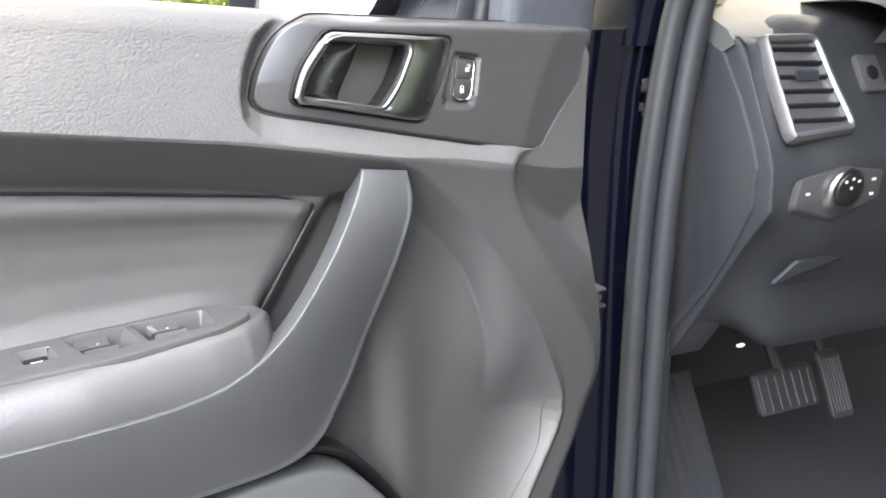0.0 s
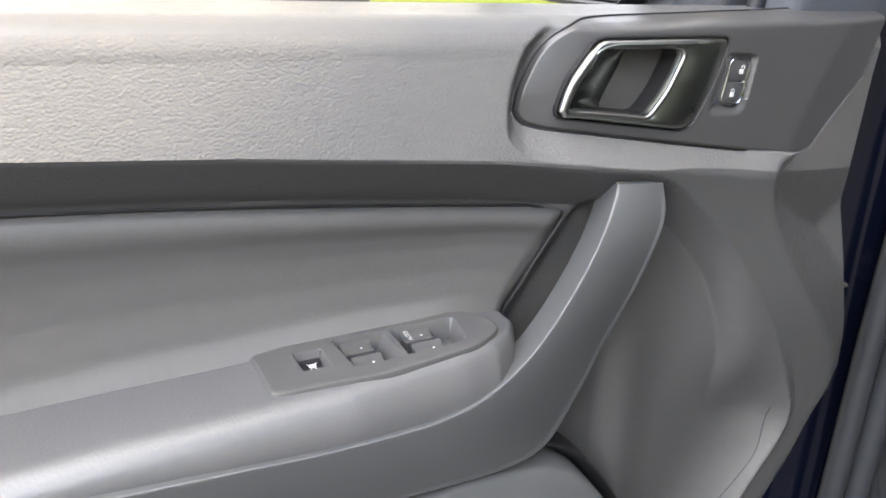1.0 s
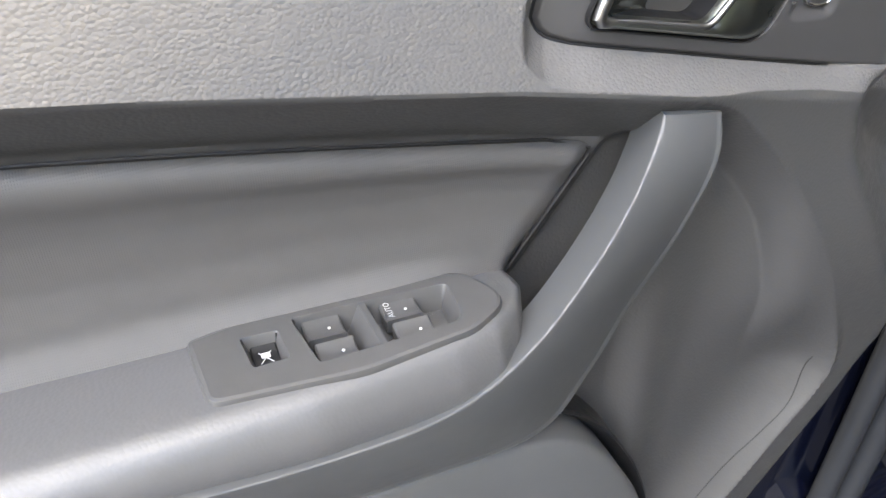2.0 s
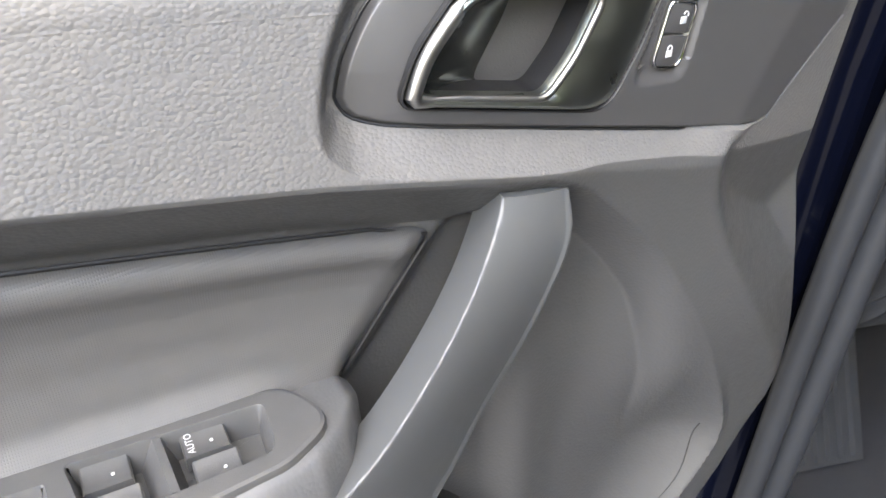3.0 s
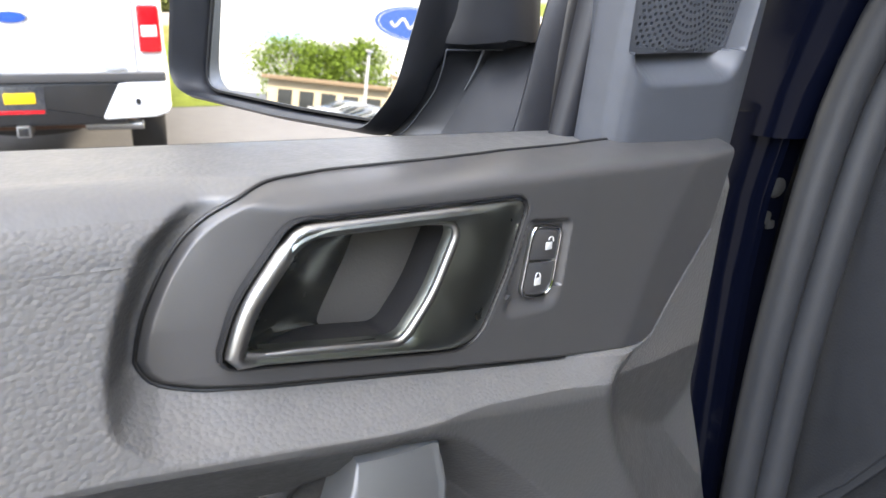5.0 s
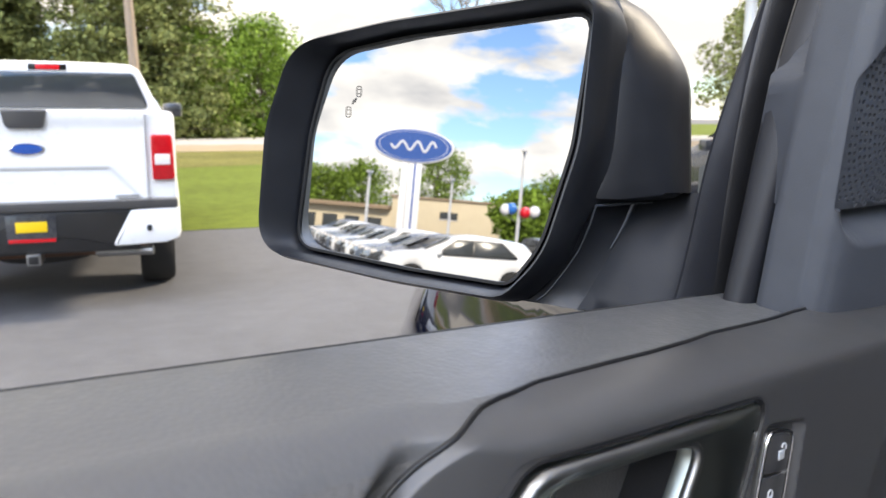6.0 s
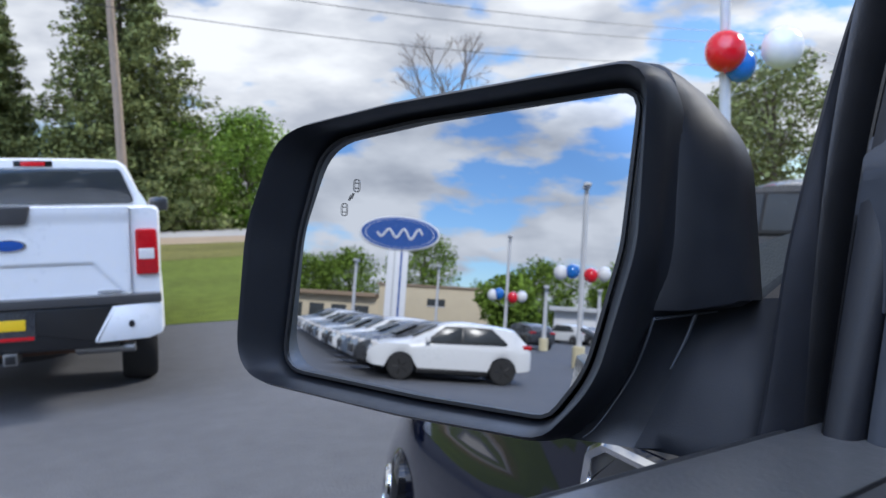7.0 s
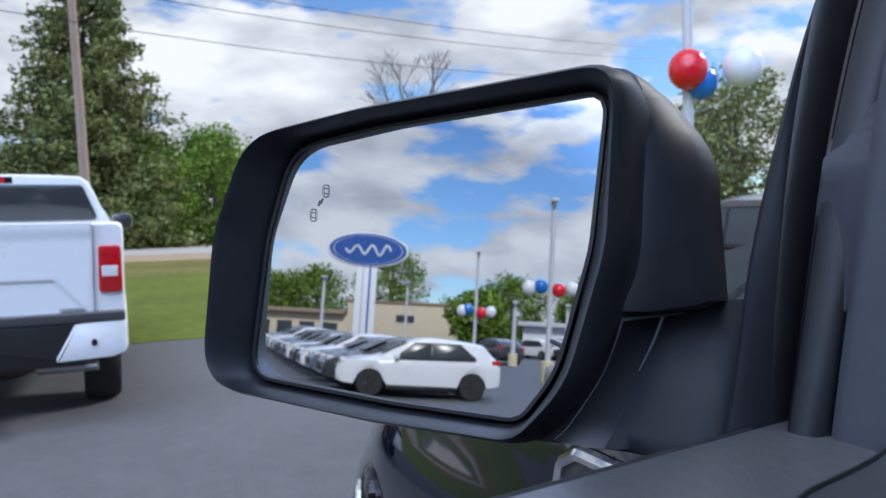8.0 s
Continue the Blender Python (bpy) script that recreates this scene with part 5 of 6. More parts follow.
# bonnet and wing outside
rows = []
for y in np.linspace(0.075, 1.30, 28):
    b = 0.032 * math.exp(-((y - 0.62) / 0.34) ** 2)
    tip = max(0.0, (y - 0.80) / 0.50)
    s = 0.17 * tip ** 1.7
    top = 1.205 - 0.075 * y - 0.09 * tip ** 2
    arch = 0.31 + math.sqrt(max(0.0, 0.44 ** 2 - (y - 0.60) ** 2)) if abs(y - 0.60) < 0.44 else 0.30
    low = max(arch - 0.09, 0.25)
    prof = [(0.03 + s, low), (-0.038 - b + s, low + 0.004), (-0.046 - b + s, low + 0.03), (-0.044 - b + s, max(low + 0.06, 0.86)), (-0.050 - b * 0.7 + s, 0.97), (-0.044 + s, 1.06),
            (-0.032 + s, top - 0.045), (-0.006 + s, top - 0.006), (0.03 + s, top + 0.012), (0.10 + s, top + 0.045), (0.20 + s, top + 0.065), (0.45, top + 0.085), (0.80, top + 0.095)]
    rows.append([(x, y + (0.95 - min(max(z, 0.82), 1.06)) * 0.92 * min(1.0, tip * 2.5), z) for x, z in spline(prof, 44)])
rig_part("wing_panel", grid_mesh(rows), PAINT, None, "glossy dark blue front wing and bonnet")
LAMP_AT = (-0.046, 0.965, 0.835)


def lamp_place(x, y, h):
    """On the wing's front corner, facing forwards and out."""
    return (LAMP_AT[0] - 0.95 * h + 0.3 * x, LAMP_AT[1] + 0.95 * x + 0.3 * h - 0.4 * y, LAMP_AT[2] + y)


bm = spin([(0.088, -0.02), (0.088, 0.004), (0.080, 0.012), (0.060, 0.016), (0.0005, 0.018)], 36, lamp_place)
rig_part("headlamp", bm, GLOSS, None, "dark smoked headlamp")
bm = spin([(0.058, 0.012), (0.058, 0.020), (0.053, 0.024), (0.047, 0.022), (0.045, 0.016)], 36, lamp_place)
rig_part("lamp_ring", bm, BRIGHT, None, "chrome ring in the headlamp")
# chrome badge with a dark field on the wing
BADGE = rounded([(0.345, 1.062, 0.008), (0.332, 1.108, 0.012), (0.300, 1.126, 0.014), (0.165, 1.126, 0.012), (0.165, 1.08, 0.01), (0.20, 1.062, 0.01)], seg=5)
put = lambda a, b, d: (-0.043 - d, a, b - 0.004)
bd = resample(BADGE, 70)
rig_part("wing_badge", stack([(bd, -0.004), (bd, 0.008), (inset(bd, 0.005), 0.013), (inset(bd, 0.012), 0.010), (inset(bd, 0.014), 0.0)], put, False, False), BRIGHT, None, "chrome framed wing vent")
rig_part("badge_field", slab(inset(bd, 0.008), 0.0, 0.006, put, 0.001), BEZEL, None, "dark field of the wing vent")
# painted pillar that carries on upwards from the hinges
rows = []
for z in np.linspace(1.235, 1.66, 12):
    back = -0.022 - 0.35 * max(0.0, z - 1.25) - 0.55 * max(0.0, z - 1.36)
    rows.append([(x + 0.10 * max(0.0, z - 1.36), y + back, z) for x, y in ((0.022, 0.10), (0.022, 0.0), (0.030, -0.016), (0.046, -0.024), (0.070, -0.026), (0.082, -0.010), (0.084, 0.10))])
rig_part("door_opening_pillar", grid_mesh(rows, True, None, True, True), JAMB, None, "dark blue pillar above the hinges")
# front wheel
bm = spin([(0.20, -0.12), (0.36, -0.12), (0.385, -0.10), (0.39, 0.0), (0.385, 0.10), (0.36, 0.12), (0.20, 0.12)], 48, lambda x, y, h: (0.11 + h, 0.60 + x, 0.30 + y))
wheel = rig_part("front_wheel", bm, TYRE, None, "black front tyre")
bm = spin([(0.22, 0.10), (0.20, 0.06), (0.06, 0.08), (0.0005, 0.085)], 32, lambda x, y, h: (0.11 - h, 0.60 + x, 0.30 + y))
rig_part("rim", bm, SILVER, wheel, "silver alloy rim")

# painted pillar beside the windscreen
rows = []
for t in np.linspace(0, 1, 12):
    x, y, z = 0.10 + 0.10 * t, 0.24 - 0.62 * t, 1.19 + 0.53 * t
    rows.append([(x + a, y + b, z + c) for a, b, c in ((-0.035, 0.0, 0.0), (-0.028, 0.03, 0.035), (0.0, 0.05, 0.05), (0.06, 0.05, 0.055), (0.075, 0.0, 0.0), (0.02, -0.03, -0.03))])
rig_part("windscreen_pillar", grid_mesh(rows, True, None, True, True), PAINT, None, "dark blue windscreen pillar")


# ---- ground ----
def ground_z(x, y):
    """The lot falls gently on one side and rises again far off."""
    d = -x
    ahead = 0.25 * x + 0.968 * y
    return (GROUND - 0.40 * smooth01((d - 6) / 12) * (1 - smooth01((d - 32) / 40)) * smooth01((30 - abs(y)) / 20)
            - 0.01 * smooth01((ahead - 2.5) / 3.0) * (1 - smooth01((ahead - 200) / 100)) * smooth01((14 - d) / 8))


def sheet(xs, ys, lift=0.0, only=None):
    bm = bmesh.new()
    vs = {}
    for i, x in enumerate(xs):
        for j, y in enumerate(ys):
            vs[i, j] = bm.verts.new((x, y, float(ground_z(x, y)) + lift))
    for i in range(len(xs) - 1):
        for j in range(len(ys) - 1):
            bm.faces.new((vs[i, j], vs[i + 1, j], vs[i + 1, j + 1], vs[i, j + 1]))
    return bm


far = [-2500, -800, -300, -150, -100]
xs = far + list(np.arange(-90, 61, 3.0)) + [90, 140, 300, 800, 2500]
solid("ground", sheet(xs, xs), ASPHALT, "dark grey sealed asphalt of a dealer's lot", "ground", kind="structure")

HD = Vector((math.sin(radians(14.5)), math.cos(radians(14.5)), 0))      # the way the parked cars face
SD = Vector((math.cos(radians(14.5)), -math.sin(radians(14.5)), 0))


def lot(a, b, z=0.0):
    """A place by metres to the side and ahead along the lot's own directions."""
    p = SD * a + HD * b
    return (p.x, p.y, z)


def strip_sheet(name, b0, b1, a0, a1, mat, label, low, high, wobble=0.0, skew=0.0):
    rows = []
    for i in range(61):
        a = a0 + (a1 - a0) * i / 60
        w = wobble * noise.noise((a * 0.35, b0, 0.0))
        row = []
        for k in range(5):
            b = (b0 + w + skew * a) + (b1 - b0 - w) * k / 4
            p = lot(a, b)
            row.append((p[0], p[1], GROUND - 0.01 + low + (high - low) * k / 4 + 0.015 * (k in (1, 2, 3))))
        rows.append(row)
    solid(name, grid_mesh(rows), mat, label, "ground", kind="structure")


strip_sheet("lawn_verge", 9.9, 32.0, -20, 180, GRASS, "mown green verge beyond the asphalt", 0.006, 0.26, 0.15)
strip_sheet("dry_verge", 27.0, 33.0, -20, 180, DIRT, "dry sandy strip beside the road", 0.23, 0.29, 1.2)
strip_sheet("dry_grass", 20.5, 28.0, -20, 180, DRYGRASS, "yellowed grass on the upper verge", 0.150, 0.245, 2.2)
strip_sheet("road", 32.0, 44.0, -60, 200, ROAD, "pale road past the lot", 0.28, 0.29, 0.0)
strip_sheet("far_lawn", 44.0, 140.0, -160, 260, GRASS, "grass beyond the road", 0.28, 0.32, 0.3)


# ---- trees ----
def leaves(bm, centre, radius, count, size, rng, flatten=0.8):
    for _ in range(count):
        d = Vector((rng.gauss(0, 1), rng.gauss(0, 1), rng.gauss(0, 1) * flatten))
        d = d.normalized() * radius * rng.random() ** 0.4
        c = Vector(centre) + d
        s = size * rng.uniform(0.6, 1.4)
        a = Vector((rng.gauss(0, 1), rng.gauss(0, 1), rng.gauss(0, 0.7))).normalized() * s
        b = a.orthogonal().normalized() * s * rng.uniform(0.35, 0.7)
        b.rotate(Matrix.Rotation(rng.uniform(0, 6.28), 3, a))
        bm.faces.new([bm.verts.new(c + q) for q in (-a, b * 0.8, a, -b * 0.8)])


def limb_mesh(paths):
    bm = bmesh.new()
    for pts, r0, r1 in paths:
        n = len(pts)
        tube(pts, [r0 + (r1 - r0) * i / (n - 1) for i in range(n)], 7, bm)
    return bm


def broadleaf(name, at, height, width, mat, label, seed, clumps=42, per=190, leaf=0.17, low=0.25):
    rng = random.Random(seed)
    t = thing(name, label, "tree", at, rng.uniform(0, 360))
    trunk = [((0, 0, -0.2), (0.05, 0.02, height * 0.2), (0.0, 0.08, height * 0.45), (0.1, 0.0, height * 0.75))]
    paths = [(trunk[0], height * 0.028, height * 0.008)]
    bm = bmesh.new()
    for i in range(clumps):
        f = low + (1 - low) * (i + rng.random()) / clumps
        spread = width / 2 * math.sin(math.pi * min(1.0, (f - low * 0.6) / (1.05 - low * 0.6))) ** 0.6
        a = i * 2.4 + rng.uniform(-0.5, 0.5)
        r = spread * rng.uniform(0.35, 0.9)
        c = (r * math.cos(a), r * math.sin(a), height * min(f, 0.93))
        if i % 3 == 0:
            paths.append((((0, 0.03, height * f * 0.55), (c[0] * 0.5, c[1] * 0.5, c[2] * 0.86), c), height * 0.008, height * 0.002))
        leaves(bm, c, width * rng.uniform(0.12, 0.2), per, leaf, rng)
    part("trunk", limb_mesh(paths), BARK, t, "brown trunk and limbs")
    part("crown", bm, mat, t, flat=True)
    return t


def conifer(name, at, height, width, label, seed, tiers=26, leaf=0.2):
    rng = random.Random(seed)
    t = thing(name, label, "tree", at, rng.uniform(0, 360))
    paths = [(((0, 0, -0.2), (0, 0, height * 0.5), (0, 0, height)), height * 0.022, 0.03)]
    bm = bmesh.new()
    for i in range(tiers):
        f = 0.06 + 0.92 * i / tiers
        reach = width / 2 * (1 - f) ** 0.62 + 0.25
        n = max(5, int(11 * (1 - f)) + 4)
        for k in range(n):
            a = 2 * math.pi * (k + rng.random() * 0.7) / n
            r = reach * rng.uniform(0.60, 1.15)
            z = height * f
            tip = (r * math.cos(a), r * math.sin(a), z - 0.10 * r + 0.12 * r * rng.random())
            if k % 2 == 0:
                paths.append((((0, 0, z), tuple(0.6 * v for v in tip[:2]) + (z - 0.02 * r,), tip), 0.05, 0.012))
            for s in (0.35, 0.6, 0.82, 1.0):
                c = (tip[0] * s, tip[1] * s, z + (tip[2] - z) * s)
                leaves(bm, c, 0.36 + 0.07 * reach, 54, leaf, rng, 0.52)
    part("trunk", limb_mesh(paths), BARK, t, "brown trunk and boughs")
    part("crown", bm, LEAF_DARK, t, flat=True)
    return t


def bare_tree(at, height, width, label, seed):
    rng = random.Random(seed)
    t = thing("bare_tree", label, "tree", at)
    paths = [(((0, 0, 0), (0, 0, height * 0.3), (0.1, 0, height * 0.6)), 0.28, 0.14)]

    def grow(p, d, length, r, depth):
        q = p + d * length
        paths.append(((tuple(p), tuple(p.lerp(q, 0.5) + Vector((rng.gauss(0, 1), rng.gauss(0, 1), 0)) * length * 0.06), tuple(q)), r, r * 0.6))
        if depth:
            for _ in range(3):
                e = (d + Vector((rng.gauss(0, 0.42), rng.gauss(0, 0.42), rng.gauss(0.1, 0.25)))).normalized()
                grow(q, e, length * rng.uniform(0.55, 0.8), r * 0.6, depth - 1)

    for k in range(5):
        a = k * 1.26
        grow(Vector((0.05, 0, height * (0.3 + 0.06 * k))), Vector((0.42 * math.cos(a), 0.42 * math.sin(a), 0.9)).normalized(), height * 0.2, 0.12, 4)
    part("crown", limb_mesh(paths), TWIG, t, "bare grey twigs")


conifer("conifer", (11.2, 43.0, GROUND), 15.2, 11.4, "tall dark green spruce across the road", 3, leaf=0.15)
conifer("conifer", (5.0, 46.0, GROUND), 13.4, 6.0, "slender dark green spruce across the road", 4, leaf=0.15)
conifer("conifer", (2.4, 44.0, GROUND), 12.0, 7.0, "slender dark green spruce across the road", 9, leaf=0.15)
broadleaf("broadleaf_tree", (14.0, 42.4, GROUND + 0.2), 6.0, 6.2, LEAF_LIGHT, "bright green bushy tree beside the spruce", 5, clumps=46, per=260, low=0.04, leaf=0.12)
broadleaf("broadleaf_tree", (18.6, 44.2, GROUND + 0.2), 6.9, 7.0, LEAF_LIGHT, "rounded bright green tree across the road", 6, clumps=46, per=240, low=0.04, leaf=0.13)
for k, (x, y, h, w) in enumerate(((16.5, 49.0, 6.6, 7.0), (20.5, 49.5, 6.4, 8.0), (24.5, 48.0, 4.6, 7.0), (8.0, 47.5, 5.5, 7.0), (29.0, 50.0, 4.6, 9.0))):
    broadleaf("broadleaf_tree", (x, y, GROUND), h, w, LEAF, "rounded green tree across the road", 20 + k, clumps=34, low=0.05)
for k, (x, y, h, w) in enumerate(((36.0, 20.0, 8.6, 7.5), (40.0, 24.5, 7.6, 7.0), (38.0, 15.0, 8.0, 7.0))):
    broadleaf("broadleaf_tree", (x, y, GROUND), h, w, LEAF_OLIVE, "olive green tree beside the lot", 30 + k, clumps=44, per=150, leaf=0.16, low=0.1)
bare_tree((36.5, 47.0, GROUND), 14.6, 6, "leafless tree far across the road", 8)

# unseen trees, added to close off low sky on the side the door's trim faces
for k, (x, y, h, w) in enumerate(((-9.0, -15.0, 9.5, 8.0), (-2.5, -16.5, 10.5, 8.5), (4.0, -15.5, 9.0, 8.0), (10.5, -16.0, 10.0, 8.5), (17.0, -15.0, 9.0, 8.0))):
    broadleaf("broadleaf_tree", (x, y, GROUND), h, w, LEAF, "unseen green tree added to close the back of the lot", 70 + k, clumps=40, per=150, leaf=0.26, low=0.06)

# utility pole and wires
pole = thing("utility_pole", "leaning brown wooden utility pole", "pole", (7.0, 27.2, GROUND))
part("pole", tube([(0, 0, 0), (-0.15, 0.0, 5.0), (-0.45, 0, 13.0)], [0.17, 0.15, 0.11], 12), WOODPOLE, pole)
for k, (z0, z1) in enumerate(((9.2, 8.6), (10.4, 9.8), (11.0, 10.4))):
    pts = [(-60 + 150 * t, 27.0 - 0.1 * (-60 + 150 * t), z0 + (z1 - z0) * t - 1.1 * math.sin(math.pi * ((t * 3) % 1))) for t in np.linspace(0, 1, 49)]
    solid("overhead_wire", tube(pts, 0.014, 5), BLACK, "thin black overhead wire", "cable", group="overhead wires")


# ---- light poles with balloons ----
def balloon(at, mat, word, radius, tie):
    """A balloon at a place, with its string to the point where it is tied."""
    b = thing("balloon", f"glossy {word} balloon tied to a light pole", "balloon", at, group="balloons on the light poles")
    part("skin", ball((0, 0, 0), radius, None, (1, 1, 1.06)), mat, b)
    part("knot", spin([(0.03, -radius * 1.12), (0.012, -radius * 1.06), (0.02, -radius * 1.0)], 10), mat, b)
    d = Vector(tie) - Vector(at)
    part("string", tube([(0, 0, -radius * 1.08), (d.x * 0.5, d.y * 0.5, d.z * 0.5 - 0.1 - radius * 0.5), tuple(d)], 0.006, 5), BALLOON_W, b, "thin white string")


def light_pole(at, height, label, radius=0.09, base=0.7):
    p = thing("light_pole", label, "street lamp", at, group="light poles of the lot")
    part("shaft", tube([(0, 0, 0.1), (0, 0, height)], [radius, radius * 0.75], 14), POLE, p)
    part("plinth", spin([(0.28, 0), (0.28, base), (0.24, base + 0.05), (0.0005, base + 0.05)], 20), CONCRETE, p, "yellowish concrete plinth")
    for s in (-1, 1):
        part("lamp_head", block(-0.55 if s < 0 else 0.12, -0.12 if s < 0 else 0.55, -0.16, 0.16, height - 0.02, height + 0.12, 0.03), POLE, p)
    part("arm", block(-0.2, 0.2, -0.03, 0.03, height + 0.02, height + 0.08, 0.01), POLE, p)


light_pole((17.0, 10.68, GROUND - 0.09), 9.0, "grey light pole carrying balloons", 0.15)
for (x, y, z), m, w in (((16.72, 10.50, 5.0), BALLOON_R, "red"), ((17.16, 10.39, 4.69), BALLOON_B, "blue"), ((17.55, 9.5, 5.0), BALLOON_W, "white")):
    balloon((x, y, z), m, w, 0.49 if m is not BALLOON_B else 0.40, (17.0, 10.68, 3.9))
light_pole((-32.86, -2.13, float(ground_z(-32.86, -2))), 7.9, "white light pole with balloons and a yellow plinth", 0.13, 0.9)
for (x, y, z), m, w in (((-32.91, -1.19, 3.59), BALLOON_W, "white"), ((-32.88, -1.70, 3.67), BALLOON_B, "blue"), ((-32.83, -2.48, 3.54), BALLOON_R, "red"), ((-32.77, -3.05, 3.62), BALLOON_W, "white")):
    balloon((x, y, z), m, w, 0.31, (-32.86, -2.13, 2.9))
light_pole((-49.9, 1.6, -0.3), 7.2, "white light pole with balloons", 0.12)
for (x, y, z), m, w in (((-49.6, 2.5, 3.0), BALLOON_W, "white"), ((-49.6, 2.1, 3.1), BALLOON_B, "blue"), ((-49.6, 1.2, 2.9), BALLOON_R, "red"), ((-49.6, 0.6, 3.0), BALLOON_W, "white")):
    balloon((x, y, z), m, w, 0.36, (-49.9, 1.6, 2.3))
light_pole((-58.4, 13.9, -0.2), 5.5, "white light pole far across the lot", 0.14)
light_pole((-59.5, 7.4, -0.2), 5.5, "white light pole far across the lot", 0.12)
light_pole((-46.0, -0.9, -0.3), 3.8, "short white light pole", 0.14)
light_pole((-55.0, -4.9, -0.3), 4.2, "short white light pole", 0.16)


# ---- cars ----
def wheel_parts(parent, x, y, r, w, rim_mat, side):
    s = side
    bm = spin([(r * 0.62, -w / 2), (r * 0.92, -w / 2), (r, -w * 0.36), (r, w * 0.36), (r * 0.92, w / 2), (r * 0.62, w / 2)], 36, lambda a, b, h: (x + h, y + a, r + b))
    tyre = part("tyre", bm, TYRE, parent, "black tyre")
    bm = spin([(r * 0.64, w * 0.40), (r * 0.60, w * 0.42), (r * 0.56, w * 0.30), (r * 0.2, w * 0.36), (0.0005, w * 0.38)], 24, lambda a, b, h: (x + s * h, y + a, r + b))
    for k in range(5):
        a0 = k * 2 * math.pi / 5
        tube([(x + s * w * 0.42, y + r * 0.12 * math.cos(a0), r + r * 0.12 * math.sin(a0)), (x + s * w * 0.42, y + r * 0.58 * math.cos(a0), r + r * 0.58 * math.sin(a0))], r * 0.07, 6, bm)
    part("rim", bm, rim_mat, tyre, "five-spoke rim")


SUV_LINE = [(-2.24, 0.52, 0.80, 0.84), (-2.21, 0.43, 1.04, 0.91), (-2.08, 0.38, 1.26, 0.95), (-1.84, 0.34, 1.50, 0.96), (-1.66, 0.32, 1.59, 0.97), (-0.9, 0.30, 1.67, 0.97), (-0.2, 0.30, 1.70, 0.97),
            (0.30, 0.30, 1.63, 0.97), (0.74, 0.30, 1.42, 0.97), (1.12, 0.30, 1.22, 0.97), (1.35, 0.30, 1.14, 0.97), (1.85, 0.32, 1.07, 0.95), (2.22, 0.36, 0.95, 0.89), (2.38, 0.44, 0.78, 0.76)]


def suv(at, paint, word, rim, turn=-14.5, group="parked cars in a row", lower=0.0, label=None):
    """A five-door crossover: nose along +y."""
    t = thing("parked_car", label or f"{word} crossover parked in a row on the lot", "car", at, turn, group)
    rows = []
    for y, lo, hi, hw in [tuple(v) for v in spline(SUV_LINE, 44)]:
        hi -= lower * smooth01((hi - 1.0) / 0.5)
        belt = min(1.02, hi - 0.05)
        for wy in (-1.42, 1.45):
            d = abs(y - wy)
            if d < 0.40:
                lo = max(lo, 0.36 + math.sqrt(0.40 ** 2 - d * d) * 0.98)
        cab = max(0.0, hi - 1.08)
        half = [(0.0, hi), (hw * 0.55, hi - 0.015), (hw * (0.78 if cab > 0.2 else 0.86), hi - 0.06 - 0.02 * (cab > 0.2)), (hw * 0.93, belt + cab * 0.25), (hw * 0.985, belt - 0.02), (hw, belt - 0.16),
                (hw * 0.985, max(lo + 0.1, 0.55)), (hw * 0.97, lo + 0.03), (hw * 0.90, lo), (0.0, lo)]
        ring = [(x, y, z) for x, z in half] + [(-x, y, z) for x, z in half[-2:0:-1]]
        rows.append(ring)
    part("body", grid_mesh(rows, True, None, True, True), paint, t, f"{word} painted body")
    top = 1.60 - lower
    for s in (-1, 1):
        for q, deep, mat, kind, word_of in (([(-1.58, 1.12), (0.84, 1.07), (0.24, 1.55), (-1.06, 1.55)], 0.0, BLACK, "window_trim", "black trim round the side windows"),
                                            ([(-0.22, 1.13), (0.72, 1.10), (0.20, 1.52), (-0.22, 1.53)], 0.008, TINTED, "side_window", "grey side window"),
                                            ([(-1.50, 1.15), (-0.27, 1.13), (-0.27, 1.53), (-1.06, 1.50)], 0.008, TINTED, "side_window", "grey side window")):
            q = [(a, b - lower * smooth01((b - 1.0) / 0.5), 0.05) for a, b in q]
            part(kind, slab(rounded(q, seg=4), 0.80, 0.835 + deep, lambda a, b, d: (s * (d + 0.170 - 0.24 * (b - 1.05)), a, b), 0.004), mat, t, word_of)
        part("door_mirror", block(*(sorted((s * 0.98, s * 1.14))), 0.66, 0.80, 1.08, 1.22, 0.04), paint, t)
        part("headlight", block(*(sorted((s * 0.48, s * 0.88))), 2.06, 2.27, 0.88, 1.00, 0.04), CLEARLENS, t, "clear headlight")
        part("tail_light", block(*(sorted((s * 0.55, s * 0.93))), -2.24, -1.98, 1.02, 1.15, 0.04), REDLENS, t, "red tail light")
        for wy in (-1.42, 1.45):
            wheel_parts(t, s * 0.84, wy, 0.37, 0.24, rim, s)
    bm = grid_mesh([[(x * (0.80 if k else 0.92), y, z) for x in (-0.8, -0.4, 0, 0.4, 0.8)] for k, (y, z) in enumerate(((1.13, 1.225), (0.44, top - 0.015)))])
    part("windscreen", bm, TINTED, t, "dark windscreen")
    bm = grid_mesh([[(x * (0.78 if k else 0.9), y, z) for x in (-0.8, -0.4, 0, 0.4, 0.8)] for k, (y, z) in enumerate(((-2.19, 1.13), (-1.93, top - 0.17)))])
    part("rear_window", bm, TINTED, t, "dark rear window")
    part("grille", block(-0.5, 0.5, 2.30, 2.41, 0.55, 0.80, 0.03), BLACK, t, "black grille")
    part("sill_cladding", block(-0.97, 0.97, -1.0, 1.0, 0.22, 0.36, 0.03), BLACK, t, "black sill cladding")
    return t


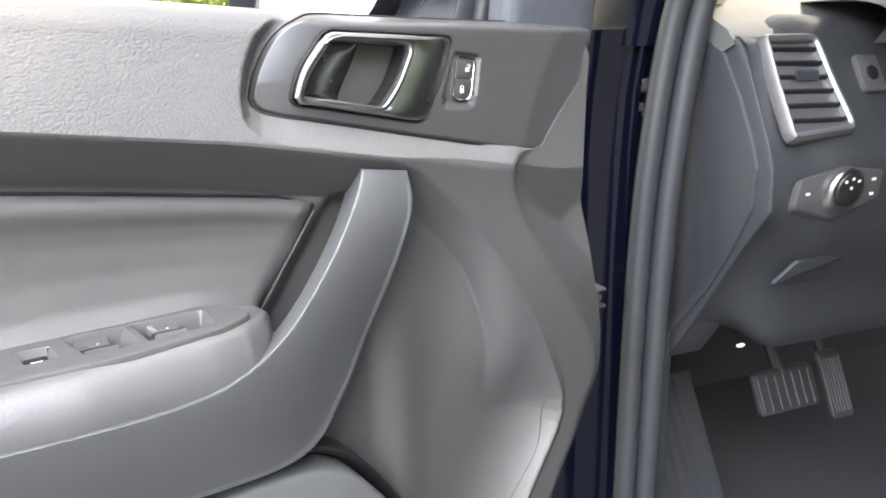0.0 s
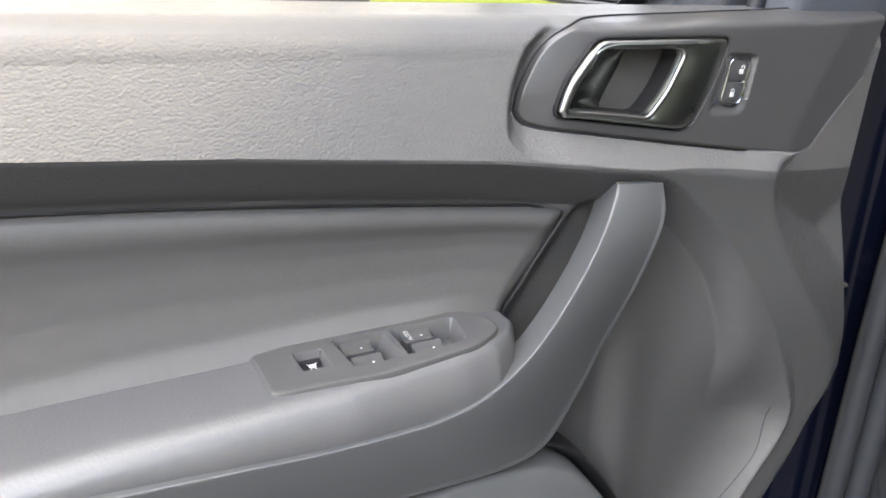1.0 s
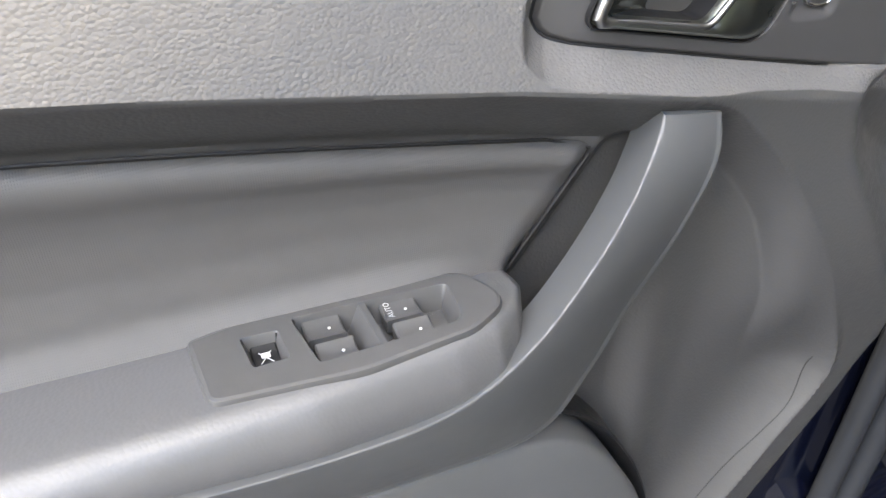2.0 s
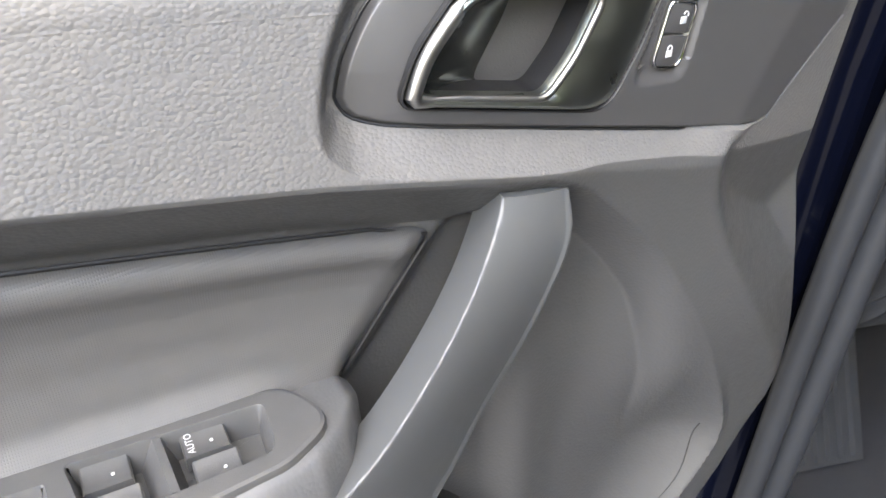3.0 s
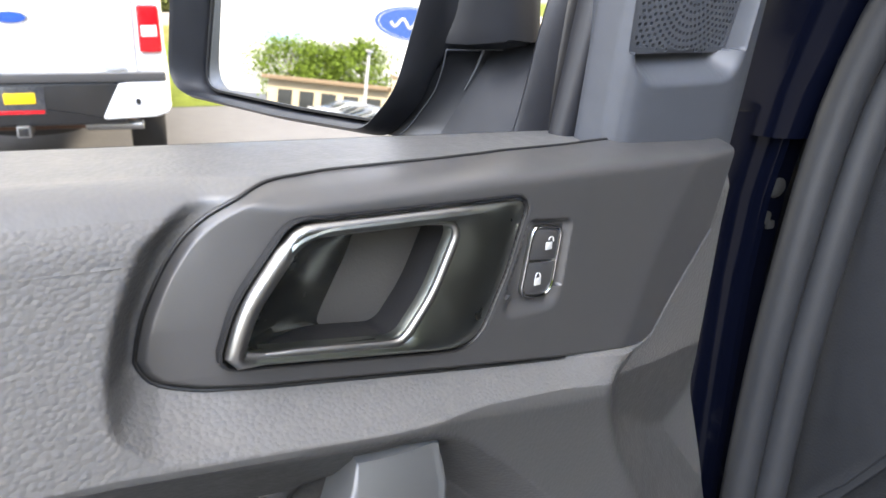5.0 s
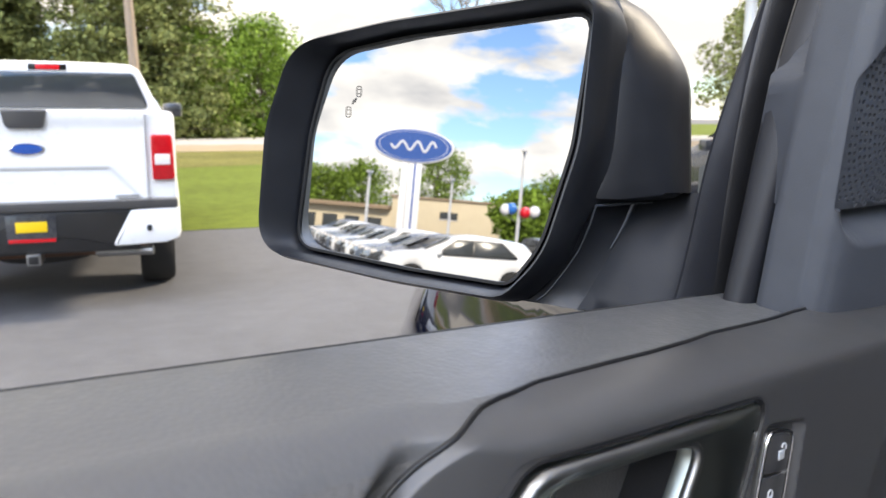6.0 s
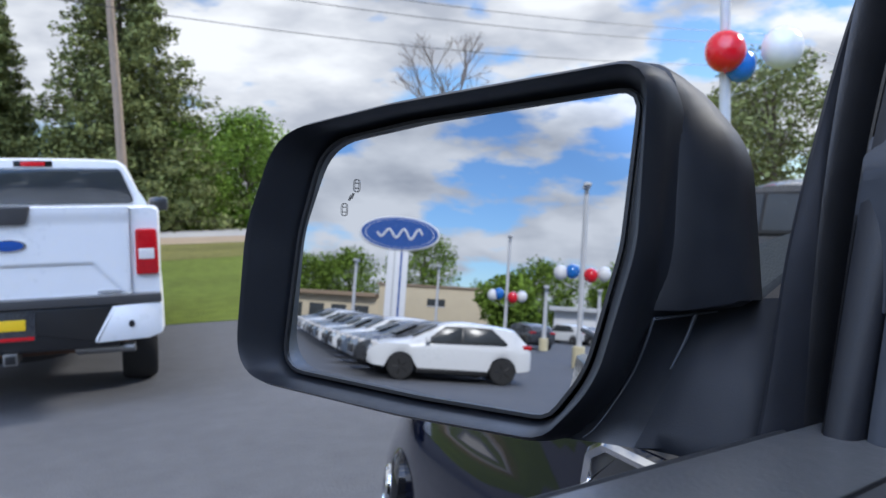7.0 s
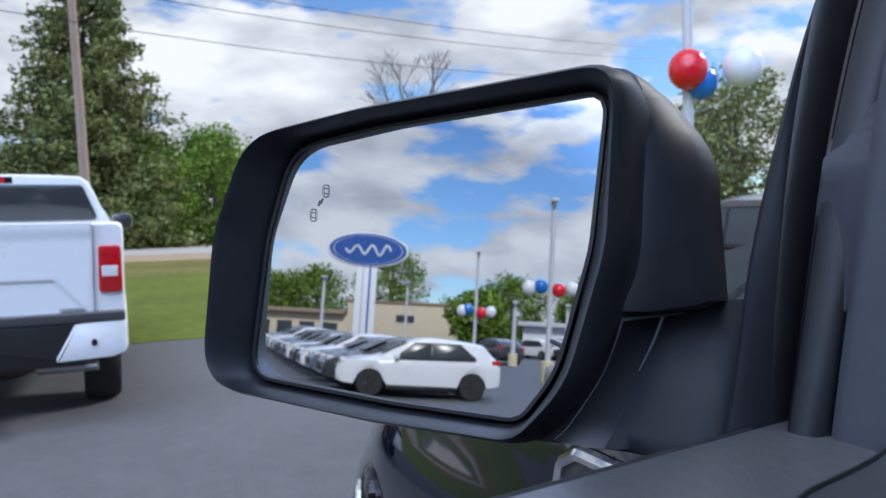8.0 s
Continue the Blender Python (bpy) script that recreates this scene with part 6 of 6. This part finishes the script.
lead = Vector((-20.85, 2.25, 0))
paints = [(WHITE, "white", GLOSS, 0.0), (DARKGREY, "black", SILVER, 0.05), (BLUEGREY, "blue-grey", SILVER, 0.10), (WHITE, "white", SILVER, 0.0), (DARKGREY, "dark grey", SILVER, 0.05), (WHITE, "white", SILVER, 0.1),
          (BLUEGREY, "blue-grey", SILVER, 0.05), (DARKGREY, "black", SILVER, 0.0), (SILVER, "silver", SILVER, 0.05), (WHITE, "white", SILVER, 0.0), (SILVER, "silver", SILVER, 0.1), (BLUEGREY, "blue", SILVER, 0.0)]
for k, (m, w, r, low) in enumerate(paints):
    p = lead + Vector((-0.935, 0.355, 0)) * (2.95 * k) + Vector((-0.8, 0.08, 0)) * (k == 0)
    suv((p.x, p.y, float(ground_z(p.x, p.y))), m, w, r, -13.0 if k == 0 else -20.8, lower=low, label="white crossover with black wheels at the end of the row" if k == 0 else None)
suv((-50.5, 0.2, -0.35), DARKGREY, "black", SILVER, 60, "cars across the lot", label="black crossover parked across the lot")
suv((-62.5, -3.0, -0.25), WHITE, "white", SILVER, 40, "cars across the lot", label="white crossover parked across the lot")
suv((-60.0, -6.6, -0.25), DARKGREY, "dark grey", SILVER, 40, "cars across the lot", label="dark grey crossover parked across the lot")
suv((8.6, 4.3, GROUND - 0.01), DARKGREY, "black", SILVER, -14.5, "", label="black crossover parked beyond the bonnet")


# ---- white pickup parked ahead ----
TR_AT = (0.600, 5.88, GROUND - 0.01)
truck = thing("white_pickup", "white crew-cab pickup parked facing away", "pickup", TR_AT, -14.5)


def shell(sections, mat, name, label=""):
    """A body lofted along y from (y, half width, low, high, roundness)."""
    rows = []
    for y, hw, lo, hi, r in sections:
        p = rounded([(-hw, lo, r), (-hw, hi, r), (hw, hi, r), (hw, lo, r)], seg=4)
        rows.append([(a, y, b) for a, b in p])
    return part(name, grid_mesh(rows, True, None, True, True), mat, truck, label)


shell([(0.03, 0.985, 0.62, 1.42, 0.05), (0.06, 1.0, 0.60, 1.44, 0.06), (1.0, 1.01, 0.60, 1.44, 0.06), (1.85, 1.01, 0.60, 1.44, 0.06)], WHITE, "cargo_bed", "white cargo bed")
cab_rows = []
for y, hb, ht, hi in ((1.87, 0.98, 0.76, 1.93), (1.95, 0.99, 0.78, 1.955), (2.6, 1.0, 0.80, 1.975), (3.4, 1.0, 0.80, 1.96), (3.9, 1.0, 0.76, 1.86), (4.5, 1.0, 0.86, 1.42), (5.6, 0.98, 0.9, 1.30), (5.8, 0.9, 0.85, 1.1)):
    p = [(-hb, 0.55), (-hb, 1.36), (-(hb + ht) / 2 - 0.01, min(1.62, hi - 0.08)), (-ht, hi - 0.05), (-ht + 0.09, hi), (0, hi + 0.012), (ht - 0.09, hi), (ht, hi - 0.05), ((hb + ht) / 2 + 0.01, min(1.62, hi - 0.08)), (hb, 1.36), (hb, 0.55)]
    cab_rows.append([(x, y, z) for x, z in spline(p, 45)])
part("cab", grid_mesh(cab_rows, False), WHITE, truck, "white cab")
bm = bmesh.new()
bm.faces.new([bm.verts.new((x, 1.869, z)) for x, _, z in cab_rows[0]])
part("cab_back", bm, WHITE, truck, "white cab back wall")
part("rear_window", slab(rounded([(-0.86, 1.47, 0.05), (-0.735, 1.865, 0.06), (0.735, 1.865, 0.06), (0.86, 1.47, 0.05)], seg=5), 1.875, 1.845, lambda a, b, d: (a, d, b), 0.01), DARKGLASS, truck, "dark tinted rear window")
part("brake_lamp", block(-0.10, 0.10, 1.855, 1.90, 1.885, 1.93, 0.008), REDLENS, truck, "red high-level brake lamp")
part("lamp_surround", block(-0.16, 0.16, 1.862, 1.89, 1.878, 1.938, 0.008), GLOSS, truck, "black lamp surround")


def tailgate_face(x, z):
    """Relief of the pressed tailgate."""
    y = -0.005
    y -= 0.018 * float(smooth01((z - 1.30) / 0.10))
    d = max(abs(x) - 0.52 - (1.02 - z) * 0.9 * (z < 1.02), 0)
    y += 0.020 * float(smooth01((1.03 - z) / 0.02) * smooth01((z - 0.74) / 0.06)) * (1 - float(smooth01(d / 0.03)))
    return y + 0.02 * float(smooth01((abs(x) - 0.76) / 0.02)) * 0.3


bm = grid_mesh([[(x, tailgate_face(x, z), z) for x in np.linspace(-0.785, 0.785, 90)] for z in np.linspace(0.70, 1.43, 60)])
grid_mesh([[(x, y, 1.43) for x in (-0.785, 0.785)] for y in (-0.023, 0.03)], False, bm)
gate = part("tailgate", bm, WHITE, truck, "white pressed tailgate")
part("tailgate_spoiler", slab(rounded([(-0.12, 1.31, 0.04), (-0.15, 1.445, 0.02), (0.15, 1.445, 0.02), (0.12, 1.31, 0.04)], seg=4), 0.0, -0.045, lambda a, b, d: (a, d, b), 0.015), BEZEL, gate, "black handle trim")
bm = spin([(0.115, 0.0), (0.115, 0.012), (0.105, 0.018), (0.0005, 0.02)], 40, lambda x, y, h: (x, 0.004 - h - 0.005, 1.165 + y * 0.40))
part("badge", bm, BRIGHT, gate, "chrome oval badge")
bm = spin([(0.100, 0.018), (0.0005, 0.0235)], 40, lambda x, y, h: (x, 0.0 - h - 0.003, 1.165 + y * 0.36))
part("badge_field", bm, SIGNBLUE, gate, "dark blue badge field")
part("gate_lettering", block(0.56, 0.72, -0.006, 0.004, 0.80, 0.82, 0.002), SILVER, gate, "small chrome bar of unreadable lettering")
for s in (-1, 1):
    lamp = slab(rounded([(s * 0.825, 0.925, 0.02), (s * 0.825, 1.265, 0.02), (s * 0.975, 1.265, 0.03), (s * 0.985, 0.925, 0.03)], seg=4), 0.06, -0.012, lambda a, b, d: (a, d, b), 0.012)
    tl = part("tail_light", lamp, REDLENS, truck, "red tail light with a clear reversing lamp")
    part("reversing_lamp", block(*sorted((s * 0.845, s * 0.955)), -0.018, 0.0, 1.04, 1.12, 0.006), CLEARLENS, tl, "clear reversing lamp")
    part("side_mirror", block(*sorted((s * 1.02, s * 1.24)), 3.28, 3.42, 1.38, 1.57, 0.065), DARKGREY, truck, "black door mirror")
    bm = slab(rounded([(s * 0.52, 0.50, 0.02), (s * 0.66, 0.715, 0.02), (s * 1.0, 0.735, 0.03), (s * 1.0, 0.535, 0.04), (s * 0.9, 0.51, 0.03)], seg=4), 0.16, -0.135, lambda a, b, d: (a, d + 0.10 * max(0, abs(a) - 0.8), b), 0.02)
    part("bumper_end", bm, WHITE, truck, "white painted bumper end")
    part("bumper_sensor", spin([(0.02, 0), (0.02, 0.004), (0.0005, 0.005)], 14, lambda x, y, h: (s * 0.78 + x, -0.134 - h, 0.60 + y)), BLACK, truck, "black parking sensor")
    bm = spin([(0.24, -0.14), (0.37, -0.14), (0.395, -0.11), (0.40, 0.0), (0.395, 0.11), (0.37, 0.14), (0.24, 0.14)], 44, lambda a, b, h: (s * 0.84 + h, 1.05 + a, 0.40 + b))
    ty = part("rear_tyre", bm, TYRE, truck, "black rear tyre")
    part("rim", spin([(0.25, 0.12), (0.22, 0.09), (0.0005, 0.10)], 28, lambda a, b, h: (s * 0.84 + s * h, 1.05 + a, 0.40 + b)), SILVER, ty, "silver rim")
    bm = spin([(0.24, -0.14), (0.37, -0.14), (0.395, -0.11), (0.40, 0.0), (0.395, 0.11), (0.37, 0.14), (0.24, 0.14)], 44, lambda a, b, h: (s * 0.84 + h, 4.75 + a, 0.40 + b))
    part("front_tyre", bm, TYRE, truck, "black front tyre")
    arch = [(s * 1.0, 1.05 + 0.47 * math.cos(a), 0.44 + 0.47 * math.sin(a)) for a in np.linspace(0.1, math.pi - 0.1, 24)]
    part("arch_lip", tube(arch, 0.035, 8), WHITE, truck, "white wheel arch lip")
bm = slab(rounded([(-0.70, 0.47, 0.02), (-0.70, 0.725, 0.02), (0.70, 0.725, 0.02), (0.70, 0.47, 0.02)], seg=3), 0.15, -0.11, lambda a, b, d: (a, d, b), 0.02)
part("bumper_middle", bm, BLACK, truck, "dark grey bumper middle")
part("step_pad", block(-0.99, 0.99, -0.128, 0.05, 0.725, 0.790, 0.012), BEZEL, truck, "dark grey bumper step pad")
pl = part("number_plate", block(-0.16, 0.16, -0.122, -0.110, 0.54, 0.70, 0.006), DARKGREY, truck, "dark dealer plate")
part("plate_mark", block(-0.10, 0.10, -0.127, -0.121, 0.60, 0.66, 0.004), YELLOW, pl, "yellow bar on the plate")
part("plate_bar", block(-0.15, 0.15, -0.126, -0.121, 0.545, 0.565, 0.003), REDLENS, pl, "red bar on the plate")
bm = block(-0.045, 0.045, -0.16, 0.10, 0.40, 0.48, 0.006)
part("tow_hitch", bm, STEEL, truck, "steel tow hitch")
# black block paints the dark inside of the hitch's open end
part("hitch_hole", block(-0.032, 0.032, -0.164, -0.158, 0.412, 0.468, 0.002), BLACK, truck)
part("exhaust_pipe", tube([(0.40, 0.5, 0.44), (0.42, 0.05, 0.44), (0.80, -0.02, 0.45)], 0.035, 12), STEEL, truck, "steel exhaust pipe")
part("underbody", block(-0.75, 0.75, 0.16, 5.4, 0.40, 0.62, 0.04), RUST, truck, "rusty dark underbody")
part("axle", tube([(-0.75, 1.05, 0.40), (0.75, 1.05, 0.40)], 0.06, 10), RUST, truck, "rusty rear axle")
part("spare_wheel", spin([(0.0005, -0.1), (0.33, -0.1), (0.36, 0), (0.33, 0.1), (0.0005, 0.1)], 30, lambda x, y, h: (x, 0.62 + y, 0.44 + h)), TYRE, truck, "spare wheel under the bed")

# a lifted body: taller flanks under a slightly lower roof
for ob in [o for o in bpy.data.objects if o.type == "MESH" and (o.parent is truck or (o.parent is not None and o.parent.parent is truck))]:
    if ob.name.split(".")[0] not in ("rear_tyre", "front_tyre", "rim", "axle"):
        for v in ob.data.vertices:
            z = v.co.z
            v.co.z = z + 0.055 * float(smooth01((z - 0.45) / 0.25)) * (1 - 1.2 * float(smooth01((z - 1.42) / 0.5)))

# ---- dealer's sign, seen in the mirror ----
sign = thing("dealer_sign", "tall blue oval dealer sign on a white pylon", "sign", (-44.2, 8.05, -0.3), 80)
oval = [(2.42 * math.cos(a), 1.02 * math.sin(a)) for a in np.linspace(0, 2 * math.pi, 72, endpoint=False)]
for sc, d, m, nm, lb in ((1.0, 0.30, SIGNWHITE, "rim", "white rim of the oval"), (0.955, 0.315, SIGNBLUE, "face", "blue oval face"), (0.86, 0.322, SIGNWHITE, "ring", "thin white ring"), (0.845, 0.328, SIGNBLUE, "field", "blue inner field")):
    o = np.array(oval) * sc
    part(nm, stack([(inset(o, 0.03), -d), (o, -d + 0.03), (o, d - 0.03), (inset(o, 0.03), d)], lambda a, b, e: (a, e, 6.40 + b)), m, sign, lb)
wave = [(-1.35 + 2.7 * t, 0.33 * math.sin(t * 19) * (1 - 0.4 * t)) for t in np.linspace(0, 1, 60)]
for s in (-1, 1):
    part("mark", tube([(x, s * 0.335, 6.38 + z) for x, z in wave], 0.07, 6), SIGNWHITE, sign, "white flowing mark in place of the lettering")
part("pylon", block(-0.62, 0.62, -0.22, 0.22, 0.0, 5.45, 0.04), SIGNWHITE, sign, "white pylon")
for x in (-0.2, 0.2):
    part("pylon_groove", block(x - 0.06, x + 0.06, -0.235, 0.235, 0.0, 5.40, 0.01), SIGNBLUE if x < 0 else POLE, sign, "grey-blue pylon stripe")

# ---- building across the lot, seen in the mirror ----
hall = thing("sales_building", "long low beige commercial building", "building", (-76.0, 12.0, -0.3), 8)
part("wall", block(-3, 3, -8.5, 2.5, 0, 4.4, 0.05), BEIGE, hall, "beige rendered wall")
part("low_wing", block(-3, 2.6, 2.5, 16, 0, 3.1, 0.05), BEIGE, hall, "lower beige wing")
part("roof_edge", block(-3.2, 3.2, -8.7, 2.7, 4.4, 4.6, 0.04), BROWNROOF, hall, "brown roof edge")
part("low_roof", block(-3.2, 3.6, 2.7, 16.3, 3.1, 3.5, 0.05), BROWNROOF, hall, "brown roof of the wing")
for y, w, z in ((0.5, 0.9, 3.3), (-3.4, 1.8, 2.6)):
    wi = part("window", block(2.95, 3.06, y - w / 2, y + w / 2, z, z + 0.7, 0.02), TINTED, hall, "dark window")
    part("window_frame", block(2.98, 3.09, y - w / 2 - 0.06, y + w / 2 + 0.06, z - 0.06, z - 0.002, 0.01), SIGNWHITE, wi)
for k in range(5):
    part("wing_window", block(2.55, 2.66, 3.6 + 2.4 * k, 5.2 + 2.4 * k, 0.5, 2.2, 0.02), TINTED, hall, "dark shop window")
awning = thing("canopy_building", "pale low building with a flat canopy", "building", (-72.0, -5.5, -0.3), 8)
part("wall", block(-2, 2, -6, 3, 0, 2.9, 0.05), SIGNWHITE, awning, "pale wall")
part("canopy", block(-2.4, 3.0, -6.4, 3.4, 2.9, 3.3, 0.06), POLE, awning, "grey canopy")

# trees behind the building
for k, (x, y, h, w) in enumerate(((-94, 13.5, 11.4, 9.5), (-92, 22.5, 8.6, 10), (-91.5, 27, 7.6, 8), (-90, -1.5, 8.4, 9), (-62, 1.6, 4.9, 5.4), (-80, -9.0, 6.9, 7), (-92, -11, 8.5, 9), (-95, 5.0, 5.5, 8), (-96, 33, 8.5, 12))):
    broadleaf("broadleaf_tree", (x, y, GROUND), h, w, LEAF if k != 4 else LEAF_LIGHT, "green tree behind the sales building", 50 + k, clumps=40, per=170, leaf=0.22, low=0.12)
